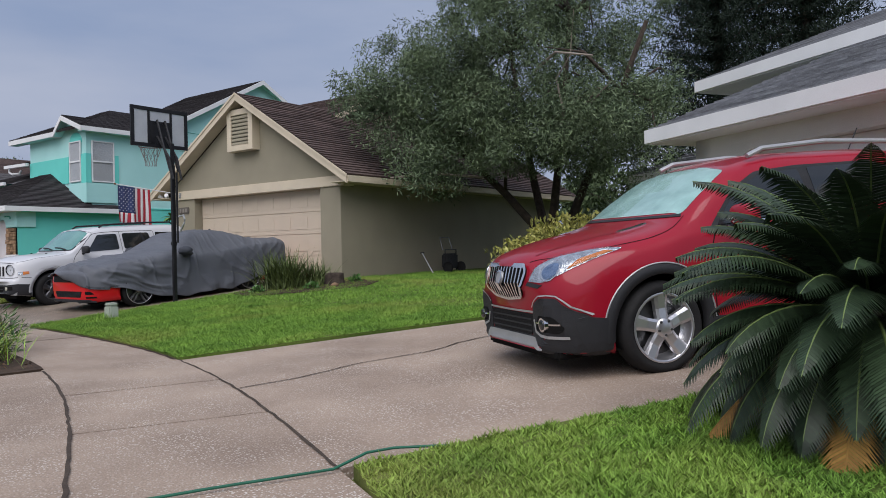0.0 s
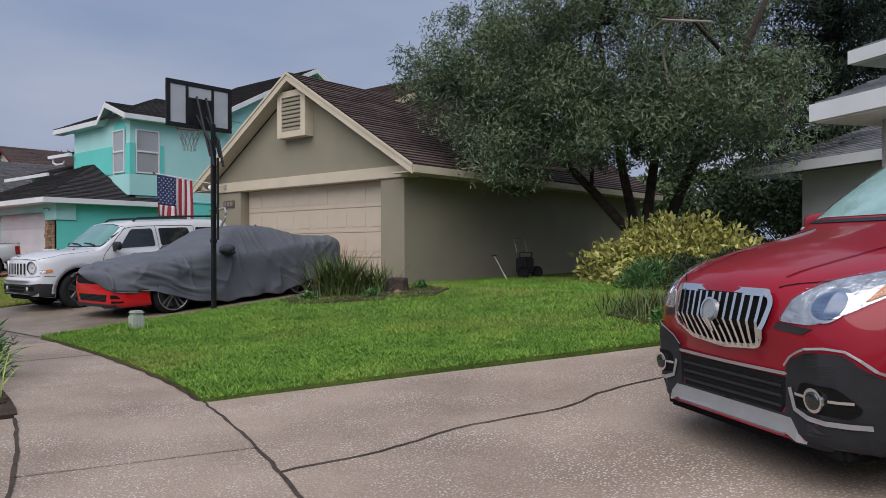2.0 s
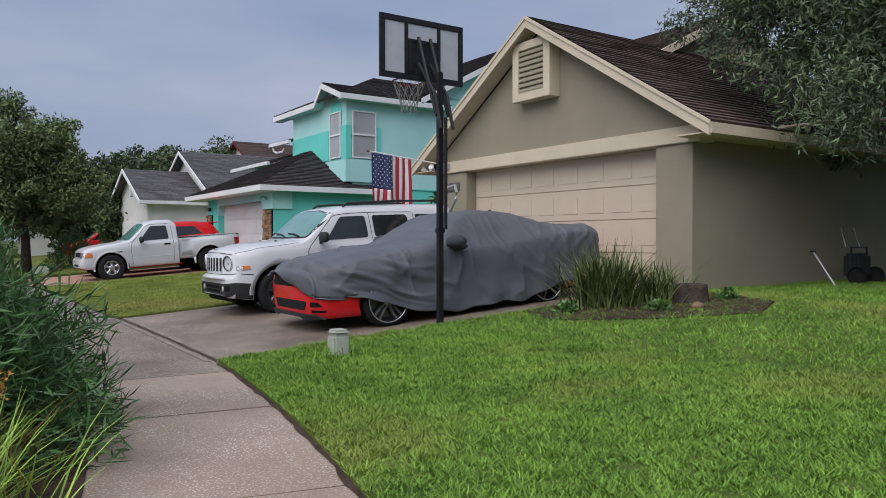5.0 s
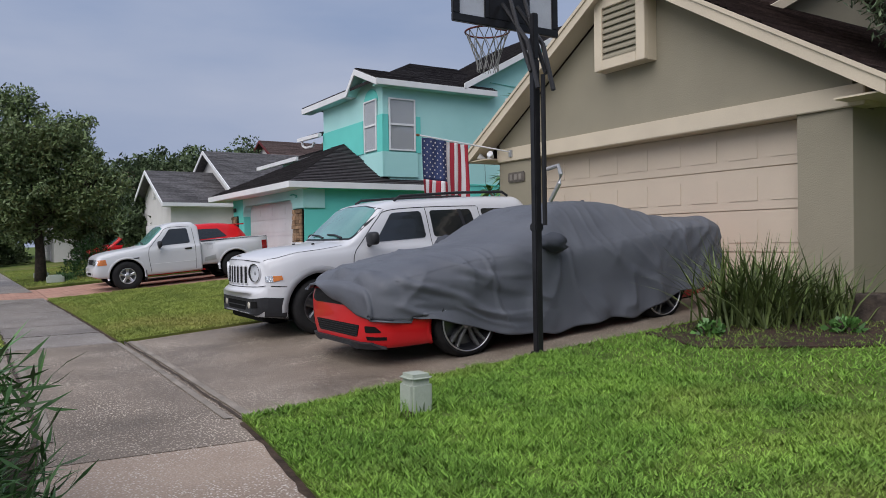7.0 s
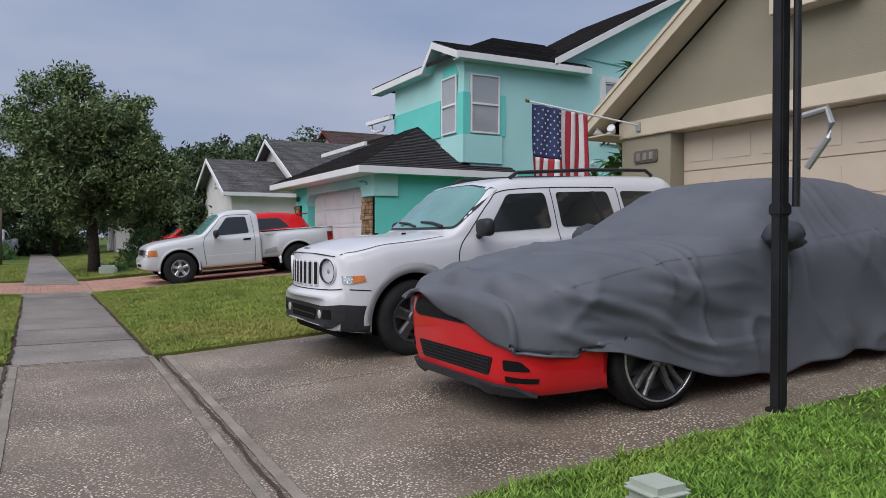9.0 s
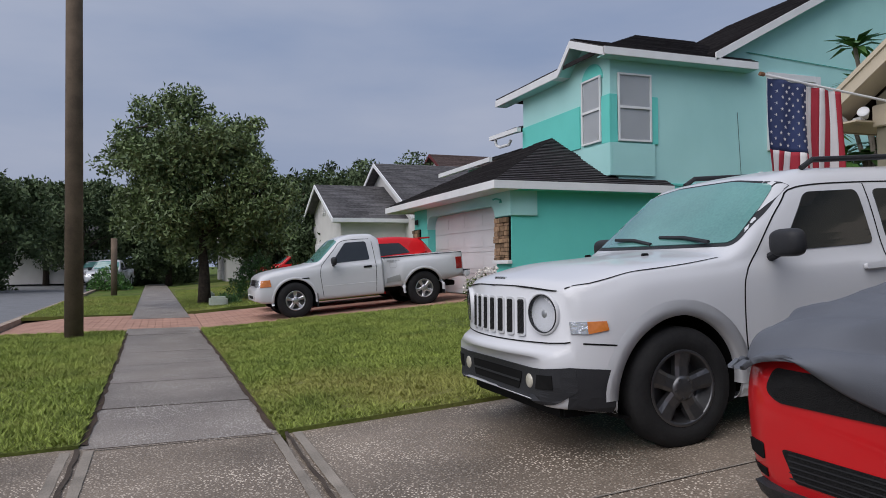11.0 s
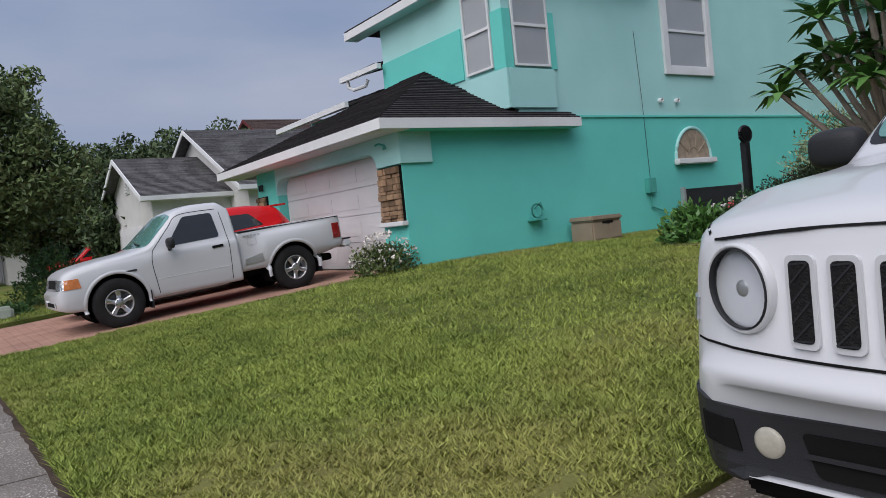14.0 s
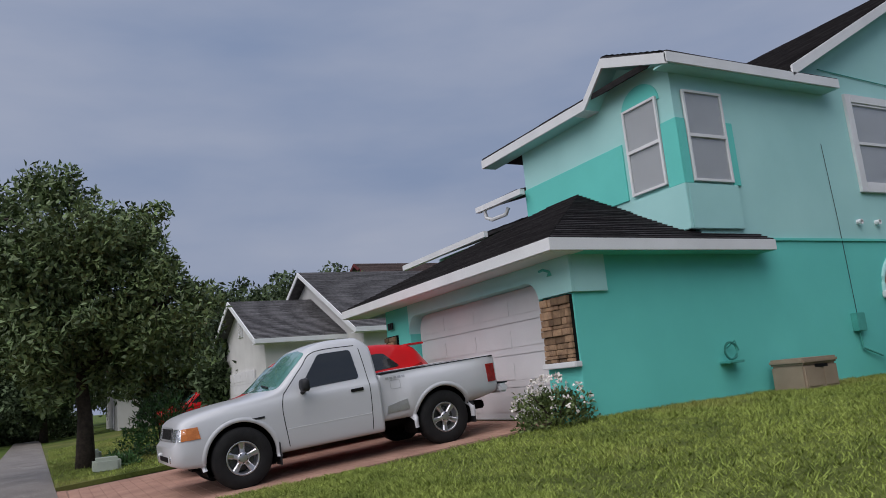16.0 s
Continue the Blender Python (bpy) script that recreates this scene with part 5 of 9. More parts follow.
def red_crossover():
    car = holder("red_crossover", CAR_RED_POSE, "glossy crimson compact crossover with black lower trim, parked", "car")
    st = [
        (0.00, [(0.40, 0.25), (0.52, 0.27), (0.60, 0.38), (0.62, 0.50), (0.60, 0.58), (0.55, 0.64), (0.42, 0.69), (0.22, 0.715), (0, 0.72)]),
        (0.05, [(0.52, 0.22), (0.64, 0.24), (0.71, 0.38), (0.725, 0.52), (0.71, 0.65), (0.65, 0.76), (0.50, 0.84), (0.26, 0.885), (0, 0.895)]),
        (0.14, [(0.62, 0.21), (0.74, 0.23), (0.79, 0.38), (0.80, 0.55), (0.79, 0.70), (0.73, 0.82), (0.56, 0.905), (0.29, 0.95), (0, 0.962)]),
        (0.32, [(0.66, 0.20), (0.80, 0.22), (0.845, 0.40), (0.855, 0.60), (0.845, 0.77), (0.79, 0.89), (0.62, 0.965), (0.31, 1.0), (0, 1.015)]),
        (0.60, [(0.68, 0.20), (0.82, 0.22), (0.872, 0.40), (0.882, 0.64), (0.872, 0.83), (0.82, 0.945), (0.66, 1.02), (0.33, 1.055), (0, 1.07)]),
        (0.90, [(0.68, 0.20), (0.83, 0.22), (0.880, 0.42), (0.892, 0.68), (0.882, 0.87), (0.83, 0.985), (0.68, 1.06), (0.34, 1.10), (0, 1.115)]),
        (1.12, [(0.68, 0.20), (0.83, 0.22), (0.870, 0.42), (0.885, 0.70), (0.880, 0.91), (0.84, 1.025), (0.70, 1.105), (0.36, 1.15), (0, 1.165)]),
        (1.24, [(0.68, 0.20), (0.83, 0.22), (0.865, 0.42), (0.880, 0.70), (0.878, 0.93), (0.84, 1.05), (0.715, 1.16), (0.38, 1.215), (0, 1.23)]),
        (1.49, [(0.68, 0.20), (0.83, 0.22), (0.862, 0.42), (0.878, 0.70), (0.878, 0.96), (0.83, 1.085), (0.695, 1.315), (0.38, 1.375), (0, 1.39)]),
        (1.84, [(0.68, 0.20), (0.83, 0.22), (0.860, 0.42), (0.876, 0.70), (0.878, 0.98), (0.82, 1.11), (0.660, 1.475), (0.36, 1.55), (0, 1.565)]),
        (2.40, [(0.68, 0.20), (0.83, 0.22), (0.860, 0.42), (0.876, 0.72), (0.878, 1.0), (0.815, 1.13), (0.645, 1.545), (0.36, 1.63), (0, 1.645)]),
        (3.20, [(0.68, 0.20), (0.83, 0.22), (0.868, 0.42), (0.882, 0.74), (0.880, 1.04), (0.81, 1.17), (0.635, 1.545), (0.36, 1.63), (0, 1.645)]),
        (3.90, [(0.66, 0.22), (0.81, 0.24), (0.865, 0.46), (0.875, 0.78), (0.865, 1.08), (0.79, 1.2), (0.615, 1.49), (0.35, 1.57), (0, 1.585)]),
        (4.16, [(0.60, 0.28), (0.75, 0.32), (0.82, 0.50), (0.83, 0.78), (0.82, 1.05), (0.74, 1.17), (0.57, 1.38), (0.32, 1.45), (0, 1.46)]),
        (4.28, [(0.50, 0.34), (0.62, 0.38), (0.70, 0.50), (0.72, 0.75), (0.70, 0.95), (0.62, 1.05), (0.48, 1.15), (0.28, 1.2), (0, 1.2)]),
    ]
    W0, W1, R = (0.90, 0.347), (3.455, 0.347), 0.405

    def bowed(x, y, z):
        return x, y + 0.20 * x * x * smooth01(0.85, 0.10, y), z

    bm = shell(st, (W0, W1), R, shape=bowed)
    tree = BVHTree.FromBMesh(bm)
    # cabin openings are glazed pieces laid on the skin
    body = part("body", bm, M_CARRED, car, smooth=True)
    part("underside", box(-0.66, 0.66, 0.12, 4.1, 0.17, 0.30, 0.02), M_DARK, body)
    for w in (W0, W1):
        well(body, w[0], w[1], R, 0.84)
        arch_lip(body, tree, w[0], w[1], R, 0.075, M_TRIM, lift=0.014)
        arch_lip(body, tree, w[0], w[1], R + 0.076, 0.008, M_SATIN, lift=0.008, name="arch_moulding")
    for s in (1, -1):
        wheel(car, s * 0.785, W0[0], W0[1], 0.347, 0.215, 0.262, 5, M_ALLOY, s, "wide", 0.35)
        wheel(car, s * 0.785, W1[0], W1[1], 0.347, 0.215, 0.262, 5, M_ALLOY, s, "wide", 0.9)
    # windscreen with a shade behind it that holds the glass's mint light as colour
    ws = [(-0.70, 1.165), (-0.62, 1.185), (0.62, 1.185), (0.70, 1.165), (0.66, 1.33), (0.60, 1.495), (0.3, 1.545), (-0.3, 1.545), (-0.60, 1.495), (-0.66, 1.33)]
    part("windscreen_shade", applied(tree, round_poly(ws, 0.04), "front", 0.003, 0.0), M_SHADE, body, "sun shade behind the windscreen, painted with the glass's mint light")
    part("windscreen", applied(tree, round_poly(ws, 0.04), "front", 0.010, 0.012), M_GLAZE, body)
    part("cowl", applied(tree, [(-0.72, 1.152), (0.72, 1.152), (0.70, 1.17), (-0.70, 1.17)], "front", 0.006, 0.02), M_TRIM, body)
    part("wiper", tube([(0.55, 1.24, 1.19), (0.1, 1.29, 1.225), (-0.1, 1.31, 1.235)], 0.010, 6), M_TRIM, body)
    # side glass
    def flank(s):
        glass = [(1.46, 1.06), (2.42, 1.13), (2.40, 1.46), (2.02, 1.44), (1.78, 1.34), (1.60, 1.20)]
        rear = [(2.50, 1.135), (3.28, 1.17), (3.34, 1.40), (3.20, 1.475), (2.50, 1.47)]
        part("pillar", applied(tree, round_poly([(1.36, 1.02), (2.46, 1.105), (3.40, 1.15), (3.44, 1.42), (3.2, 1.50), (2.4, 1.495), (1.98, 1.465), (1.72, 1.345)], 0.05), "flank", 0.004, 0.01, s), M_TRIM, body)
        part("front_window", applied(tree, round_poly(glass, 0.03), "flank", 0.009, 0.012, s), M_CARGLASS_DARK if s < 0 else M_PANE, body)
        part("rear_window", applied(tree, round_poly(rear, 0.03), "flank", 0.009, 0.012, s), M_PANE, body)
        part("window_moulding", seam_on(tree, [(1.36, 1.015), (1.8, 1.065), (2.5, 1.11), (3.4, 1.155)], "flank", 0.022, 0.012, s), M_CHROME, body)
        for line in ([(1.42, 1.02), (1.36, 0.80), (1.40, 0.35)], [(2.46, 1.10), (2.50, 0.7), (2.45, 0.32)], [(3.42, 1.15), (3.36, 0.85), (3.10, 0.62)]):
            part("door_gap", seam_on(tree, line, "flank", 0.010, 0.002, s), M_DARK, body)
        part("door_handle", applied(tree, round_poly([(2.18, 0.93), (2.40, 0.94), (2.40, 0.975), (2.18, 0.965)], 0.015), "flank", 0.035, 0.03, s), M_CARRED, body)
        part("sill_trim", applied(tree, [(1.30, 0.205), (3.06, 0.205), (3.03, 0.40), (2.2, 0.36), (1.33, 0.38)], "flank", 0.010, 0.02, s), M_TRIM, body)
        m = mirror_part("door_mirror", car, s, 1.02, 1.60, 1.13, 0.125, 0.10, 0.085, M_CARRED)
        part("indicator", box(s * 1.02 - 0.10, s * 1.02 + 0.115, 1.49, 1.52, 1.10, 1.125, 0.008), M_LENSWHITE, m)
        # headlight: dark housing, reflector, lens, amber corner
        hl = [(s * 0.405, 0.755), (s * 0.56, 0.745), (s * 0.68, 0.80), (s * 0.775, 0.89), (s * 0.815, 0.965), (s * 0.71, 0.97), (s * 0.54, 0.925), (s * 0.45, 0.85)]
        hl = hl if s > 0 else list(reversed(hl))
        lamp = part("headlight", applied(tree, round_poly(hl, 0.03), "front", 0.004, 0.02), M_REFLECT, body, "clear headlight with amber corner")
        part("projector", applied(tree, ring_of(0.055, 0, s * 0.60, 0.825), "front", 0.012, 0.01), M_BLUELENS, lamp)
        part("projector_ring", applied(tree, ring_of(0.068, 0, s * 0.60, 0.825), "front", 0.008, 0.01), M_CHROME, lamp)
        amb = [(s * 0.70, 0.84), (s * 0.745, 0.875), (s * 0.795, 0.945), (s * 0.765, 0.95), (s * 0.71, 0.90)]
        part("amber_corner", applied(tree, amb if s > 0 else list(reversed(amb)), "front", 0.010, 0.01), M_AMBER, lamp)
        part("lens", applied(tree, round_poly(hl, 0.03), "front", 0.018, 0.016), M_LENS, lamp)
        low = [(s * 0.385, 0.725), (s * 0.52, 0.705), (s * 0.56, 0.73), (s * 0.40, 0.752)]
        part("lamp_gap", applied(tree, low if s > 0 else list(reversed(low)), "front", 0.006, 0.01), M_TRIM, body)
        # black corner of the bumper with fog lamp
        cor = [(s * 0.40, 0.30), (s * 0.62, 0.24), (s * 0.80, 0.23), (s * 0.836, 0.40), (s * 0.825, 0.50), (s * 0.755, 0.56), (s * 0.68, 0.635), (s * 0.54, 0.635), (s * 0.44, 0.59), (s * 0.41, 0.54), (s * 0.405, 0.40)]
        part("bumper_corner", applied(tree, round_poly(cor if s > 0 else list(reversed(cor)), 0.03), "front", 0.012, 0.03), M_TRIM, body)
        part("corner_moulding", seam_on(tree, [(s * 0.405, 0.56), (s * 0.45, 0.605), (s * 0.545, 0.648), (s * 0.685, 0.648), (s * 0.765, 0.57), (s * 0.83, 0.505)], "front", 0.010, 0.014), M_SATIN, body)
        part("bumper_side", applied(tree, [(0.16, 0.205), (0.49, 0.205), (0.495, 0.38), (0.44, 0.47), (0.24, 0.50), (0.16, 0.50)], "flank", 0.010, 0.02, s), M_TRIM, body)
        part("bumper_lip", applied(tree, [(0.03, 0.205), (0.70, 0.205), (0.78, 0.25), (0.46, 0.345), (0.03, 0.345)] if s > 0 else [(-0.03, 0.345), (-0.46, 0.345), (-0.78, 0.25), (-0.70, 0.205), (-0.03, 0.205)], "front", 0.008, 0.02), M_TRIM, body)
        fl = [(s * 0.46, 0.395), (s * 0.70, 0.375), (s * 0.735, 0.42), (s * 0.66, 0.50), (s * 0.50, 0.505)]
        part("fog_recess", applied(tree, round_poly(fl if s > 0 else list(reversed(fl)), 0.03), "front", 0.016, 0.01), M_DARK, body)
        part("fog_bezel", seam_on(tree, [(s * 0.44, 0.47), (s * 0.47, 0.38), (s * 0.55, 0.355), (s * 0.74, 0.345)], "front", 0.022, 0.02), M_SATIN, body)
        part("fog_bar", seam_on(tree, [(s * 0.47, 0.447), (s * 0.60, 0.442), (s * 0.71, 0.442)], "front", 0.012, 0.02), M_CHROME, body)
        cyl_on(tree, body, "fog_ring", s * 0.585, 0.44, 0.052, 0.030, M_CHROME)
        cyl_on(tree, body, "fog_lens", s * 0.585, 0.44, 0.038, 0.034, M_PANE, dome=0.006)
        port = [(s * 0.47, 0.80), (s * 0.53, 0.80), (s * 0.53, 1.06), (s * 0.47, 1.06)]
        part("bonnet_port", applied(tree, round_poly(port if s > 0 else list(reversed(port)), 0.02), "top", 0.008, 0.01), M_CHROME, body, "chrome bonnet port")
        part("bonnet_crease", seam_on(tree, [(s * 0.34, 0.16), (s * 0.42, 0.45), (s * 0.50, 0.85)], "top", 0.02, 0.006), M_CARRED, body)
        part("bonnet_gap", seam_on(tree, [(s * 0.36, 0.10), (s * 0.60, 0.28), (s * 0.76, 0.60), (s * 0.79, 1.0), (s * 0.73, 1.25)], "top", 0.006, 0.002), M_DARK, body)
        part("roof_rail", tube([(s * 0.60, 2.0, 1.60), (s * 0.60, 2.15, 1.655), (s * 0.60, 2.8, 1.69), (s * 0.59, 3.6, 1.66), (s * 0.58, 3.75, 1.60)], 0.022, 8), M_SATIN, car)
    both_sides(flank)
    # grille
    g = [(-0.345, 0.868), (0.345, 0.868), (0.365, 0.83), (0.335, 0.715), (0.26, 0.635), (0.0, 0.61), (-0.26, 0.635), (-0.335, 0.715), (-0.365, 0.83)]
    grille = part("grille", applied(tree, round_poly(g, 0.03), "front", 0.005, 0.02), M_DARK, body, "chrome waterfall grille")
    gb = round_poly(g, 0.03)
    part("grille_frame", seam_on(tree, gb + gb[:1], "front", 0.026, 0.022, round_=False), M_CHROME, grille)
    for k in range(-6, 7):
        x = k * 0.051
        zt = 0.862
        zb = 0.618 + 0.5 * max(0, abs(x) - 0.22)
        part("grille_bar", seam_on(tree, [(x * 1.03, zt), (x * 1.0, 0.74), (x * 0.92, zb)], "front", 0.017, 0.028), M_CHROME, grille)
    part("badge", applied(tree, ring_of(0.052, 0, 0, 0.775), "front", 0.040, 0.02), M_SATIN, grille)
    part("badge_rim", seam_on(tree, ring_of(0.052, 0, 0, 0.775) + ring_of(0.052, 0, 0, 0.775)[:1], "front", 0.012, 0.045, round_=False), M_CHROME, grille)
    intake = [(-0.40, 0.505), (0.40, 0.505), (0.405, 0.40), (0.36, 0.335), (-0.36, 0.335), (-0.405, 0.40)]
    part("lower_intake", applied(tree, round_poly(intake, 0.02), "front", 0.006, 0.01), M_MESH, body)
    for k in range(3):
        part("intake_slat", seam_on(tree, [(-0.38, 0.375 + 0.045 * k), (0.38, 0.375 + 0.045 * k)], "front", 0.014, 0.014), M_TRIM, body)
    part("intake_moulding", seam_on(tree, [(-0.42, 0.525), (0, 0.52), (0.42, 0.525)], "front", 0.016, 0.012), M_SATIN, body)
    sk = [(-0.44, 0.335), (0.44, 0.335), (0.52, 0.25), (0.40, 0.26), (-0.40, 0.26), (-0.52, 0.25)]
    part("skid_plate", applied(tree, sk, "front", 0.016, 0.02), M_SATIN, body, "satin silver skid plate")
    part("aerial", tube([(0.0, 3.7, 1.62), (0.0, 3.85, 1.86)], 0.006, 6), M_TRIM, car)
    return car


def cyl_on(tree, parent, name, cx, cz, r, depth, material, back=0.0, n=28, view="front", dome=0.0, y=None, turn=0.0):
    """A round lamp or ring standing out of the front by depth."""
    hit, nrm, _, _ = tree.ray_cast(Vector((cx, -1.5, cz)), Vector((0, 1, 0)))
    y0 = hit.y if y is None else y
    prof = [(r, y0 + 0.03 + back), (r, y0 - depth), (r * 0.8, y0 - depth - dome * 0.6), (r * 0.4, y0 - depth - dome * 0.95), (0.0, y0 - depth - dome)]
    bm = lathe(prof, n, "y")
    bmesh.ops.rotate(bm, cent=(0, y0, 0), matrix=Matrix.Rotation(radians(turn), 3, "Z"), verts=bm.verts[:])
    bmesh.ops.translate(bm, vec=(cx, 0, cz), verts=bm.verts[:])
    return part(name, bm, material, parent, smooth=dome > 0)


def ring_on(parent, name, cx, cz, y, r0, r1, material, n=32, turn=0.0):
    bm = lathe([(r0, y + 0.01), (r0, y - 0.012), ((r0 + r1) / 2, y - 0.02), (r1, y - 0.012), (r1, y + 0.01)], n, "y")
    bmesh.ops.rotate(bm, cent=(0, y, 0), matrix=Matrix.Rotation(radians(turn), 3, "Z"), verts=bm.verts[:])
    bmesh.ops.translate(bm, vec=(cx, 0, cz), verts=bm.verts[:])
    return part(name, bm, material, parent, smooth=True)


def cabin_inside(parent, x, y0, y1, z0, z1):
    """Dark seats seen through the glass."""
    for s in (1, -1):
        bm = box(s * 0.37 - 0.24, s * 0.37 + 0.24, y0 + 0.55, y0 + 0.70, z0, z1 - 0.12, 0.05)
        box(s * 0.37 - 0.12, s * 0.37 + 0.12, y0 + 0.60, y0 + 0.70, z1 - 0.12, z1 + 0.06, 0.04, bm)
        part("seat", bm, M_SEAT, parent)


def white_suv():
    car = holder("white_suv", CAR_SUV_POSE, "white boxy suv with a slotted grille, parked on the driveway", "car")
    lo = [(0.64, 0.24), (0.82, 0.26)]
    st = [
        (0.00, [(0.52, 0.34), (0.60, 0.35), (0.635, 0.43), (0.64, 0.49), (0.635, 0.545), (0.60, 0.58), (0.45, 0.592), (0.22, 0.597), (0, 0.60)]),
        (0.035, [(0.60, 0.30), (0.68, 0.31), (0.72, 0.42), (0.725, 0.50), (0.72, 0.575), (0.68, 0.612), (0.50, 0.624), (0.25, 0.629), (0, 0.63)]),
        (0.085, [(0.64, 0.29), (0.73, 0.30), (0.77, 0.42), (0.775, 0.52), (0.765, 0.60), (0.71, 0.642), (0.55, 0.650), (0.27, 0.654), (0, 0.656)]),
        (0.105, [(0.65, 0.29), (0.74, 0.30), (0.782, 0.43), (0.788, 0.56), (0.770, 0.70), (0.735, 0.87), (0.66, 0.955), (0.34, 0.985), (0, 0.990)]),
        (0.15, [(0.66, 0.28), (0.77, 0.29), (0.808, 0.43), (0.812, 0.58), (0.798, 0.76), (0.765, 0.92), (0.685, 0.995), (0.35, 1.022), (0, 1.029)]),
        (0.30, [(0.67, 0.26), (0.81, 0.27), (0.850, 0.44), (0.856, 0.64), (0.846, 0.83), (0.81, 0.955), (0.73, 1.025), (0.37, 1.06), (0, 1.07)]),
        (0.60, [(0.68, 0.25), (0.83, 0.26), (0.872, 0.45), (0.878, 0.68), (0.866, 0.88), (0.83, 1.005), (0.74, 1.07), (0.38, 1.105), (0, 1.115)]),
        (1.00, [(0.68, 0.24), (0.83, 0.25), (0.872, 0.45), (0.878, 0.70), (0.868, 0.90), (0.835, 1.02), (0.75, 1.085), (0.38, 1.12), (0, 1.13)]),
        (1.28, [(0.68, 0.24), (0.83, 0.25), (0.868, 0.45), (0.876, 0.70), (0.870, 0.92), (0.84, 1.035), (0.765, 1.105), (0.39, 1.145), (0, 1.155)]),
        (1.40, [(0.68, 0.24), (0.83, 0.25), (0.866, 0.45), (0.875, 0.70), (0.870, 0.94), (0.84, 1.06), (0.765, 1.165), (0.40, 1.215), (0, 1.225)]),
        (1.66, [(0.68, 0.24), (0.83, 0.25), (0.866, 0.45), (0.875, 0.70), (0.870, 0.95), (0.83, 1.09), (0.715, 1.37), (0.38, 1.43), (0, 1.44)]),
        (1.93, [(0.68, 0.24), (0.83, 0.25), (0.866, 0.45), (0.875, 0.70), (0.870, 0.96), (0.825, 1.10), (0.685, 1.545), (0.37, 1.615), (0, 1.625)]),
        (2.25, [(0.68, 0.24), (0.83, 0.25), (0.866, 0.45), (0.875, 0.70), (0.870, 0.97), (0.825, 1.10), (0.675, 1.585), (0.37, 1.655), (0, 1.665)]),
        (3.40, [(0.68, 0.24), (0.83, 0.25), (0.868, 0.45), (0.877, 0.72), (0.870, 0.97), (0.825, 1.10), (0.675, 1.585), (0.37, 1.655), (0, 1.665)]),
        (4.18, [(0.66, 0.28), (0.81, 0.30), (0.860, 0.48), (0.868, 0.74), (0.862, 0.98), (0.815, 1.10), (0.665, 1.565), (0.36, 1.635), (0, 1.645)]),
        (4.36, [(0.62, 0.34), (0.76, 0.36), (0.82, 0.50), (0.83, 0.74), (0.82, 0.96), (0.77, 1.10), (0.62, 1.50), (0.34, 1.57), (0, 1.58)]),
        (4.41, [(0.50, 0.40), (0.62, 0.42), (0.70, 0.50), (0.72, 0.74), (0.71, 0.94), (0.66, 1.08), (0.52, 1.4), (0.28, 1.46), (0, 1.46)]),
    ]
    W0, W1, R = (0.88, 0.355), (3.515, 0.355), 0.43

    def bowed(x, y, z):
        return x, y + 0.25 * x * x * smooth01(0.95, 0.10, y), z

    bm = shell(st, (W0, W1), R, shape=bowed)
    tree = BVHTree.FromBMesh(bm)
    # leave true openings where the glass sits
    ws = [(-0.745, 1.175), (0.745, 1.175), (0.715, 1.35), (0.665, 1.535), (0.3, 1.585), (-0.3, 1.585), (-0.665, 1.535), (-0.715, 1.35)]
    body = part("body", bm, M_CARWHITE, car, smooth=True)
    part("underside", box(-0.64, 0.64, 0.2, 4.2, 0.22, 0.36, 0.02), M_DARK, body)
    for w in (W0, W1):
        well(body, w[0], w[1], R, 0.83)
    for s in (1, -1):
        wheel(car, s * 0.77, W0[0], W0[1], 0.355, 0.22, 0.225, 5, M_DALLOY, s, "wide", 0.2)
        wheel(car, s * 0.77, W1[0], W1[1], 0.355, 0.22, 0.225, 5, M_DALLOY, s, "wide", 0.7)
    part("windscreen_surround", applied(tree, round_poly([(-0.775, 1.155), (0.775, 1.155), (0.74, 1.36), (0.695, 1.55), (0.3, 1.60), (-0.3, 1.60), (-0.695, 1.55), (-0.74, 1.36)], 0.05), "front", 0.002, 0.0), M_TRIM, body)
    part("windscreen", applied(tree, round_poly(ws, 0.05), "front", 0.008, 0.01), M_SCREEN, body, "windscreen with the mint light of the house painted on")
    for x0, x1 in ((0.62, 0.05), (0.02, -0.50)):
        part("wiper", tube([(x0, 1.33, 1.19), ((x0 + x1) / 2, 1.37, 1.225), (x1, 1.39, 1.235)], 0.013, 6), M_TRIM, body)

    def flank(s):
        part("front_window", applied(tree, round_poly([(1.72, 1.105), (2.50, 1.115), (2.48, 1.48), (2.02, 1.475)], 0.05), "flank", 0.006, 0.012, s), M_PANE, body)
        part("rear_window", applied(tree, round_poly([(2.63, 1.115), (3.36, 1.12), (3.30, 1.47), (2.62, 1.48)], 0.05), "flank", 0.006, 0.012, s), M_PANE, body)
        part("quarter_window", applied(tree, round_poly([(3.52, 1.16), (4.08, 1.19), (4.02, 1.45), (3.48, 1.47)], 0.05), "flank", 0.006, 0.012, s), M_PANE, body)
        part("window_post", applied(tree, [(3.16, 1.115), (3.21, 1.115), (3.13, 1.475), (3.08, 1.475)], "flank", 0.010, 0.01, s), M_TRIM, body)
        for line in ([(1.50, 1.10), (1.38, 0.95), (1.36, 0.6), (1.40, 0.32)], [(2.56, 1.52), (2.57, 1.0), (2.56, 0.32)], [(3.44, 1.50), (3.44, 1.05), (3.30, 0.82), (3.04, 0.6), (2.95, 0.32)], [(1.50, 1.10), (1.80, 1.40), (1.98, 1.51), (2.6, 1.53), (3.42, 1.51)]):
            part("door_gap", seam_on(tree, line, "flank", 0.010, 0.002, s), M_DARK, body)
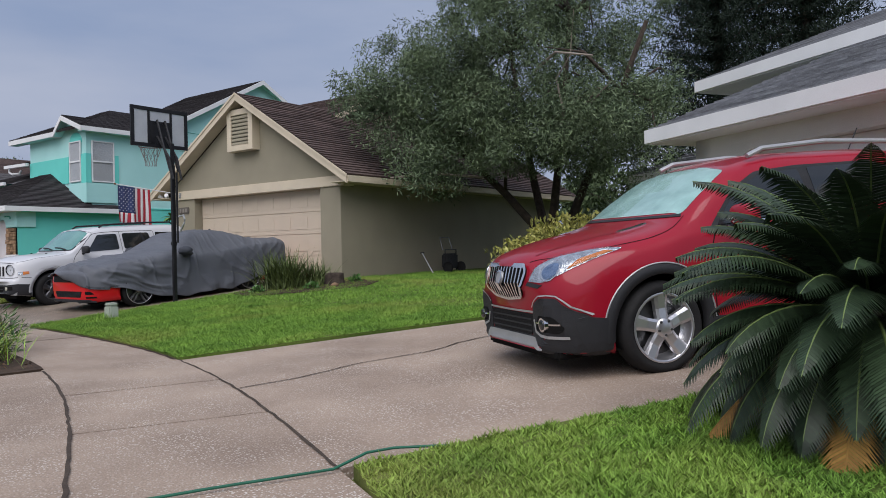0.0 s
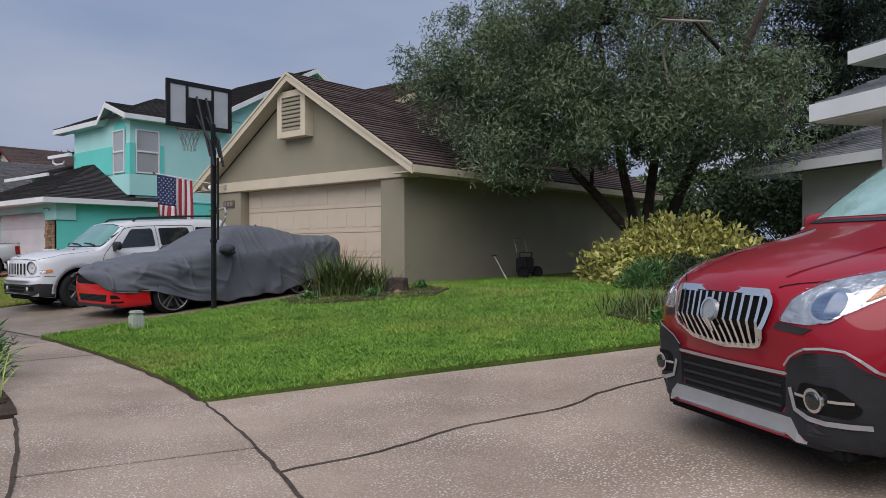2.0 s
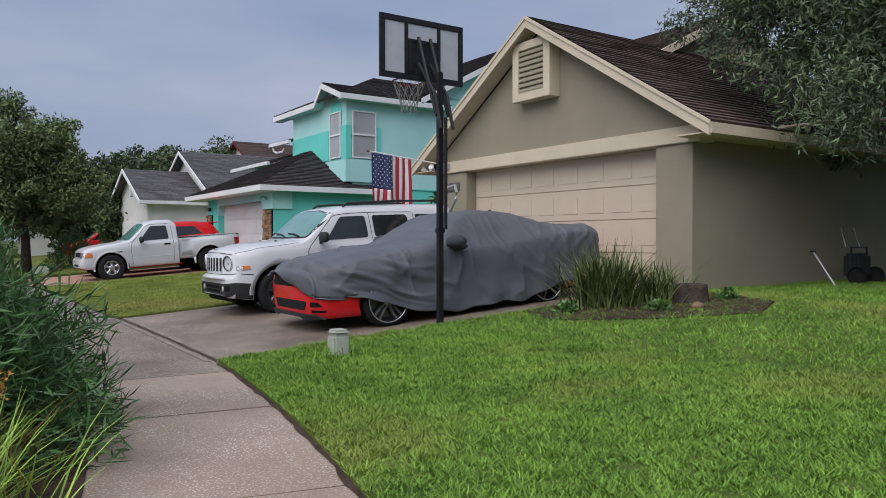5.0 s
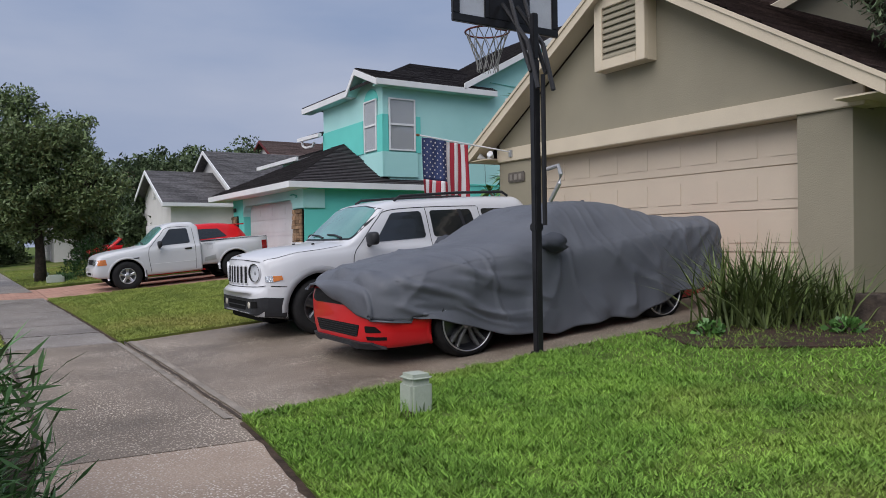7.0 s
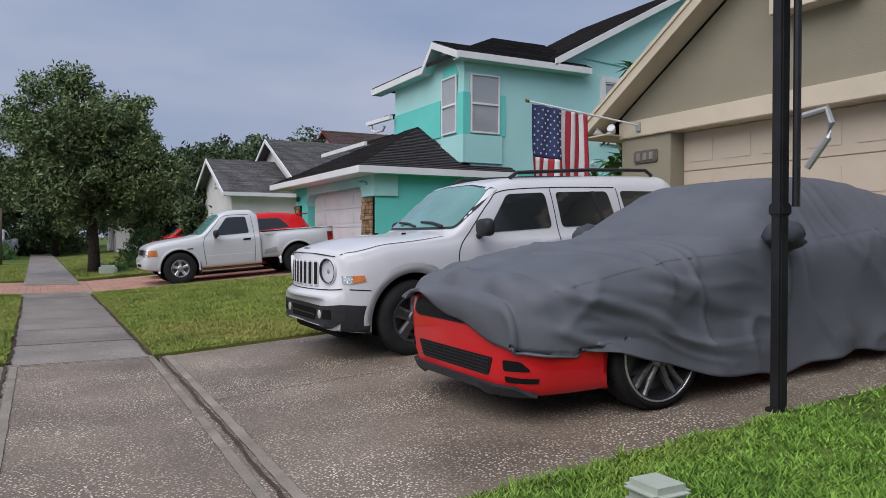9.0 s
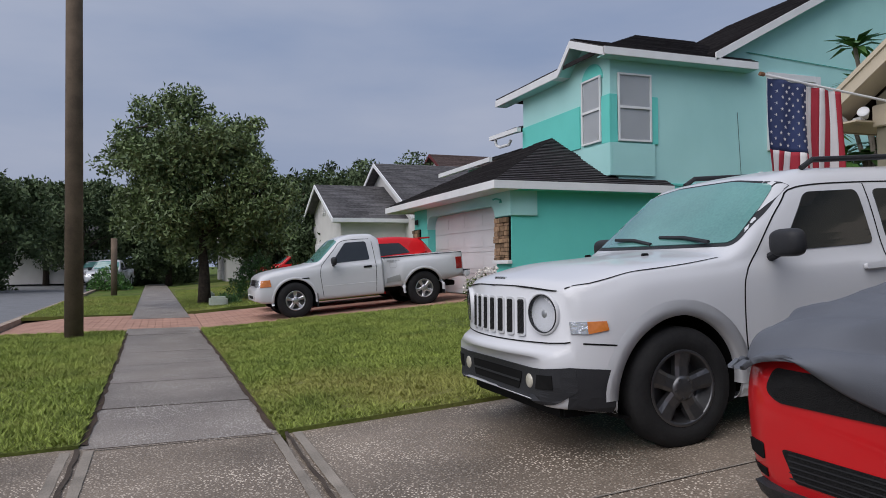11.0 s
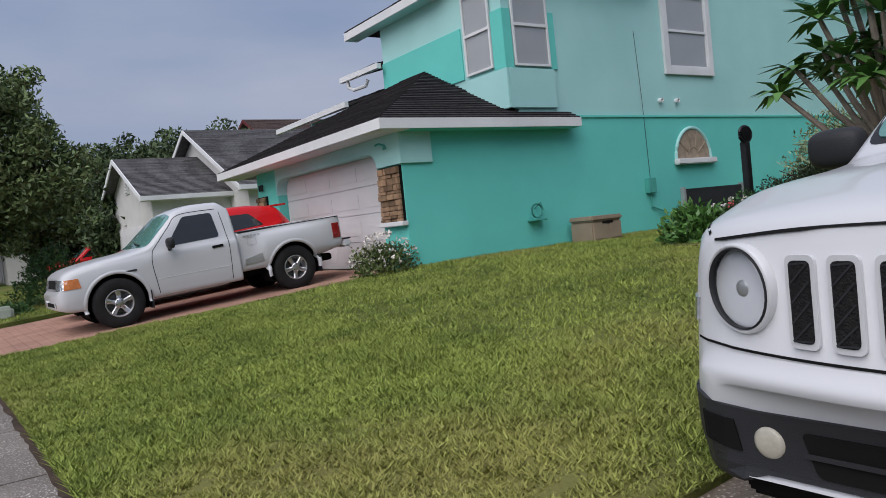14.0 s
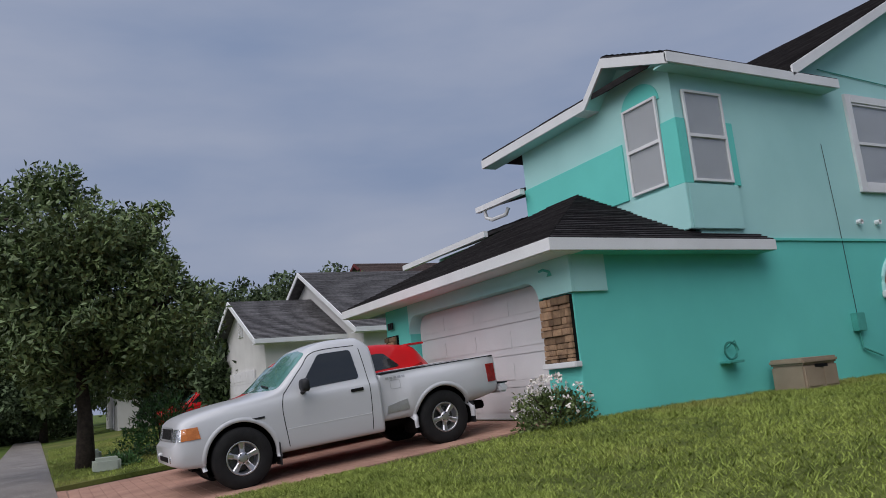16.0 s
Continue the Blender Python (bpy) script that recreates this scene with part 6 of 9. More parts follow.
        for y in (2.34, 3.20):
            part("door_handle", applied(tree, round_poly([(y, 0.95), (y + 0.20, 0.955), (y + 0.20, 0.99), (y, 0.985)], 0.015), "flank", 0.035, 0.03, s), M_CARWHITE, body)
        part("sill_trim", applied(tree, [(1.32, 0.25), (3.07, 0.25), (3.06, 0.37), (1.33, 0.37)], "flank", 0.010, 0.02, s), M_CARWHITE, body)
        arch_lip(body, tree, W0[0], W0[1], R, 0.085, M_CARWHITE, lift=0.016, name="arch_flare", a0=-0.05, a1=math.pi + 0.05)
        arch_lip(body, tree, W1[0], W1[1], R, 0.085, M_CARWHITE, lift=0.016, name="arch_flare", a0=-0.05, a1=math.pi + 0.05)
        mirror_part("door_mirror", car, s, 0.99, 1.62, 1.16, 0.12, 0.085, 0.085, M_TRIM)
        # round headlight in its recess
        lx = s * 0.552
        lamp = cyl_on(tree, body, "headlight", lx, 0.832, 0.112, 0.004, M_REFLECT, dome=-0.08, turn=s * 17)
        lamp["label"] = "round clear headlight"
        lamp_y = tree.ray_cast(Vector((lx, -1.5, 0.832)), Vector((0, 1, 0)))[0].y
        ring_on(lamp, "headlight_rim", lx, 0.832, lamp_y - 0.002, 0.126, 0.112, M_CARWHITE, turn=s * 17)
        ring_on(lamp, "rim_gap", lx, 0.832, lamp_y - 0.004, 0.113, 0.108, M_TRIM, turn=s * 17)
        cyl_on(tree, lamp, "bulb_shield", lx, 0.829, 0.028, -0.006, M_SATIN, dome=0.012, turn=s * 17)
        cyl_on(tree, lamp, "lens", lx, 0.832, 0.108, 0.010, M_LENS, dome=0.018, turn=s * 17)
        # corner lamp: clear and amber
        part("corner_lamp", applied(tree, [(0.235, 0.722), (0.310, 0.718), (0.310, 0.788), (0.235, 0.79)], "flank", 0.010, 0.015, s), M_REFLECT, body)
        part("turn_signal", applied(tree, [(0.310, 0.718), (0.420, 0.735), (0.410, 0.786), (0.310, 0.788)], "flank", 0.010, 0.015, s), M_AMBER, body, "amber turn signal")
        part("bonnet_gap", seam_on(tree, [(s * 0.68, 0.245), (s * 0.755, 0.36), (s * 0.785, 0.55), (s * 0.80, 0.8), (s * 0.79, 1.25)], "top", 0.007, 0.003), M_DARK, body)
        part("bumper_gap", seam_on(tree, [(0.28, 0.665), (0.38, 0.655), (0.46, 0.645)], "flank", 0.010, 0.003, s), M_DARK, body)
        # black lower bumper on the flank
        part("lower_bumper_side", applied(tree, [(0.20, 0.30), (0.44, 0.27), (0.46, 0.44), (0.43, 0.51), (0.20, 0.535)], "flank", 0.009, 0.02, s), M_TRIM, body)
        fog = cyl_on(tree, body, "fog_lamp", s * 0.47, 0.435, 0.044, 0.012, M_FOGLENS, dome=0.010)
        fog["label"] = "round cloudy fog lamp"
        notch = [(s * 0.55, 0.40), (s * 0.68, 0.41), (s * 0.68, 0.49), (s * 0.57, 0.485)]
        part("bumper_notch", applied(tree, notch if s > 0 else list(reversed(notch)), "front", 0.016, 0.005), M_DARK, body)
        part("roof_rail", tube([(s * 0.60, 2.15, 1.645), (s * 0.60, 2.25, 1.70), (s * 0.60, 3.2, 1.715), (s * 0.59, 4.0, 1.70), (s * 0.58, 4.1, 1.64)], 0.02, 8), M_TRIM, car)
        part("washer_jet", box(s * 0.35 - 0.02, s * 0.35 + 0.02, 1.02, 1.06, 1.118, 1.14, 0.006), M_DARK, body)

    both_sides(flank)
    # seven slots
    for k in range(-3, 4):
        x = k * 0.117
        slot = round_poly([(x - 0.030, 0.705), (x + 0.030, 0.705), (x + 0.030, 0.912), (x - 0.030, 0.912)], 0.016)
        rim_ = round_poly([(x - 0.042, 0.690), (x + 0.042, 0.690), (x + 0.042, 0.926), (x - 0.042, 0.926)], 0.022)
        fr = part("grille_surround", applied(tree, rim_, "front", 0.010, 0.012), M_CARWHITE, body)
        part("grille_slot", applied(tree, slot, "front", 0.0125, 0.003), M_MESH, fr)
        for j in range(-1, 5):
            z = 0.702 + 0.05 * j
            part("mesh_wire", seam_on(tree, [(x - 0.028, min(max(z, 0.709), 0.908)), (x + 0.028, min(max(z + 0.06, 0.709), 0.908))], "front", 0.005, 0.015, round_=False), M_TRIM, fr)
    part("bonnet_edge_gap", seam_on(tree, [(-0.645, 0.962), (-0.34, 0.988), (0, 0.993), (0.34, 0.988), (0.645, 0.962)], "front", 0.006, 0.004), M_DARK, body)
    part("grille_gap", seam_on(tree, [(-0.745, 0.675), (-0.6, 0.662), (0, 0.660), (0.6, 0.662), (0.745, 0.675)], "front", 0.008, 0.006), M_DARK, body)
    # letters on the bonnet edge, drawn as plain chrome strokes
    for k in range(4):
        part("emblem_stroke", box(-0.075 + 0.04 * k, -0.045 + 0.04 * k, 0.150, 0.175, 1.026, 1.044, 0.004), M_CHROME, body)
    low = [(-0.775, 0.535), (-0.5, 0.515), (0.5, 0.515), (0.775, 0.535), (0.775, 0.40), (0.68, 0.32), (-0.68, 0.32), (-0.775, 0.40)]
    part("lower_bumper", applied(tree, round_poly(low, 0.03), "front", 0.011, 0.02), M_TRIM, body, "black plastic lower bumper")
    part("lower_intake", applied(tree, round_poly([(-0.38, 0.48), (0.38, 0.48), (0.34, 0.37), (-0.34, 0.37)], 0.02), "front", 0.015, 0.005), M_DARK, body)
    part("intake_rib", seam_on(tree, [(-0.37, 0.425), (0.37, 0.425)], "front", 0.014, 0.025, round_=False), M_TRIM, body)
    return car


def white_pickup():
    car = holder("white_pickup", CAR_TRUCK_POSE, "white single-cab pickup truck parked on red pavers", "truck")
    st = [
        (0.00, [(0.50, 0.42), (0.62, 0.43), (0.68, 0.48), (0.69, 0.54), (0.68, 0.60), (0.64, 0.64), (0.45, 0.65), (0.22, 0.655), (0, 0.655)]),
        (0.05, [(0.60, 0.40), (0.72, 0.41), (0.77, 0.48), (0.78, 0.56), (0.77, 0.64), (0.73, 0.68), (0.5, 0.69), (0.25, 0.695), (0, 0.70)]),
        (0.10, [(0.64, 0.38), (0.77, 0.39), (0.81, 0.48), (0.815, 0.58), (0.80, 0.70), (0.76, 0.82), (0.66, 0.89), (0.33, 0.91), (0, 0.915)]),
        (0.24, [(0.66, 0.36), (0.80, 0.37), (0.835, 0.48), (0.84, 0.62), (0.825, 0.77), (0.79, 0.90), (0.69, 0.965), (0.35, 0.99), (0, 1.0)]),
        (0.60, [(0.68, 0.34), (0.81, 0.35), (0.85, 0.50), (0.855, 0.68), (0.84, 0.84), (0.80, 0.96), (0.71, 1.025), (0.36, 1.05), (0, 1.06)]),
        (1.10, [(0.68, 0.34), (0.81, 0.35), (0.85, 0.50), (0.855, 0.70), (0.845, 0.88), (0.81, 1.0), (0.73, 1.07), (0.37, 1.10), (0, 1.11)]),
        (1.32, [(0.68, 0.34), (0.81, 0.35), (0.845, 0.50), (0.852, 0.72), (0.845, 0.92), (0.81, 1.03), (0.74, 1.115), (0.38, 1.16), (0, 1.17)]),
        (1.62, [(0.68, 0.34), (0.81, 0.35), (0.845, 0.50), (0.852, 0.72), (0.845, 0.95), (0.80, 1.08), (0.69, 1.36), (0.37, 1.42), (0, 1.43)]),
        (1.90, [(0.68, 0.34), (0.81, 0.35), (0.845, 0.50), (0.852, 0.72), (0.845, 0.96), (0.79, 1.10), (0.64, 1.56), (0.35, 1.625), (0, 1.635)]),
        (2.20, [(0.68, 0.34), (0.81, 0.35), (0.845, 0.50), (0.852, 0.72), (0.845, 0.97), (0.79, 1.10), (0.62, 1.61), (0.34, 1.675), (0, 1.685)]),
        (2.55, [(0.68, 0.34), (0.81, 0.35), (0.845, 0.50), (0.852, 0.72), (0.845, 0.97), (0.79, 1.10), (0.62, 1.60), (0.34, 1.665), (0, 1.675)]),
        (2.72, [(0.68, 0.34), (0.81, 0.35), (0.845, 0.50), (0.852, 0.72), (0.845, 0.97), (0.79, 1.09), (0.63, 1.50), (0.34, 1.55), (0, 1.56)]),
    ]
    W0, W1, R = (0.80, 0.375), (3.635, 0.375), 0.44
    bm = shell(st, (W0,), R)
    tree = BVHTree.FromBMesh(bm)
    body = part("cab", bm, M_CARWHITE, car, smooth=True)
    bed = [
        (2.745, [(0.62, 0.46), (0.74, 0.47), (0.78, 0.55), (0.785, 0.75), (0.785, 0.95), (0.785, 1.05), (0.77, 1.09), (0.72, 1.10), (0.70, 1.05)]),
        (2.95, [(0.62, 0.46), (0.74, 0.47), (0.79, 0.56), (0.80, 0.78), (0.795, 0.95), (0.79, 1.05), (0.775, 1.095), (0.72, 1.105), (0.70, 1.05)]),
        (3.20, [(0.62, 0.46), (0.77, 0.47), (0.86, 0.58), (0.885, 0.80), (0.85, 0.97), (0.795, 1.06), (0.78, 1.10), (0.72, 1.11), (0.70, 1.05)]),
        (3.65, [(0.62, 0.46), (0.78, 0.47), (0.88, 0.60), (0.90, 0.82), (0.87, 0.98), (0.80, 1.07), (0.78, 1.11), (0.72, 1.12), (0.70, 1.05)]),
        (4.10, [(0.62, 0.50), (0.77, 0.51), (0.86, 0.62), (0.875, 0.80), (0.845, 0.97), (0.795, 1.07), (0.78, 1.11), (0.72, 1.12), (0.70, 1.05)]),
        (4.50, [(0.62, 0.56), (0.74, 0.57), (0.79, 0.64), (0.80, 0.80), (0.795, 0.96), (0.79, 1.07), (0.78, 1.115), (0.72, 1.125), (0.70, 1.05)]),
        (4.62, [(0.60, 0.58), (0.70, 0.59), (0.755, 0.65), (0.765, 0.80), (0.765, 0.96), (0.76, 1.06), (0.75, 1.105), (0.70, 1.115), (0.68, 1.05)]),
    ]
    bb = shell(bed, (W1,), R)
    btree = BVHTree.FromBMesh(bb)
    bedob = part("cargo_bed", bb, M_CARWHITE, car, "white flared cargo bed", smooth=True)
    part("bed_cap", box(-0.79, 0.79, 2.76, 4.60, 1.098, 1.118, 0.006), M_TRIM, bedob)
    part("frame_rail", box(-0.5, 0.5, 0.3, 4.5, 0.36, 0.48, 0.02), M_DARK, car)
    well(body, W0[0], W0[1], R, 0.80)
    well(bedob, W1[0], W1[1], R, 0.82)
    arch_lip(body, tree, W0[0], W0[1], R, 0.05, M_CARWHITE, lift=0.012, half=0.84, name="arch_lip")
    arch_lip(bedob, btree, W1[0], W1[1], R, 0.05, M_CARWHITE, lift=0.012, half=0.87, name="arch_lip")
    for s in (1, -1):
        wheel(car, s * 0.745, W0[0], W0[1], 0.375, 0.23, 0.205, 5, M_ALLOY, s, "five", 0.3)
        wheel(car, s * 0.755, W1[0], W1[1], 0.375, 0.23, 0.205, 5, M_ALLOY, s, "five", 0.8)
    part("rear_bumper", box(-0.80, 0.80, 4.63, 4.78, 0.55, 0.68, 0.03), M_CARWHITE, car)
    part("bumper_pad", box(-0.78, 0.78, 4.66, 4.80, 0.68, 0.70, 0.01), M_TRIM, car)
    ws = [(-0.70, 1.13), (0.70, 1.13), (0.68, 1.33), (0.62, 1.545), (0.3, 1.59), (-0.3, 1.59), (-0.62, 1.545), (-0.68, 1.33)]
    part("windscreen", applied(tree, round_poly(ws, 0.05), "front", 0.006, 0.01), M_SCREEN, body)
    part("wiper", tube([(0.5, 1.29, 1.17), (0.0, 1.34, 1.20)], 0.012, 6), M_TRIM, body)

    def flank(s):
        part("front_window", applied(tree, round_poly([(1.62, 1.08), (2.46, 1.10), (2.42, 1.50), (1.96, 1.50)], 0.05), "flank", 0.006, 0.012, s), M_PANE, body)
        for line in ([(1.40, 1.05), (1.36, 0.85), (1.40, 0.40)], [(2.55, 1.50), (2.58, 1.0), (2.55, 0.40)], [(1.40, 1.05), (1.70, 1.36), (1.92, 1.54), (2.5, 1.55)]):
            part("door_gap", seam_on(tree, line, "flank", 0.010, 0.002, s), M_DARK, body)
        part("body_crease", seam_on(tree, [(1.40, 0.62), (2.55, 0.62)], "flank", 0.012, 0.004, s, round_=False), M_WHITE, body)
        part("door_handle", applied(tree, round_poly([(2.30, 0.93), (2.48, 0.935), (2.48, 0.975), (2.30, 0.97)], 0.01), "flank", 0.014, 0.01, s), M_DARK, body)
        part("badge", applied(tree, [(0.92, 0.80), (1.12, 0.805), (1.12, 0.83), (0.92, 0.825)], "flank", 0.008, 0.01, s), M_TRIM, body)
        mirror_part("door_mirror", car, s, 0.98, 1.66, 1.13, 0.11, 0.08, 0.085, M_TRIM)
        hl = [(s * 0.44, 0.70), (s * 0.80, 0.70), (s * 0.80, 0.81), (s * 0.74, 0.85), (s * 0.44, 0.85)]
        lamp = part("headlight", applied(tree, hl if s > 0 else list(reversed(hl)), "front", 0.006, 0.02), M_REFLECT, body)
        part("turn_signal", applied(tree, [(0.105, 0.70), (0.33, 0.70), (0.31, 0.84), (0.13, 0.84)], "flank", 0.010, 0.015, s), M_AMBER, body, "amber corner lamp")
        part("tail_lamp", applied(btree, [(4.44, 0.74), (4.59, 0.74), (4.59, 1.0), (4.44, 1.0)], "flank", 0.012, 0.02, s), M_REDLENS, bedob, "red tail lamp")
        part("fuel_door", seam_on(btree, round_poly([(2.90, 0.88), (3.04, 0.88), (3.04, 1.0), (2.90, 1.0)], 0.02) + round_poly([(2.90, 0.88), (3.04, 0.88), (3.04, 1.0), (2.90, 1.0)], 0.02)[:1], "flank", 0.006, 0.004, s, round_=False), M_SATIN, bedob)
        part("bed_step", applied(btree, [(2.80, 0.56), (3.12, 0.58), (3.10, 0.72), (2.82, 0.66)], "flank", 0.010, 0.01, s), M_SATIN, bedob)
        part("mudflap", box(s * 0.62, s * 0.86, 1.26, 1.275, 0.20, 0.48), M_TRIM, car)
        part("mudflap", box(s * 0.62, s * 0.88, 4.09, 4.105, 0.22, 0.52), M_TRIM, car)
        # plain strokes for the side decal
        for k in range(5):
            part("decal_stroke", applied(btree, [(2.84 + 0.06 * k, 1.015), (2.885 + 0.06 * k, 1.015), (2.885 + 0.06 * k, 1.045), (2.84 + 0.06 * k, 1.045)], "flank", 0.004, 0.0, s), M_SATIN, bedob)

    both_sides(flank)
    g = [(-0.42, 0.715), (0.42, 0.715), (0.42, 0.86), (-0.42, 0.86)]
    gr = part("grille", applied(tree, round_poly(g, 0.03), "front", 0.006, 0.02), M_MESH, body)
    gp = round_poly(g, 0.03)
    part("grille_frame", seam_on(tree, gp + gp[:1], "front", 0.02, 0.012, round_=False), M_SATIN, gr)
    part("lower_intake", applied(tree, [(-0.35, 0.46), (0.35, 0.46), (0.35, 0.52), (-0.35, 0.52)], "front", 0.006, 0.01), M_DARK, body)
    for s in (1, -1):
        cyl_on(tree, body, "fog_lamp", s * 0.55, 0.50, 0.045, 0.006, M_REFLECT)
    return car


def covered_coupe():
    """A red coupe under a loose grey cover: nose, one front wheel and the chin show."""
    car = holder("covered_coupe", CAR_COUPE_POSE, "bright red coupe under a wrinkled grey car cover", "car")
    st = [
        (0.00, [(0.30, 0.20), (0.45, 0.21), (0.56, 0.32), (0.58, 0.45), (0.57, 0.56), (0.52, 0.62), (0.40, 0.65), (0.2, 0.665), (0, 0.67)]),
        (0.06, [(0.50, 0.19), (0.64, 0.20), (0.71, 0.32), (0.725, 0.46), (0.72, 0.60), (0.66, 0.70), (0.50, 0.755), (0.25, 0.775), (0, 0.78)]),
        (0.20, [(0.62, 0.18), (0.76, 0.19), (0.82, 0.32), (0.83, 0.48), (0.82, 0.64), (0.76, 0.76), (0.58, 0.815), (0.29, 0.84), (0, 0.845)]),
        (0.50, [(0.66, 0.18), (0.83, 0.19), (0.88, 0.34), (0.89, 0.54), (0.88, 0.70), (0.82, 0.82), (0.65, 0.88), (0.33, 0.905), (0, 0.91)]),
        (0.95, [(0.68, 0.18), (0.86, 0.19), (0.91, 0.36), (0.92, 0.58), (0.91, 0.75), (0.85, 0.87), (0.69, 0.93), (0.35, 0.96), (0, 0.965)]),
        (1.50, [(0.68, 0.18), (0.86, 0.19), (0.91, 0.36), (0.92, 0.60), (0.91, 0.79), (0.86, 0.91), (0.72, 0.975), (0.37, 1.01), (0, 1.02)]),
        (1.75, [(0.68, 0.18), (0.86, 0.19), (0.91, 0.36), (0.92, 0.60), (0.91, 0.82), (0.86, 0.95), (0.74, 1.04), (0.39, 1.085), (0, 1.09)]),
        (2.45, [(0.68, 0.18), (0.86, 0.19), (0.91, 0.36), (0.92, 0.62), (0.91, 0.86), (0.83, 1.0), (0.60, 1.33), (0.34, 1.385), (0, 1.395)]),
        (3.00, [(0.68, 0.18), (0.86, 0.19), (0.91, 0.36), (0.925, 0.64), (0.915, 0.89), (0.83, 1.02), (0.58, 1.34), (0.34, 1.395), (0, 1.40)]),
        (3.70, [(0.68, 0.18), (0.86, 0.20), (0.92, 0.38), (0.935, 0.66), (0.925, 0.93), (0.86, 1.04), (0.64, 1.20), (0.36, 1.25), (0, 1.255)]),
        (4.25, [(0.66, 0.20), (0.84, 0.22), (0.90, 0.40), (0.91, 0.68), (0.90, 0.95), (0.85, 1.04), (0.68, 1.10), (0.36, 1.12), (0, 1.125)]),
        (4.68, [(0.60, 0.24), (0.76, 0.26), (0.83, 0.42), (0.85, 0.68), (0.85, 0.93), (0.81, 1.02), (0.66, 1.09), (0.36, 1.115), (0, 1.12)]),
        (4.78, [(0.45, 0.30), (0.60, 0.32), (0.70, 0.44), (0.73, 0.68), (0.73, 0.90), (0.70, 0.98), (0.56, 1.04), (0.3, 1.06), (0, 1.06)]),
    ]
    W0, W1, R = (0.95, 0.345), (3.67, 0.345), 0.40
    bm = shell(st, (W0, W1), R)
    tree = BVHTree.FromBMesh(bm)
    body = part("body", bm, M_RACERED, car, smooth=True)
    part("underside", box(-0.66, 0.66, 0.2, 4.5, 0.15, 0.26, 0.02), M_DARK, body)
    for w in (W0, W1):
        well(body, w[0], w[1], R, 0.88)
    for s in (1, -1):
        wheel(car, s * 0.815, W0[0], W0[1], 0.345, 0.235, 0.288, 5, M_COUPERIM, s, "twin", 0.25, lip=M_BLACK)
        wheel(car, s * 0.815, W1[0], W1[1], 0.345, 0.235, 0.288, 5, M_COUPERIM, s, "twin", 0.5, lip=M_BLACK)
    g = [(-0.54, 0.70), (0.48, 0.70), (0.53, 0.62), (0.46, 0.575), (-0.50, 0.575), (-0.57, 0.62)]
    part("upper_grille", applied(tree, round_poly(g, 0.03), "front", 0.006, 0.01), M_MESH, body)
    part("lower_grille", applied(tree, round_poly([(-0.50, 0.40), (0.50, 0.40), (0.44, 0.285), (-0.44, 0.285)], 0.02), "front", 0.006, 0.01), M_MESH, body)
    for k in range(5):
        part("grille_slat", seam_on(tree, [(-0.46, 0.30 + 0.022 * k), (0.46, 0.30 + 0.022 * k)], "front", 0.006, 0.012, round_=False), M_TRIM, body)
    part("chin_splitter", applied(tree, [(-0.66, 0.245), (0.66, 0.245), (0.74, 0.20), (-0.74, 0.20)], "front", 0.035, 0.04), M_TRIM, body, "black chin splitter")

    def flank(s):
        v = [(s * 0.60, 0.40), (s * 0.72, 0.395), (s * 0.76, 0.34), (s * 0.60, 0.335)]
        part("side_vent", applied(tree, round_poly(v if s > 0 else list(reversed(v)), 0.015), "front", 0.006, 0.01), M_DARK, body)
        v2 = [(s * 0.60, 0.30), (s * 0.78, 0.295), (s * 0.77, 0.265), (s * 0.60, 0.265)]
        part("side_vent", applied(tree, v2 if s > 0 else list(reversed(v2)), "front", 0.006, 0.01), M_DARK, body)
        part("marker_lamp", applied(tree, round_poly([(0.27, 0.455), (0.50, 0.45), (0.50, 0.50), (0.29, 0.50)], 0.01), "flank", 0.008, 0.012, s), M_AMBERRED, body, "orange side marker")
        arch_lip(body, tree, W0[0], W0[1], R, 0.02, M_RACERED, lift=0.006, name="arch_lip")

    both_sides(flank)
    # the cover: hangs off the car, its hem low along the flanks and high over the nose
    def hem(y, s):
        ys_, zs_ = (0.0, 0.45, 0.95, 1.4, 1.8, 3.0, 3.7, 4.8), (0.49, 0.42, 0.30, 0.15, 0.11, 0.12, 0.24, 0.40)
        z = hermite(ys_, zs_, y) + smooth01(1.0, 2.0, y) * (0.02 * math.sin(5.3 * y) + 0.015 * math.sin(11.3 * y + 1))
        return z if s > 0 else z + 0.20 * smooth01(0.9, 0.0, y)

    k_ = 9
    ys0 = [s_[0] for s_ in st]
    ny, nr = 260, 116
    grid = []
    for i in range(ny + 1):
        y = 0.015 + (4.86 - 0.015) * i / ny
        row = []
        yc = min(max(y, 0.05), 4.74)
        cx = [hermite(ys0, [q[1][i2][0] for q in st], yc) for i2 in range(k_)]
        cz = [hermite(ys0, [q[1][i2][1] for q in st], yc) for i2 in range(k_)]
        for j in range(nr + 1):
            a = -1 + 2 * j / nr
            s = 1 if a >= 0 else -1
            u = 8 * (1 - abs(a))
            hz = hem(y, s)
            # upper two thirds follow the car from the shoulder up, the lower part hangs
            um = 2.6
            if u >= um:
                x, z = spline(cx, u), spline(cz, u)
                # cloth bridges hollows: bonnet to roof
            else:
                xs_, zs_ = spline(cx, um), spline(cz, um)
                f = u / um
                z = hz + (zs_ - hz) * f
                x = xs_ + 0.03 * (1 - f) + 0.02 * math.sin(9 * y + 2.5 * math.sin(2 * y)) * (1 - f)
            z = max(z, hz)
            row.append([s * max(x, 0.0), y, z])
        grid.append(row)
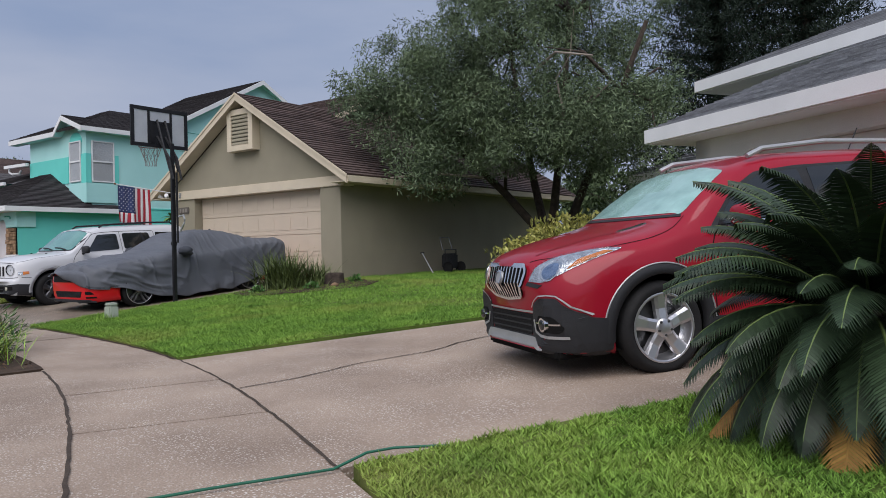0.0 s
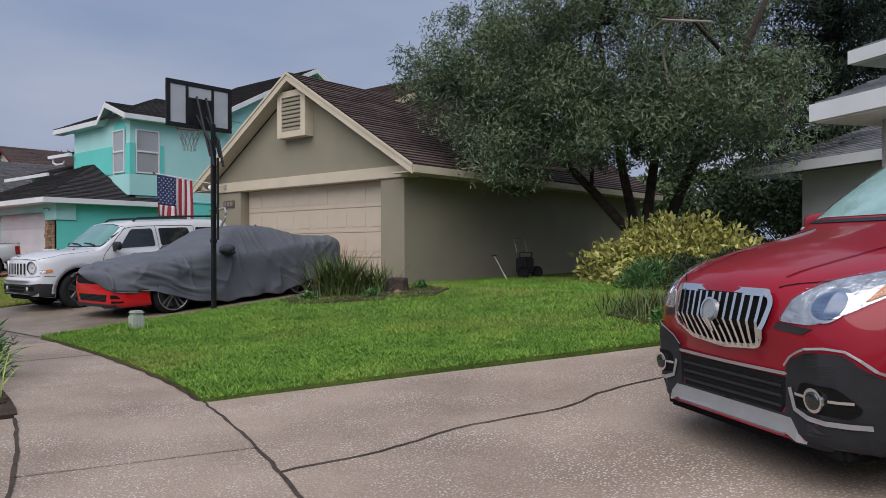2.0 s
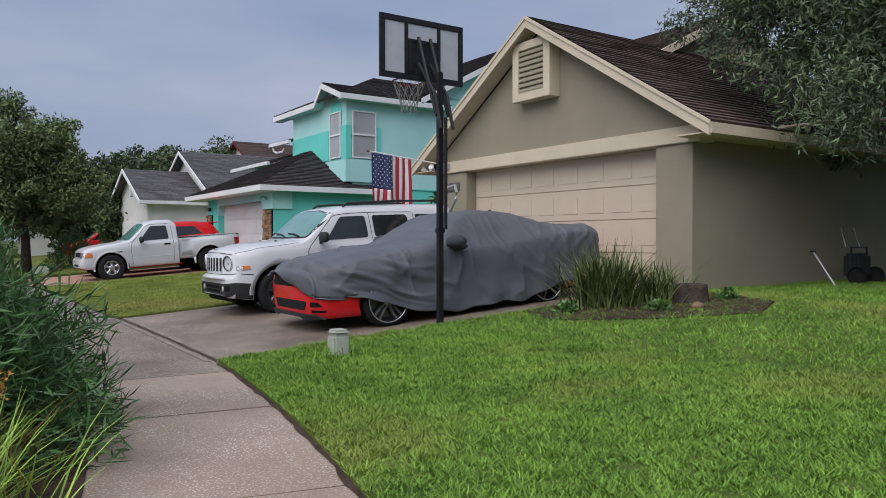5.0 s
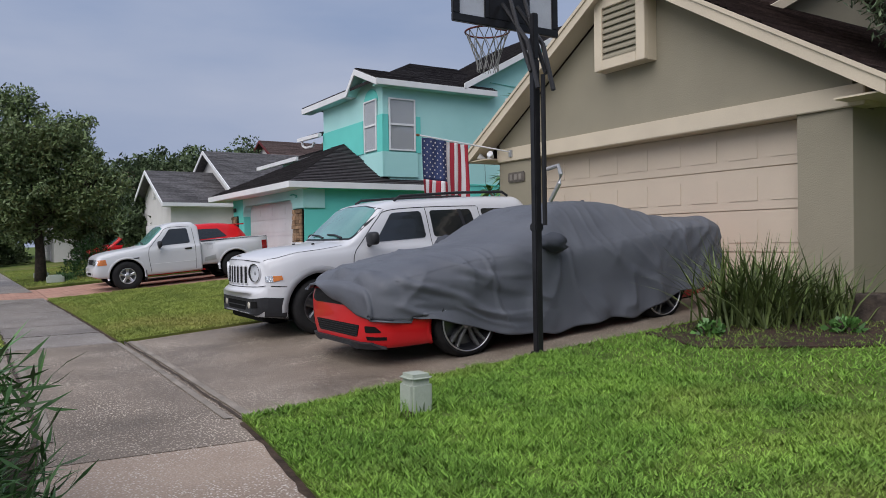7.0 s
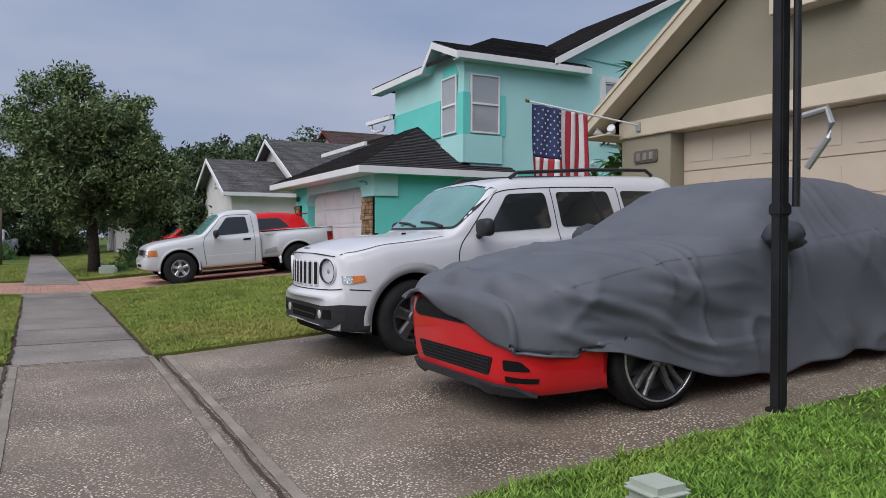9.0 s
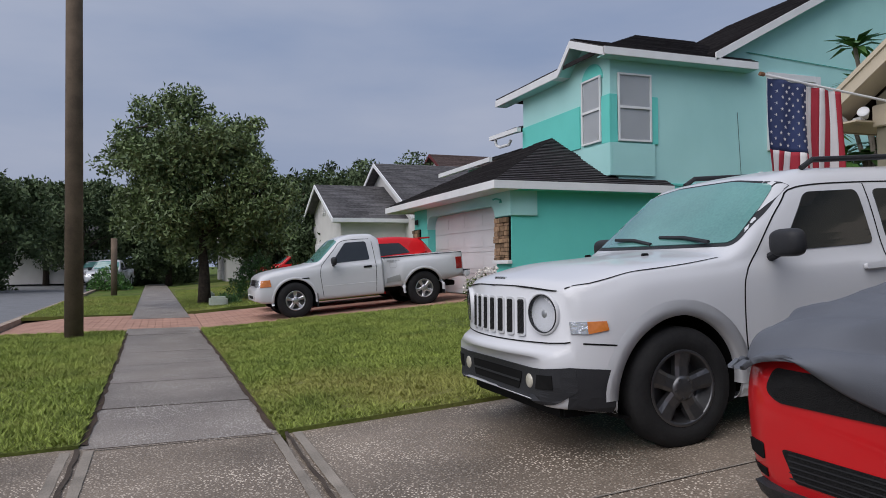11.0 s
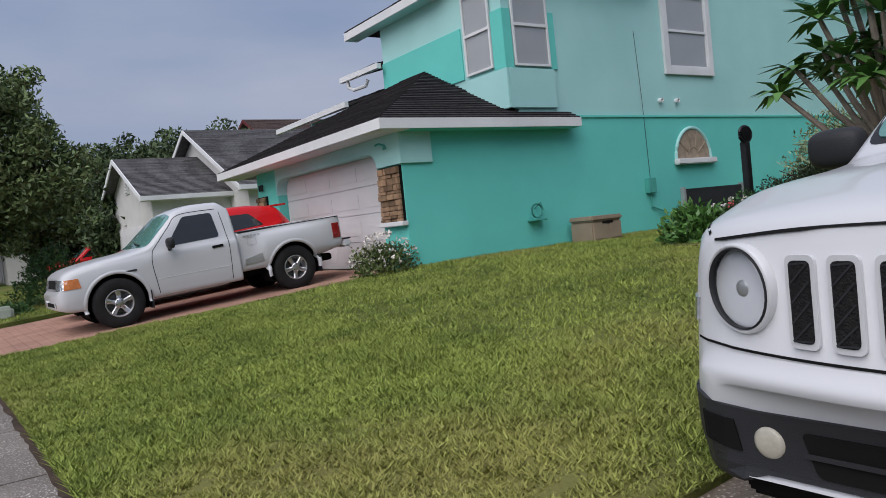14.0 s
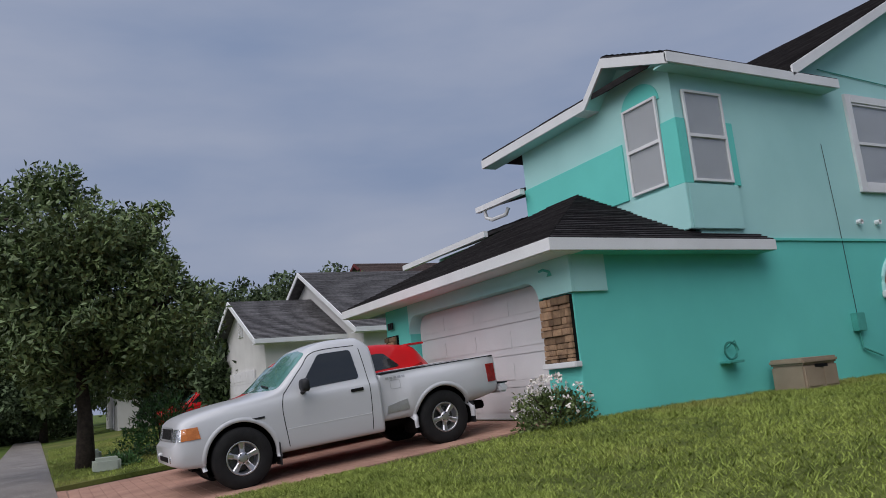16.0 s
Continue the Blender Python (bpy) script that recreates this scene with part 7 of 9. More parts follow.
    # the front flap hangs down the nose, its hem running aslant
    first = grid[0]
    flap = []
    for q in range(12, 0, -1):
        line = []
        for x, y, z in first:
            low = min(z, 0.61 - 0.20 * x + 0.14 * max(0.0, -x) + 0.015 * math.sin(9 * x))
            hold = smooth01(0.66, 0.50, abs(x))
            line.append([x, y - (0.012 + 0.02 * math.sin(math.pi * q / 12)) * hold, z - (z - low) * q / 12])
        flap.append(line)
    grid = flap + grid
    ny += 12
    verts, faces = [], []
    for i in range(ny + 1):
        for j in range(nr + 1):
            x, y, z = grid[i][j]
            i0, i1, j0, j1 = max(i - 1, 0), min(i + 1, ny), max(j - 1, 0), min(j + 1, nr)
            du = Vector(grid[i1][j]) - Vector(grid[i0][j])
            dv = Vector(grid[i][j1]) - Vector(grid[i][j0])
            n = du.cross(dv)
            n = n.normalized() if n.length > 1e-6 else Vector((0, 0, 1))
            if n.dot(Vector((x, 0, z - 0.6))) < 0:
                n = -n
            if i < 12:
                n = Vector((0.5 * x, -1.0, 0.15)).normalized()
            edge = smooth01(0.95, 0.1, z)
            front = smooth01(1.5, 0.0, y)
            q = Vector((x, y, z))
            sd = 1 if x >= 0 else -1
            diag = y * 0.8 + z * 1.5
            amp = 0.005 + 0.006 * edge + 0.014 * front
            w1 = noise.noise(Vector((diag * 2.2 + sd * 5, (y - z) * 0.9, 0.3)))
            w3 = noise.noise(q * 1.7)
            d = 0.030 + amp * 1.2 * w1 + 0.012 * w3
            warp = 0.20 * noise.noise(q * 1.4 + Vector((7, 0, 0)))
            # broad sagging folds from the nose back to the sill
            zone = smooth01(2.0, 1.1, y) * smooth01(0.95, 0.75, z) * smooth01(0.12, 0.5, y)
            sag = math.sin(((z + 0.38 * y + 0.8 * warp) * 21.0) + sd)
            d += 0.055 * zone * (max(0.0, sag) ** 2.2 - 0.25)  * (0.6 + 0.8 * noise.noise(q * 1.1 + Vector((0, 3, 0))))
            # soft upright hang behind the wheel, tight pulls towards the boot's corner
            hang = smooth01(1.5, 2.2, y) * smooth01(0.85, 0.35, z)
            d += 0.032 * hang * noise.noise(Vector((y * 3.2, z * 0.7, sd * 2.0)))
            fan = smooth01(3.3, 4.5, y)
            c1 = noise.noise(Vector(((z * 0.9 - (y - 4.6) * 0.75 + 0.6 * warp) * 3.4, (y + z) * 0.5, sd * 3.0)))
            d += 0.022 * fan * max(0.0, 1 - abs(c1) * 4.5) ** 1.5
            c2 = noise.noise(Vector(((z * 0.5 - y * 0.75 + warp) * 2.3, (y + z) * 0.6, sd * 6.0 + 1.0)))
            d += 0.015 * max(0.0, 1 - abs(c2) * 5.0) ** 1.5 * smooth01(-0.1, 0.3, noise.noise(q * 1.3 + Vector((0, 5, 0))))
            c3 = noise.noise(Vector(((y * 1.1 + z * 0.55 + 1.1 * warp) * 3.0, (z - y) * 0.7, sd * 4.0 + 9.0)))
            d += (0.010 + 0.014 * smooth01(1.15, 0.6, z)) * max(0.0, 1 - abs(c3) * 4.5) ** 2 * smooth01(0.6, 1.2, y)
            c4 = noise.noise(Vector(((z * 1.3 + y * 0.30 + 0.8 * warp) * 4.2, (y - z) * 0.8, sd * 4.0 + 14.0)))
            d += 0.022 * max(0.0, 1 - abs(c4) * 4.0) ** 2 * smooth01(2.3, 1.2, y) * smooth01(0.15, 0.4, y)
            # bunched roll along the nose
            d += 0.060 * smooth01(0.75, 0.05, y) * max(0.0, noise.noise(Vector((x * 2.0 + y * 4, y * 6 - x * 2, 4.0)))) * smooth01(0.60, 0.8, z)
            d += 0.035 * math.exp(-((y - 0.16) / 0.09) ** 2) * smooth01(0.65, 0.78, z)
            if i < 16:
                d = 0.030 + 0.012 * noise.noise(Vector((x * 5.0, z * 3.0, 2.0))) + (d - 0.030) * max(0.0, (i - 12) / 4)
            d = 0.030 + (d - 0.030) * (0.35 + 0.65 * smooth01(0.0, 0.16, z - hem(max(y, 0.0), sd)))
            # mirrors push the cloth out
            for ms in (1, -1):
                m = Vector((ms * 0.98, 1.98, 1.0))
                d += 0.11 * math.exp(-((q - m).length / 0.13) ** 2)
            verts.append(q + n * d)
    for i in range(ny):
        for j in range(nr):
            a = i * (nr + 1) + j
            faces.append((a, a + 1, a + nr + 2, a + nr + 1))
    # close front and back
    cover = raw("car_cover", verts, faces, M_COVER, car, "loose wrinkled dark grey car cover", smooth=True)
    solid = cover.modifiers.new("cloth", "SOLIDIFY")
    solid.thickness, solid.offset = 0.012, -1
    # seams and the mirror pocket
    ctree = BVHTree.FromPolygons([tuple(v) for v in verts], faces)
    part("cover_seam", seam_on(ctree, [(0.25, 0.80), (1.0, 0.91), (1.7, 0.93), (2.6, 0.98), (3.6, 1.02), (4.6, 1.02)], "flank", 0.008, 0.002, 1), M_COVER, cover)
    for s in (1, -1):
        bm = bmesh.new()
        bmesh.ops.create_icosphere(bm, subdivisions=3, radius=1.0)
        for v in bm.verts:
            nz = noise.noise(v.co * 2.3 + Vector((s * 3, 0, 0)))
            v.co = Vector((v.co.x * 0.115, v.co.y * 0.15, v.co.z * 0.105)) * (1 + 0.22 * nz) + Vector((s * 1.02, 1.98, 1.02))
            if v.co.z < 0.97:
                v.co.y += 0.05
        part("mirror_pocket", bm, M_COVERSEAM, cover, "darker cloth pocket over the mirror", smooth=True)
    bm = tube([(0.0, 3.35, 1.36), (0.0, 3.36, 1.44)], 0.03, 8, radii=[0.045, 0.02])
    part("aerial_pocket", bm, M_COVERSEAM, cover)
    return car


def red_hatch():
    car = holder("red_hatchback", CAR_HATCH_POSE, "red hatchback parked beyond the pickup", "car")
    st = [
        (0.00, [(0.45, 0.25), (0.58, 0.26), (0.66, 0.38), (0.67, 0.50), (0.66, 0.60), (0.60, 0.66), (0.45, 0.70), (0.22, 0.71), (0, 0.715)]),
        (0.15, [(0.62, 0.22), (0.75, 0.23), (0.81, 0.38), (0.82, 0.55), (0.81, 0.70), (0.74, 0.80), (0.56, 0.86), (0.28, 0.885), (0, 0.89)]),
        (0.80, [(0.66, 0.20), (0.82, 0.21), (0.87, 0.40), (0.88, 0.64), (0.87, 0.82), (0.81, 0.93), (0.66, 0.99), (0.33, 1.02), (0, 1.03)]),
        (1.25, [(0.66, 0.20), (0.82, 0.21), (0.87, 0.40), (0.88, 0.66), (0.87, 0.88), (0.82, 1.0), (0.72, 1.08), (0.37, 1.12), (0, 1.13)]),
        (2.00, [(0.66, 0.20), (0.82, 0.21), (0.87, 0.40), (0.88, 0.68), (0.87, 0.95), (0.80, 1.09), (0.64, 1.53), (0.35, 1.59), (0, 1.60)]),
        (3.30, [(0.66, 0.20), (0.82, 0.21), (0.87, 0.42), (0.88, 0.70), (0.87, 1.0), (0.79, 1.13), (0.61, 1.55), (0.34, 1.61), (0, 1.62)]),
        (4.10, [(0.62, 0.24), (0.78, 0.26), (0.85, 0.46), (0.86, 0.74), (0.85, 1.03), (0.76, 1.15), (0.57, 1.46), (0.32, 1.52), (0, 1.53)]),
        (4.40, [(0.45, 0.34), (0.60, 0.36), (0.70, 0.50), (0.72, 0.74), (0.71, 0.98), (0.62, 1.08), (0.46, 1.2), (0.26, 1.24), (0, 1.25)]),
    ]
    W0, W1, R = (0.88, 0.34), (3.50, 0.34), 0.39
    bm = shell(st, (W0, W1), R, 0.06, sub=4)
    tree = BVHTree.FromBMesh(bm)
    body = part("body", bm, M_RACERED, car, smooth=True)
    for w in (W0, W1):
        well(body, w[0], w[1], R, 0.83)
        for s in (1, -1):
            wheel(car, s * 0.78, w[0], w[1], 0.34, 0.21, 0.215, 5, M_ALLOY, s, "five", 0.3)
    for s in (1, -1):
        part("front_window", applied(tree, round_poly([(1.55, 1.06), (2.50, 1.12), (2.48, 1.45), (2.0, 1.44)], 0.05), "flank", 0.006, 0.012, s), M_PANE, body)
        part("rear_window", applied(tree, round_poly([(2.60, 1.12), (3.75, 1.17), (3.50, 1.43), (2.60, 1.46)], 0.05), "flank", 0.006, 0.012, s), M_PANE, body)
        part("tail_lamp", applied(tree, [(3.95, 0.95), (4.28, 0.98), (4.2, 1.18), (3.95, 1.12)], "flank", 0.008, 0.012, s), M_REDLENS, body)
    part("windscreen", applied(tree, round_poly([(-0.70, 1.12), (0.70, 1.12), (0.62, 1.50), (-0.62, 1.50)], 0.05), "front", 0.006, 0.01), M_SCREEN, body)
    part("spoiler", box(-0.55, 0.55, 4.05, 4.38, 1.50, 1.54, 0.012), M_RACERED, body)
    part("lower_bumper", applied(tree, [(-0.66, 0.27), (0.66, 0.27), (0.66, 0.45), (-0.66, 0.45)], "front", 0.012, 0.02), M_TRIM, body)
    return car

red_crossover()
white_suv()
covered_coupe()
white_pickup()
red_hatch()

# ---- plants ----
M_LEAF_FINE = mat("fine_grey_green_leaves", (0.140, 0.190, 0.098), (0.060, 0.092, 0.050), 1.2, 0.55, 0, spec=0.3, vary=0.45)
M_LEAF_OAK = mat("dark_green_leaves", (0.165, 0.225, 0.088), (0.070, 0.108, 0.040), 1.0, 0.5, 0, spec=0.35, vary=0.45)
M_LEAF_FAR = mat("far_dark_leaves", (0.10, 0.14, 0.065), (0.052, 0.078, 0.038), 0.6, 0.7, 0, spec=0.2, vary=0.45)
M_LEAF_PINE = mat("dark_needles", (0.020, 0.034, 0.022), (0.011, 0.019, 0.013), 1.5, 0.7, 0, spec=0.2, vary=0.35)
M_LEAF_CROTON = mat("yellow_green_variegated_leaves", (0.54, 0.49, 0.15), (0.24, 0.28, 0.07), 7.0, 0.45, 0, spec=0.4, vary=0.45)
M_LEAF_SHRUB = mat("deep_green_narrow_leaves", (0.085, 0.185, 0.055), (0.036, 0.092, 0.028), 2.0, 0.45, 0, spec=0.4, vary=0.45)
M_LEAF_SAGO = mat("glossy_sago_leaves", (0.036, 0.062, 0.030), (0.014, 0.027, 0.013), 3.0, 0.42, 0, spec=0.35, vary=0.4)
M_LEAF_DRY = mat("dry_sago_leaves", (0.42, 0.24, 0.06), (0.26, 0.14, 0.04), 5.0, 0.7, 0, vary=0.3)
M_LEAF_LIME = mat("lime_grass_leaves", (0.30, 0.44, 0.075), (0.17, 0.29, 0.045), 3.0, 0.5, 0, vary=0.4)
M_LEAF_LILY = mat("strap_leaves", (0.13, 0.17, 0.055), (0.065, 0.095, 0.03), 3.0, 0.5, 0, vary=0.5)
M_LEAF_PALE = mat("pale_variegated_leaves", (0.30, 0.36, 0.22), (0.16, 0.22, 0.11), 4.0, 0.5, 0, vary=0.35)
M_LEAF_PLUM = mat("broad_bright_leaves", (0.10, 0.22, 0.05), (0.05, 0.13, 0.03), 3.0, 0.4, 0, spec=0.4, vary=0.35)
M_LEAF_HEDGE = mat("dark_hedge_leaves", (0.050, 0.078, 0.036), (0.024, 0.040, 0.018), 2.0, 0.5, 0, spec=0.3, vary=0.4)
M_LEAF_DRY2 = mat("brown_fallen_leaves", (0.17, 0.105, 0.06), (0.07, 0.045, 0.03), 5.0, 0.8, 0, vary=0.4)
M_FLOWER = mat("white_petals", (0.78, 0.76, 0.70), (0.70, 0.62, 0.60), 12, 0.6, 0, vary=0.15)
M_PINK = mat("pink_petals", (0.62, 0.10, 0.12), (0.45, 0.06, 0.08), 12, 0.6, 0, vary=0.2)
RNG = np.random.default_rng(7)


def leaf_mesh(name, pos, length, width, material, parent=None, up=0.25, fold=0.15, direction=None, kind="", spread=1.0):
    """Many small four-cornered leaves, each folded a little, at the points given."""
    n = len(pos)
    d = RNG.normal(size=(n, 3)) * spread
    if direction is not None:
        d += direction
    d[:, 2] += up
    d /= np.linalg.norm(d, axis=1)[:, None] + 1e-9
    s = np.cross(d, RNG.normal(size=(n, 3)))
    s /= np.linalg.norm(s, axis=1)[:, None] + 1e-9
    k = np.cross(s, d)
    ln = (length * RNG.uniform(0.6, 1.3, n))[:, None]
    wd = (width * RNG.uniform(0.6, 1.3, n))[:, None]
    v = np.empty((n, 4, 3))
    v[:, 0] = pos
    v[:, 1] = pos + d * ln * 0.5 + s * wd * 0.5 + k * wd * fold
    v[:, 2] = pos + d * ln - k * ln * 0.12
    v[:, 3] = pos + d * ln * 0.5 - s * wd * 0.5 + k * wd * fold
    return quads(name, v.reshape(-1, 3), n, material, parent)


def quads(name, v, n, material, parent=None, corners=4):
    me = bpy.data.meshes.new(name)
    me.vertices.add(len(v))
    me.vertices.foreach_set("co", np.ascontiguousarray(v, dtype=np.float32).ravel())
    me.loops.add(n * corners)
    me.loops.foreach_set("vertex_index", np.arange(n * corners, dtype=np.int32))
    me.polygons.add(n)
    me.polygons.foreach_set("loop_start", np.arange(0, n * corners, corners, dtype=np.int32))
    me.update(calc_edges=True)
    me.validate()
    me.materials.append(material)
    ob = new(name, me)
    if parent is not None:
        ob.parent = parent
    return ob


def clump_points(centres, radii, per, flat=0.8):
    """Points gathered in clumps, denser towards each clump's skin."""
    out = []
    for c, r in zip(centres, radii):
        q = RNG.normal(size=(per, 3))
        q /= np.linalg.norm(q, axis=1)[:, None]
        q *= (r * RNG.uniform(0.25, 1.0, per) ** 0.5)[:, None]
        q[:, 2] *= flat
        out.append(np.asarray(c) + q)
    return np.concatenate(out)


def crown_centres(centre, radius, count, hollow=0.45, seed=1, lumps=1.1, amp=0.42):
    """Clump centres through a crown with an uneven outline."""
    rng = random.Random(seed)
    out = []
    while len(out) < count:
        q = Vector((rng.uniform(-1, 1), rng.uniform(-1, 1), rng.uniform(-1, 1)))
        if not hollow < q.length < 1.0:
            continue
        limit = 0.98 - 0.55 * amp + amp * noise.noise(q.normalized() * 1.9 * lumps + Vector((seed * 3.7, 0, 0)))
        if q.length > limit:
            continue
        out.append((centre[0] + q.x * radius[0], centre[1] + q.y * radius[1], centre[2] + q.z * radius[2]))
    return out


def limbs(trunk_pts, trunk_r, targets, parent, sides=7, seed=3, thick=0.05, sag=0.25):
    """Tapered trunk and limbs that reach for the targets."""
    rng = random.Random(seed)
    n = len(trunk_pts)
    part("trunk", tube(trunk_pts, 0, 10, radii=[trunk_r * (1 - 0.5 * i / (n - 1)) * (1.25 if i == 0 else 1) for i in range(n)]), M_BARK, parent, smooth=True)
    for t in targets:
        t = Vector(t)
        a = Vector(trunk_pts[rng.randrange(max(1, n - 2), n)])
        mid = a.lerp(t, 0.5) + Vector((rng.uniform(-0.3, 0.3), rng.uniform(-0.3, 0.3), sag + rng.uniform(-0.2, 0.3)))
        pts = [a.lerp(mid, 0.0), a.lerp(mid, 0.6), mid, mid.lerp(t, 0.55) + Vector((rng.uniform(-0.15, 0.15), rng.uniform(-0.15, 0.15), 0)), t]
        part("limb", tube(pts, 0, sides, None, [thick, thick * 0.8, thick * 0.6, thick * 0.38, thick * 0.12]), M_BARK, parent, smooth=True)


def tree(name, base, trunk, r, centre, radius, clumps, per, leaf, material, label, clump_r=0.6, seed=1, up=0.1, limb_n=26, thick=0.06, category="tree", hollow=0.4, lumps=1.1, amp=0.42):
    h = holder(name, Matrix.Identity(4), label, category)
    cs = crown_centres(centre, radius, clumps, hollow, seed, lumps, amp)
    rng = random.Random(seed)
    pos = clump_points(cs, [clump_r * rng.uniform(0.6, 1.25) for _ in cs], per)
    leaf_mesh("crown", pos, leaf[0], leaf[1], material, h, up=up)
    limbs(trunk, r, rng.sample(cs, min(limb_n, len(cs))), h, seed=seed, thick=thick)
    return h


def bush(name, centre, radius, count, leaf, material, label, seed=1, up=0.5, shell_=0.55, category="shrub", stems=8, lumps=1.0, base=0.0):
    """A dense shrub: leaves on an uneven dome over a few stems."""
    h = holder(name, pose(*centre), label, category)
    q = RNG.normal(size=(count, 3))
    q /= np.linalg.norm(q, axis=1)[:, None]
    q[:, 2] = np.abs(q[:, 2]) * 1.0 - 0.05
    lim = np.array([0.86 + 0.30 * noise.noise(Vector(v) * 2.6 * lumps + Vector((seed * 5.1, 0, 0))) + 0.10 * noise.noise(Vector(v) * 9 + Vector((0, seed, 0))) for v in q])
    rr = lim * RNG.uniform(shell_, 1.0, count) ** 0.6
    pos = q * rr[:, None] * np.array(radius) + np.array((0, 0, base))
    leaf_mesh("leaves", pos, leaf[0], leaf[1], material, h, up=up, direction=q * 0.9)
    bm = bmesh.new()
    rng = random.Random(seed)
    for _ in range(stems):
        a = rng.uniform(0, 6.28)
        d = rng.uniform(0.3, 0.75)
        tube([(0.05 * math.cos(a), 0.05 * math.sin(a), -0.05), (0.4 * d * radius[0] * math.cos(a), 0.4 * d * radius[1] * math.sin(a), base + 0.4 * radius[2]), (d * radius[0] * math.cos(a), d * radius[1] * math.sin(a), base + 0.7 * radius[2])], 0, 5, bm, [0.022, 0.016, 0.006])
    part("stems", bm, M_BARK, h)
    return h


def strap_clump(name, base, count, length, width, material, label, lean=0.5, spread=0.15, category="ornamental grass", droop=0.5):
    """Long arching blades from one foot."""
    h = holder(name, pose(*base), label, category)
    v, m = [], 0
    for _ in range(count):
        a = RNG.uniform(0, 2 * math.pi)
        o = np.array((RNG.normal() * spread, RNG.normal() * spread, 0.0))
        ln = length * RNG.uniform(0.55, 1.15)
        t = RNG.uniform(0.1, 1.0) * lean
        out = np.array((math.cos(a), math.sin(a), 0.0))
        side = np.array((-math.sin(a), math.cos(a), 0.0))
        pts = []
        for s in (0, 0.35, 0.7, 1.0):
            pts.append(o + out * ln * (t * s + droop * t * s * s) + np.array((0, 0, ln * (s - droop * t * s * s * 0.9))))
        w = width * RNG.uniform(0.7, 1.2)
        ws = (w, w, w * 0.7, w * 0.08)
        for i in range(3):
            v += [pts[i] - side * ws[i] / 2, pts[i] + side * ws[i] / 2, pts[i + 1] + side * ws[i + 1] / 2, pts[i + 1] - side * ws[i + 1] / 2]
            m += 1
    quads("foliage", np.array(v), m, material, h)["kind"] = "stuff"
    part("root_crown", lathe([(0.0, -0.05), (spread * 0.9, -0.05), (spread * 0.8, 0.02), (spread * 0.3, 0.06), (0.0, 0.07)], 12, "z"), M_EARTH, h, smooth=True)
    return h


# fine-leaved garden tree beside the taupe house
def garden_tree():
    h = holder("garden_tree", Matrix.Identity(4), "spreading fine-leaved garden tree with leaning dark trunks", "tree")
    cs = crown_centres((-10.5, 20.5, 6.2), (4.7, 4.0, 4.2), 310, 0.25, 5, 1.8, 0.6)
    cs += crown_centres((-12.2, 18.0, 5.0), (2.5, 1.9, 1.8), 74, 0.2, 8, 1.6, 0.6)
    cs += crown_centres((-9.8, 18.6, 4.0), (2.6, 1.6, 1.2), 56, 0.2, 13, 1.8, 0.6)
    cs += crown_centres((-11.5, 17.5, 3.3), (1.4, 1.2, 0.8), 18, 0.2, 11, 1.4)
    cs += crown_centres((-7.6, 19.2, 3.9), (2.2, 2.0, 1.5), 62, 0.2, 12, 1.7, 0.6)
    rng = random.Random(2)
    pos = clump_points(cs, [rng.uniform(0.26, 0.74) for _ in cs], 330, 1.0)
    leaf_mesh("crown", pos, 0.125, 0.027, M_LEAF_FINE, h, up=-0.5)
    bases = [(-10.0, 20.6), (-9.7, 20.7), (-10.2, 20.8)]
    ends = [[(-10.0, 20.6, 0.4), (-10.15, 20.5, 1.6), (-10.9, 20.1, 2.6), (-12.0, 19.4, 3.9), (-12.8, 18.8, 5.0)],
            [(-9.9, 20.7, 0.4), (-9.85, 20.7, 1.8), (-9.6, 20.6, 3.2), (-9.3, 20.4, 5.0), (-9.0, 20.3, 7.0)],
            [(-9.7, 20.8, 0.4), (-9.4, 20.8, 1.8), (-8.6, 20.5, 3.2), (-7.6, 20.0, 4.8), (-6.8, 19.6, 6.2)],
            [(-10.1, 20.8, 0.4), (-10.2, 20.9, 1.7), (-10.6, 21.0, 3.2), (-11.0, 21.1, 5.0), (-11.2, 21.0, 6.6)]]
    for e in ends:
        part("trunk", tube(e, 0, 9, radii=[0.15, 0.12, 0.10, 0.075, 0.05]), M_BARK, h, smooth=True)
    for c in rng.sample(cs, 60):
        c = Vector(c)
        e = min((Vector(p) for q in ends for p in q[2:]), key=lambda p: (p - c).length)
        mid = e.lerp(c, 0.5) + Vector((rng.uniform(-0.3, 0.3), rng.uniform(-0.3, 0.3), 0.3))
        part("limb", tube([e, e.lerp(mid, 0.6), mid, mid.lerp(c, 0.6), c], 0, 6, None, [0.05, 0.04, 0.03, 0.02, 0.006]), M_BARK, h, smooth=True)
    for e in ([(-8.6, 19.0, 3.4), (-8.3, 18.4, 4.2), (-8.35, 18.2, 4.9), (-7.9, 18.0, 5.3), (-7.7, 17.8, 6.2)], [(-10.6, 18.6, 2.9), (-11.4, 17.6, 3.0), (-12.2, 17.0, 2.9)], [(-9.0, 18.4, 5.2), (-8.2, 17.9, 5.4), (-7.2, 17.6, 5.1)]):
        part("bare_branch", tube(e, 0, 6, None, [0.035, 0.03, 0.022, 0.016, 0.008][:len(e)]), M_PALEBARK, h, "pale dead branch")
    return h


M_PALEBARK = mat("pale_dead_wood", (0.30, 0.26, 0.22), (0.20, 0.17, 0.14), 8, 0.9, 0.5)
garden_tree()

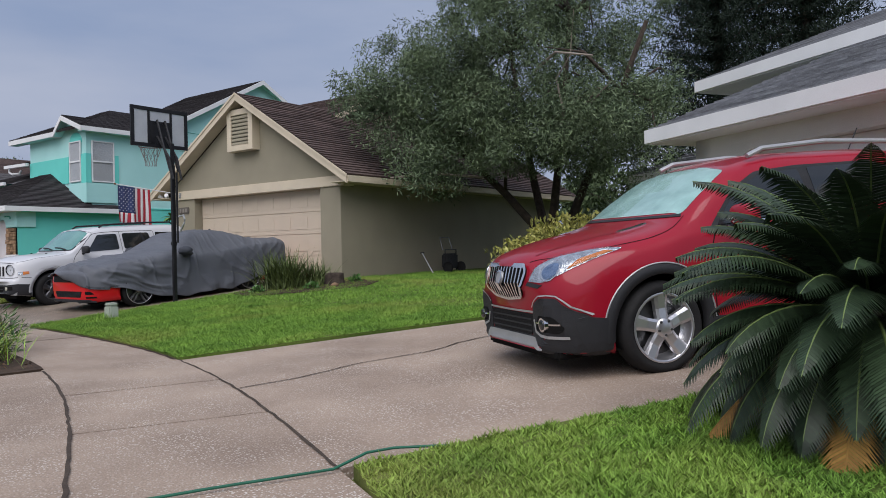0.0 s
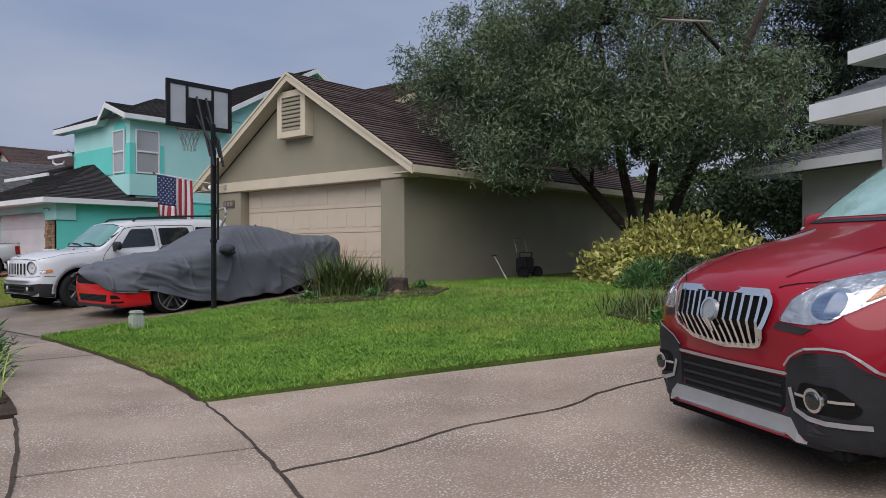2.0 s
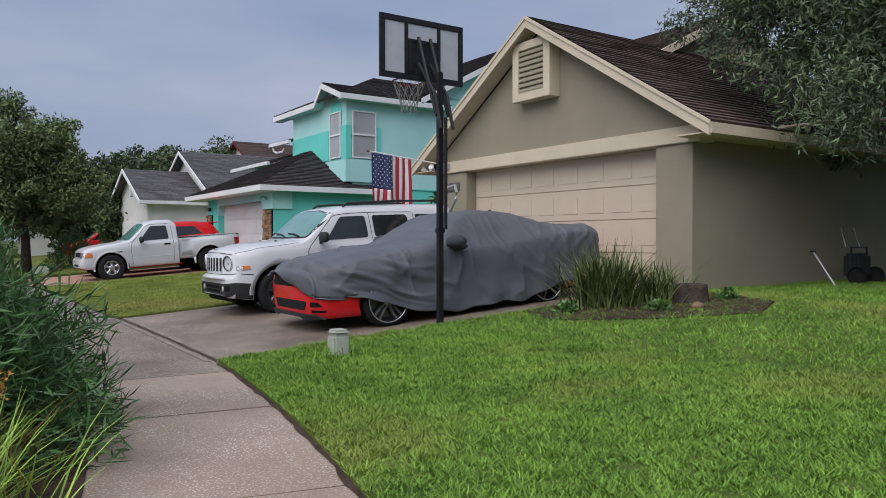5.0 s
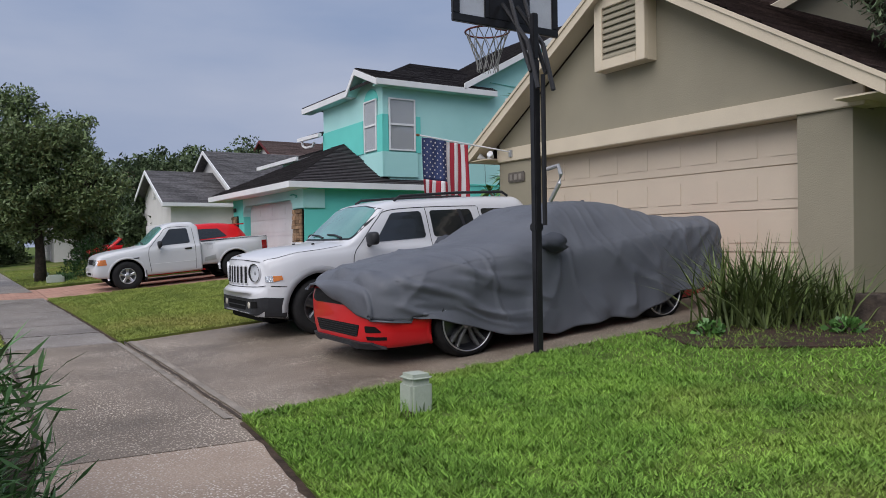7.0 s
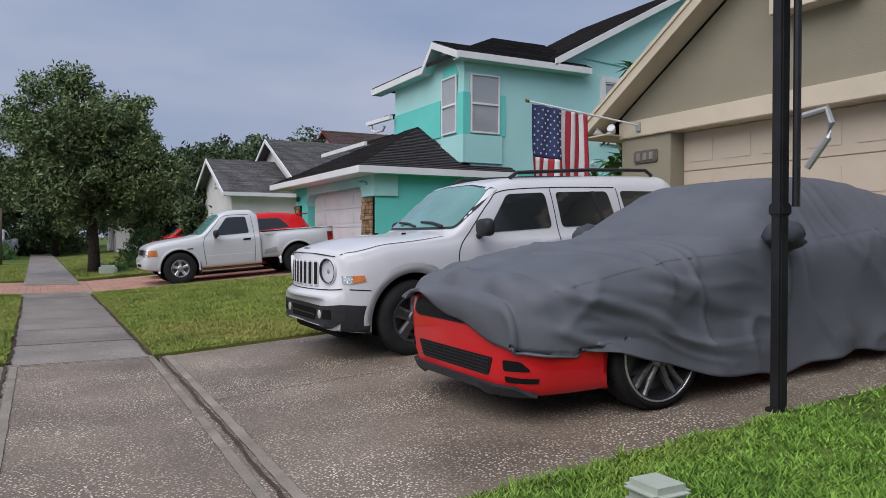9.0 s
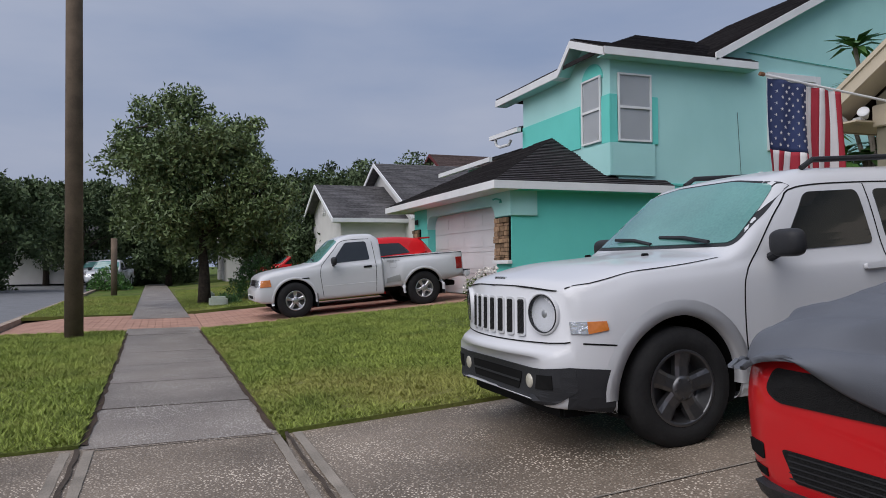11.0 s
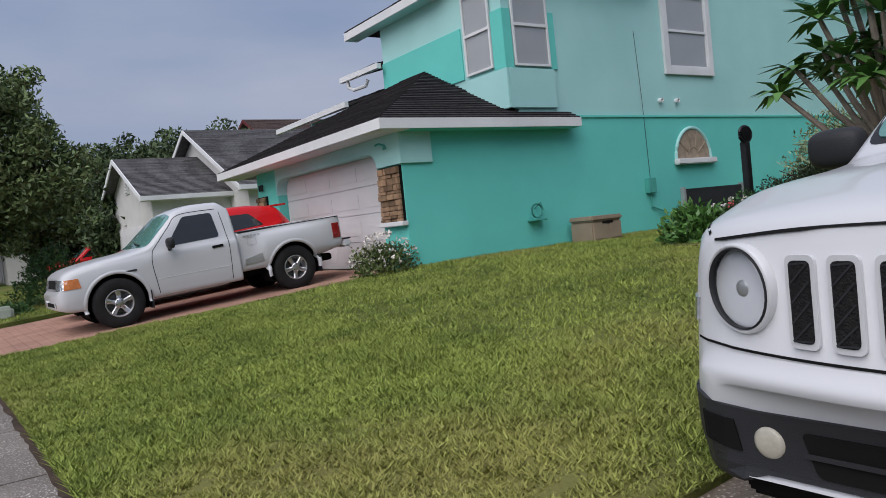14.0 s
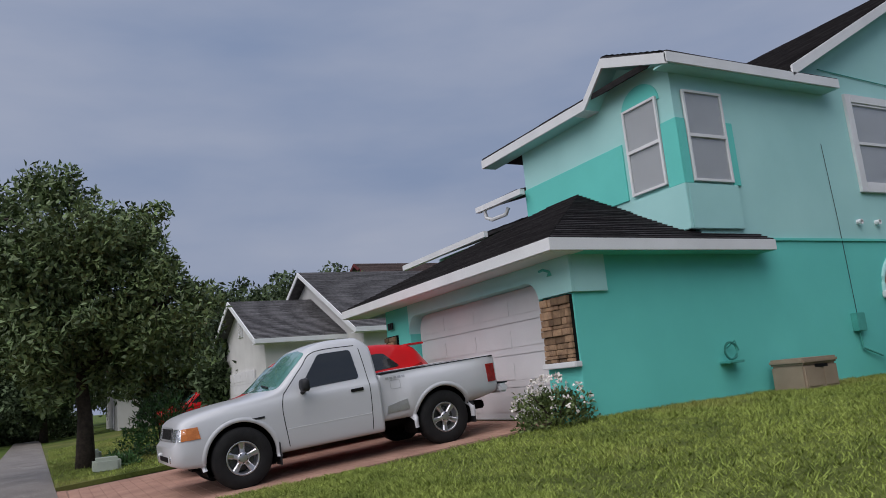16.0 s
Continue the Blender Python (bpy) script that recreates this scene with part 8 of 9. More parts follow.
# tall dark conifers behind the white house
for bx, by, hh, sd in ((-7.4, 27.0, 13.0, 2), (-5.2, 28.6, 14.5, 6)):
    h = holder("norfolk_pine", Matrix.Identity(4), "tall dark conifer behind the roofs", "tree", "conifers behind the house")
    part("trunk", tube([(bx, by, 0.4), (bx, by, hh)], 0, 8, radii=[0.22, 0.04]), M_BARK, h)
    rng = random.Random(sd)
    pts, bmb = [], bmesh.new()
    z = 3.0
    while z < hh:
        reach = 2.5 * (1 - (z / hh) ** 1.6) + 0.3
        for k in range(7):
            a = k * 0.9 + z * 1.7 + rng.uniform(-0.2, 0.2)
            tip = Vector((bx + reach * math.cos(a), by + reach * math.sin(a), z + reach * 0.22))
            tube([(bx, by, z), tip], 0, 4, bmb, [0.03, 0.01])
            for s in range(12):
                f = (s + 1) / 12
                c = Vector((bx, by, z)).lerp(tip, f)
                pts.append(clump_points([c], [0.34], 34, 0.7))
        z += 0.55
    part("branch_frame", bmb, M_BARK, h)["kind"] = "stuff"
    leaf_mesh("needles", np.concatenate(pts), 0.24, 0.035, M_LEAF_PINE, h, up=0.7)

bush("backyard_hedge", (-9.2, 31.0, 0.5), (6.5, 1.5, 4.2), 16000, (0.20, 0.09), M_LEAF_HEDGE, "tall dark hedge behind the two houses", 33, 0.3, 0.6)
# yellow-leaved bush, garden bed and clipped shrubs by the driveway
bush("croton_bush", (-8.5, 19.0, 0.5), (2.35, 1.3, 1.55), 9000, (0.15, 0.065), M_LEAF_CROTON, "broad yellow-green variegated bush at the wall", 3, 0.4, 0.5, lumps=1.3)
for i, (x, y, r, hh) in enumerate(((-7.35, 17.2, 0.62, 0.62), (-6.65, 16.95, 0.66, 0.80), (-7.75, 18.1, 0.70, 0.70), (-5.7, 16.2, 0.6, 0.6))):
    tagged(bush("clipped_shrub", (x, y, land(x, y)), (r, r, hh), 7000, (0.04, 0.022), M_LEAF_HEDGE, "rounded dark green clipped shrub in mulch", 20 + i, 0.4, 0.85, lumps=0.5), group="clipped shrubs")
bush("fern_shrub", (-8.0, 16.9, land(-8.0, 16.9)), (0.6, 0.55, 0.6), 2000, (0.20, 0.02), M_LEAF_SHRUB, "feathery dark green shrub beside the clipped ones", 27, 0.4, 0.3)
for x, y, n, ln in ((-6.45, 13.5, 300, 0.40), (-6.1, 13.75, 200, 0.36), (-6.75, 13.9, 160, 0.34)):
    tagged(strap_clump("lily_clump", (x, y, land(x, y)), n, ln, 0.013, M_LEAF_LILY, "strap-leaved clump at the edge of the mulch bed", 0.85, 0.24), group="strap-leaved clumps")
strap_clump("seed_stalks", (-6.35, 13.8, land(-6.35, 13.8)), 16, 0.62, 0.005, M_LEAF_DRY, "thin pale seed stalks above the clump", 0.35, 0.2)
for x, y, r in ((-5.82, 13.2, 0.26), (-5.5, 13.1, 0.24), (-6.0, 12.9, 0.2)):
    tagged(bush("ground_cover_plant", (x, y, land(x, y) + 0.04), (r, r, 0.2), 700, (0.05, 0.03), M_LEAF_PLUM, "low bright green plant edging the bed", int(-x * 9), 0.5, 0.4, stems=4), group="low edging plants")
tagged(slab("garden_walk", [(-6.3, 14.5), (-5.6, 13.7), (-4.7, 14.3), (-4.3, 16.2), (-5.6, 16.6)], 0.066, 0.05, M_CONC, 0.5), "pale concrete garden walk through the bed", "path", kind="structure")
for x, y in ((-6.31, 14.58), (-6.1, 15.7), (-5.75, 13.95)):
    g = holder("path_light", pose(x, y, land(x, y) + 0.045), "small silver solar path light on a stake", "lamp", "solar path lights")
    part("stake", tube([(0, 0, 0), (0, 0, 0.24)], 0.010, 6), M_SATIN, g)
    part("lens", lathe([(0.0, 0.24), (0.035, 0.24), (0.045, 0.30), (0.0, 0.30)], 12, "z"), M_DALLOY, g)
    part("cap", lathe([(0.0, 0.34), (0.05, 0.33), (0.06, 0.30), (0.0, 0.30)], 12, "z"), M_SATIN, g)
tagged(slab("mulch_bed_red_car", [(-6.95, 13.3), (-6.2, 12.75), (-5.3, 12.75), (-4.2, 14.6), (-4.0, 17.0), (-6.6, 18.5), (-7.9, 18.2), (-7.2, 15.6)], 0.05, 0.08, M_MULCH, 0.5), "dark mulch bed with shrubs", "garden bed", kind="structure")
# strap-leaved plants and mulch at the garage corner
tagged(slab("mulch_bed_garage", [(-13.5, 13.3), (-12.6, 13.0), (-11.6, 13.7), (-10.9, 14.6), (-11.3, 15.5), (-12.3, 15.9), (-13.5, 15.9)], 0.045, 0.08, M_MULCH, 0.4), "dark mulch bed at the garage corner", "garden bed", kind="structure")
strap_clump("flax_lily", (-12.95, 14.3, 0.38), 520, 0.92, 0.022, M_LEAF_LILY, "large strap-leaved clump at the garage corner", 0.72, 0.22, droop=0.62)
strap_clump("flax_lily", (-12.6, 14.9, 0.42), 180, 0.65, 0.02, M_LEAF_LILY, "smaller strap-leaved clump beside the larger one", 0.7, 0.16)
for x, y in ((-12.9, 13.5), (-12.0, 14.2), (-11.9, 15.4)):
    tagged(bush("weed", (x, y, land(x, y) + 0.04), (0.16, 0.16, 0.16), 90, (0.08, 0.05), M_LEAF_PLUM, "small leafy weed in the mulch", int(-x * 10), 0.5, 0.2, stems=3), group="weeds in the mulch")


# sago palm on the near lawn
def sago():
    h = holder("sago_palm", pose(-1.10, 7.72, land(-1.10, 7.72)), "large dark green sago palm with a few dry lower fronds", "palm")
    part("trunk", lathe([(0.0, 0.0), (0.20, 0.0), (0.22, 0.25), (0.19, 0.5), (0.10, 0.66), (0.0, 0.70)], 16, "z"), M_BARK, h)
    rng = random.Random(9)
    for i in range(128):
        a = i * 2.39996 + rng.uniform(-0.12, 0.12)
        lift = 1.38 - 2.05 * (i / 128) + rng.uniform(-0.1, 0.1)
        ln = rng.uniform(0.92, 1.18)
        dry = i > 119
        out = np.array((math.cos(a), math.sin(a), 0.0))
        side = np.array((-math.sin(a), math.cos(a), 0.0))
        pts, seg = [], 30
        p = np.array((0.07 * math.cos(a), 0.07 * math.sin(a), 0.60))
        ang = lift
        for s in range(seg + 1):
            pts.append(p.copy())
            p = p + (out * math.cos(ang) + np.array((0, 0, math.sin(ang)))) * ln / seg
            ang -= (1.15 if not dry else 0.5) / seg * (0.4 + 1.3 * s / seg)
        v, m = [], 0
        for s in range(3, seg):
            for half in (0, 0.5):
                f = (s + half) / seg
                c = pts[s] * (1 - half) + pts[s + 1] * half
                t = pts[s + 1] - pts[s]
                t = t / np.linalg.norm(t)
                nrm = np.cross(t, side)
                wl = 0.20 * math.sin(math.pi * min(1, 0.16 + 0.84 * f)) ** 0.7 * rng.uniform(0.9, 1.1)
                for sg in (1, -1):
                    d = side * sg * 0.80 + t * 0.55 + nrm * (-0.28)
                    d = d / np.linalg.norm(d)
                    w = t * 0.0085
                    tip = c + d * wl - np.array((0, 0, 0.025))
                    v += [c - w, c + w, c + d * wl * 0.6 + w * 0.9, c + d * wl * 0.6 - w * 0.9]
                    v += [c + d * wl * 0.6 - w * 0.9, c + d * wl * 0.6 + w * 0.9, tip + w * 0.1, tip - w * 0.1]
                    m += 2
        fr = quads("frond", np.array(v), m, M_LEAF_DRY if dry else M_LEAF_SAGO, h)
        part("stalk", tube([tuple(q) for q in pts[::3]], 0, 5, radii=[0.011 * (1 - 0.8 * k / 10) for k in range(len(pts[::3]))]), M_LEAF_DRY if dry else M_STALK, fr)
    return h


M_STALK = mat("pale_green_stalk", (0.16, 0.22, 0.07), (0.10, 0.15, 0.05), 6, 0.5, 0)
sago()

# bed on the road side of the pavement: shrub, lime grass, bare soil
BED = between(offset_edge(-W + 0.02), -13.55, -8.6) + list(reversed(between(offset_edge(-3.75), -13.4, -8.9)))
tagged(slab("soil_bed", BED, 0.012, 0.08, M_EARTH, 0.4), "bare dark soil bed beside the pavement", "garden bed", kind="structure")
bush("narrow_leaf_shrub", (-11.9, 6.70, 0.0), (2.05, 1.30, 1.60), 26000, (0.16, 0.016), M_LEAF_SHRUB, "dense dark green narrow-leaved shrub by the pavement", 4, 0.35, 0.45, stems=14, lumps=1.2)
strap_clump("lime_grass", (-9.75, 6.72, 0.0), 760, 0.58, 0.009, M_LEAF_LIME, "bright lime-green grassy clump in soil", 0.8, 0.22)
strap_clump("lime_grass", (-10.2, 6.35, 0.0), 320, 0.6, 0.008, M_LEAF_LIME, "lime-green grassy clump under the shrub", 0.8, 0.2)
h = strap_clump("seed_stalks", (-10.15, 6.95, 0.0), 26, 0.62, 0.006, M_LEAF_DRY, "thin brown seed stalks in the bed", 0.6, 0.2)
leaf_mesh("seed_heads", clump_points([(0.2 * math.cos(k), 0.2 * math.sin(k * 2), 0.55 + 0.1 * math.sin(3 * k)) for k in range(10)], [0.04] * 10, 24), 0.03, 0.012, M_LEAF_DRY, h)["kind"] = "stuff"

(bush("narrow_leaf_shrub", (-12.95, 7.25, 0.0), (0.75, 0.6, 0.85), 5000, (0.18, 0.018), M_LEAF_SHRUB, "smaller narrow-leaved shrub at the end of the bed", 5, 0.5, 0.35, stems=8))
bed_pts = np.column_stack([RNG.uniform(-13.2, -8.8, 900), RNG.uniform(5.4, 7.5, 900), RNG.uniform(0.015, 0.03, 900)])
bed_pts = bed_pts[inside(BED)(bed_pts[:, :2])]
tagged(leaf_mesh("leaf_litter", bed_pts, 0.06, 0.022, M_LEAF_DRY2, up=0.05), "scattered dry brown leaves on the soil", "leaf litter", kind="stuff")
# planting along the teal house
bush("white_flower_bush", (-28.15, 15.1, 0.40), (0.75, 0.7, 0.75), 2200, (0.07, 0.035), M_LEAF_LILY, "bush covered in white flowers at the garage corner", 6, 0.4, 0.4)
leaf_mesh("blossom", clump_points([tuple(np.array((0.62 * math.cos(a) * math.cos(e), 0.6 * math.sin(a) * math.cos(e), 0.15 + 0.58 * math.sin(e)))) for a, e in zip(RNG.uniform(0, 6.28, 90), RNG.uniform(0.1, 1.4, 90))], [0.03] * 90, 6), 0.045, 0.04, M_FLOWER, bpy.data.objects["white_flower_bush"])["kind"] = "stuff"
bush("leafy_bush", (-24.15, 18.1, 0.52), (0.58, 0.55, 0.70), 1800, (0.13, 0.055), M_LEAF_PLUM, "bright green leafy bush in a pot", 7, 0.5, 0.3)
bush("rose_bush", (-24.3, 19.6, 0.55), (0.75, 0.6, 0.72), 1900, (0.08, 0.04), M_LEAF_SHRUB, "rose bush with small pale and pink flowers", 8, 0.4, 0.3)
leaf_mesh("pale_blossom", clump_points([(0.62 * math.cos(k * 2.4), 0.5 * math.sin(k * 2.4), 0.25 + 0.42 * ((k * 0.37) % 1)) for k in range(16)], [0.035] * 16, 12), 0.04, 0.04, M_FLOWER, bpy.data.objects["rose_bush"])["kind"] = "stuff"
leaf_mesh("pink_blossom", clump_points([(0.75, -0.5, 0.30), (0.2, -0.7, 0.5)], [0.05] * 2, 16), 0.045, 0.045, M_PINK, bpy.data.objects["rose_bush"])["kind"] = "stuff"
bush("clipped_hedge", (-22.9, 20.7, 0.55), (2.5, 0.95, 1.35), 16000, (0.06, 0.03), M_LEAF_HEDGE, "dark clipped hedge along the path", 9, 0.4, 0.75)
bush("pale_bush", (-23.7, 22.9, 0.7), (2.1, 1.5, 2.2), 15000, (0.14, 0.034), M_LEAF_PALE, "tall pale variegated bush behind the hedge", 10, 0.0, 0.5, lumps=1.4)


def plumeria():
    h = holder("plumeria_tree", pose(-21.55, 18.7, 0.5), "small tree with long bright leaves in rosettes", "tree")
    rng = random.Random(4)
    tips = []
    bm = bmesh.new()
    for k in range(34):
        a = k * 2.4
        r = rng.uniform(0.2, 1.45)
        tip = Vector((r * math.cos(a), r * math.sin(a), rng.uniform(1.7, 4.1)))
        tube([(0, 0, 0), (0.05 * math.cos(a), 0.05 * math.sin(a), 0.9), (tip.x * 0.6, tip.y * 0.6, tip.z * 0.7), tip], 0, 7, bm, [0.07, 0.06, 0.04, 0.03])
        tips.append(tip)
    part("branch_frame", bm, M_PALEBARK, h)
    for tip in tips:
        v, m = [], 0
        for j in range(20):
            a, e = j * 2.4, rng.uniform(-0.35, 0.75)
            d = np.array((math.cos(a) * math.cos(e), math.sin(a) * math.cos(e), math.sin(e)))
            sd = np.array((-math.sin(a), math.cos(a), 0))
            ln, w = rng.uniform(0.38, 0.54), 0.065
            c0 = np.array(tip)
            p1, p2 = c0 + d * ln * 0.45 + np.array((0, 0, 0.03)), c0 + d * ln - np.array((0, 0, 0.08))
            v += [c0 - sd * 0.01, c0 + sd * 0.01, p1 + sd * w, p1 - sd * w, p1 - sd * w, p1 + sd * w, p2 + sd * 0.006, p2 - sd * 0.006]
            m += 2
        quads("leaf_rosette", np.array(v), m, M_LEAF_PLUM, h)
    leaf_mesh("flower_cluster", clump_points([tuple(tips[3] + Vector((0, 0, 0.12)))], [0.09], 30), 0.06, 0.04, M_PINK, h)
    return h


plumeria()

# street tree and the trees beyond
tree("street_tree", None, [(-38.0, 9.7, 0.0), (-38.05, 9.7, 1.2), (-38.15, 9.6, 2.2), (-38.3, 9.6, 3.4), (-38.6, 9.5, 5.0)], 0.17, (-38.4, 9.35, 4.05), (2.95, 2.8, 3.05), 300, 165, (0.17, 0.07), M_LEAF_OAK, "dense dark green street tree with a broad crown", 0.5, 14, 0.1, 40, amp=0.5, hollow=0.3, lumps=1.6)
tree("street_tree", None, [(-38.0, 9.7, 2.2), (-37.2, 11.2, 3.4)], 0.06, (-37.0, 11.4, 3.2), (1.1, 1.2, 1.3), 32, 110, (0.17, 0.07), M_LEAF_OAK, "slim leaning side stem of the street tree", 0.5, 15, 0.1, 12, 0.03)
bush("round_shrub", (-38.6, 11.4, 0.1), (1.1, 1.1, 1.9), 3500, (0.12, 0.04), M_LEAF_SHRUB, "upright green shrub behind the street tree", 12, 0.5, 0.4)
bush("low_plant", (-36.6, 10.3, 0.05), (0.45, 0.45, 0.4), 500, (0.14, 0.04), M_LEAF_SHRUB, "small dark plant at the tree's foot", 13, 0.6, 0.2)
FAR = [(-62, 17.6, 8.4), (-71, 22.5, 9.6), (-77, 30, 11.2), (-16, 40, 6.5), (-9, 38, 7.0), (-58, 21, 8.5), (-66, 27, 9.5), (-62, -1, 7.5), (-70, 3, 8), (-58, -6, 7), (-78, 0, 9), (-104, 6, 11), (-90, -3, 8.5), (-68, 8.8, 6.5), (-112, -6, 11), (-66, -12, 8.5), (-52, -10, 7.5), (-84, 8, 9), (-74, 14, 8), (-60, 14.5, 6.0), (-56, 17.5, 5.6), (-88, 20, 10), (-80, 26, 10.5), (-72, 33, 11), (-64, 38, 11.5), (-55, 42, 11), (-46, 46, 11.5), (-95, 12, 10), (-98, 2, 10)]
for i, (x, y, hh) in enumerate(FAR):
    tagged(tree("background_tree", None, [(x, y, -0.1), (x + 0.1, y, hh * 0.25), (x, y, hh * 0.5)], 0.2, (x, y, hh * 0.52), (hh * 0.55, hh * 0.55, hh * 0.46), 130, 90, (0.32, 0.16), M_LEAF_FAR, "dark green tree beyond the houses", hh * 0.10, 40 + i, 0.1, 10, 0.07), group="trees beyond the houses")
bush("far_hedge", (-61, 5.5, 0.0), (2.5, 1.2, 1.5), 2500, (0.16, 0.08), M_LEAF_PLUM, "light green clipped hedge far down the street", 14, 0.4, 0.6)


# low hedges and shrubs closing the far end of the street
for i, (x, y, rx, ry, rz) in enumerate(((-74, 9.5, 3.5, 2.0, 2.4), (-82, 4.5, 3.0, 3.0, 2.6), (-96, 7.5, 4.0, 4.0, 3.4), (-66, -2.5, 2.4, 2.4, 2.0), (-72, 6.8, 1.6, 1.6, 1.4), (-106, 0, 5.0, 5.0, 4.0))):
    tagged(bush("far_shrub", (x, y, -0.05), (rx, ry, rz), 3000, (0.28, 0.13), M_LEAF_FAR, "dark green shrub at the far end of the street", 60 + i, 0.4, 0.5), group="far shrubs")


# a palm head above the ridge
def far_palm(x, y, z):
    h = holder("far_palm", pose(x, y, 0), "distant palm above the roofs", "palm")
    part("trunk", tube([(0, 0, 0), (0.1, 0, z)], 0, 7, radii=[0.16, 0.11]), M_PALEBARK, h)
    v, m = [], 0
    for k in range(22):
        a, e = k * 2.4, 1.1 - 1.5 * (k / 22)
        p, ang = np.array((0.1, 0, z)), e
        for s in range(7):
            q = p + np.array((math.cos(a) * math.cos(ang), math.sin(a) * math.cos(ang), math.sin(ang))) * 0.3
            sd = np.array((-math.sin(a), math.cos(a), 0)) * 0.16
            dn = np.array((0, 0, 0.16))
            for sg in (1, -1):
                v += [p, q, q + sg * sd - dn, p + sg * sd - dn]
                m += 1
            p, ang = q, ang - 0.28
    quads("fronds", np.array(v), m, M_LEAF_FAR, h)


far_palm(-24.5, 38.0, 9.3)

# ---- white house with the grey roof, turned to the bend ----
def white_house():
    h = holder("white_house", pose(-4.82, 14.42, 0.0, 0, 0, -33), "white stucco house with grey shingle roofs", "house")
    # local: x along the front, y into the lot; the front-left corner of the garage at the origin
    p = lambda name, bm, m, label="": part(name, bm, m, h, label)
    p("garage_wall", box(0.45, 0.75, 0.5, 7.5, 0.0, 2.75), M_WHITEW, "white stucco side wall")
    p("pier", box(0.45, 1.25, 0.5, 0.8, 0.0, 2.75), M_WHITEW)
    p("pier", box(6.3, 7.2, 0.5, 0.8, 0.0, 2.75), M_WHITEW)
    pts = [(1.25, 0.5, 2.75), (6.3, 0.5, 2.75)]
    pts += [(6.3 - 0.4 + 0.4 * math.cos(a), 0.5, 2.05 + 0.4 * math.sin(a)) for a in [math.pi / 2 * k / 8 for k in range(9)]]
    pts += [(1.25 + 0.4 - 0.4 * math.sin(a), 0.5, 2.05 + 0.4 * math.cos(a)) for a in [math.pi / 2 * k / 8 for k in range(9)]]
    p("lintel", prism(pts, (0, 0.3, 0)), M_WHITEW)
    panel_door(h, 1.25, 6.3, 0.15, 2.45, 0.75, M_WDOOR, 4, 4)
    p("garage_wall", box(7.0, 7.2, 0.8, 7.5, 0.0, 2.75), M_WHITEW)
    # garage roof rises from its front eave and is hipped at the side
    ez = 2.92
    roof_plane("garage_roof", [(0, 0, ez), (8.0, 0, ez), (8.0, 6.2, 5.6), (3.4, 6.2, 5.6)], M_PALEROOF, h, "grey shingle garage roof")
    roof_plane("garage_roof", [(0, 9.0, ez), (0, 0, ez), (3.4, 6.2, 5.6), (3.4, 9.0, 5.6)], M_PALEROOF, h)
    p("fascia", board((0, 0, ez), (8.0, 0, ez), 0.2, 0.05, (0, -1, 0)), M_WHITE)
    p("fascia", board((0, -0.05, ez), (0, 9.0, ez), 0.2, 0.05, (-1, 0, 0)), M_WHITE)
    p("soffit", box(0, 8.0, 0, 0.52, ez - 0.22, ez - 0.19), M_WHITE)
    p("soffit", box(0, 0.46, 0.52, 9.0, ez - 0.22, ez - 0.19), M_WHITE)
    # second roof behind and above, upper storey
    z2 = 4.25
    roof_plane("upper_roof", [(-2.0, 2.6, z2), (7.0, 2.6, z2), (7.0, 8.0, 6.4), (2.2, 8.0, 6.4)], M_PALEROOF, h)
    roof_plane("upper_roof", [(-2.0, 10.0, z2), (-2.0, 2.6, z2), (2.2, 8.0, 6.4), (2.2, 10.0, 6.4)], M_PALEROOF, h)
    p("upper_fascia", board((-2.0, 2.6, z2), (7.0, 2.6, z2), 0.2, 0.05, (0, -1, 0)), M_WHITE)
    p("upper_fascia", board((-2.0, 2.55, z2), (-2.0, 10.0, z2), 0.2, 0.05, (-1, 0, 0)), M_WHITE)
    p("upper_soffit", box(-2.0, 7.0, 2.6, 3.4, z2 - 0.22, z2 - 0.19), M_WHITE)
    p("house_wall", box(-1.4, 7.2, 7.51, 7.8, 0.0, 4.1), M_WHITEW)
    p("house_wall", box(1.4, 7.2, 5.8, 6.1, 4.8, 7.2), M_WHITEW)
    p("top_fascia", board((0.6, 5.2, 7.25), (7.0, 5.2, 7.25), 0.2, 0.1, (0, -1, 0)), M_WHITE)
    roof_plane("top_roof", [(0.6, 5.2, 7.25), (7.0, 5.2, 7.25), (7.0, 9.0, 8.9), (3.4, 9.0, 8.9)], M_PALEROOF, h)
    roof_plane("top_roof", [(0.6, 10.0, 7.25), (0.6, 5.2, 7.25), (3.4, 9.0, 8.9), (3.4, 10.0, 8.9)], M_PALEROOF, h)
    p("gutter_pipe", tube([(1.6, 5.2, 7.1), (1.6, 5.35, 6.8), (1.75, 5.7, 6.6), (1.75, 5.75, 5.6)], 0.05, 8), M_WHITE)
    p("gutter_pipe", tube([(0.25, 0.9, 2.75), (0.25, 1.0, 2.55), (0.42, 1.1, 2.42), (0.42, 1.1, 0.3)], 0.04, 8), M_WHITE)
    # low entry roof beside the garage
    roof_plane("entry_roof", [(-5.8, 3.7, 2.86), (0.44, 3.7, 2.86), (0.44, 6.6, 4.05), (-3.7, 6.6, 4.05)], M_PALEROOF, h)
    roof_plane("entry_roof", [(-5.8, 9.0, 2.86), (-5.8, 3.7, 2.86), (-3.7, 6.6, 4.05), (-3.7, 9.0, 4.05)], M_PALEROOF, h)
    p("entry_fascia", board((-5.8, 3.7, 2.86), (0.44, 3.7, 2.86), 0.18, 0.05, (0, -1, 0)), M_WHITE)
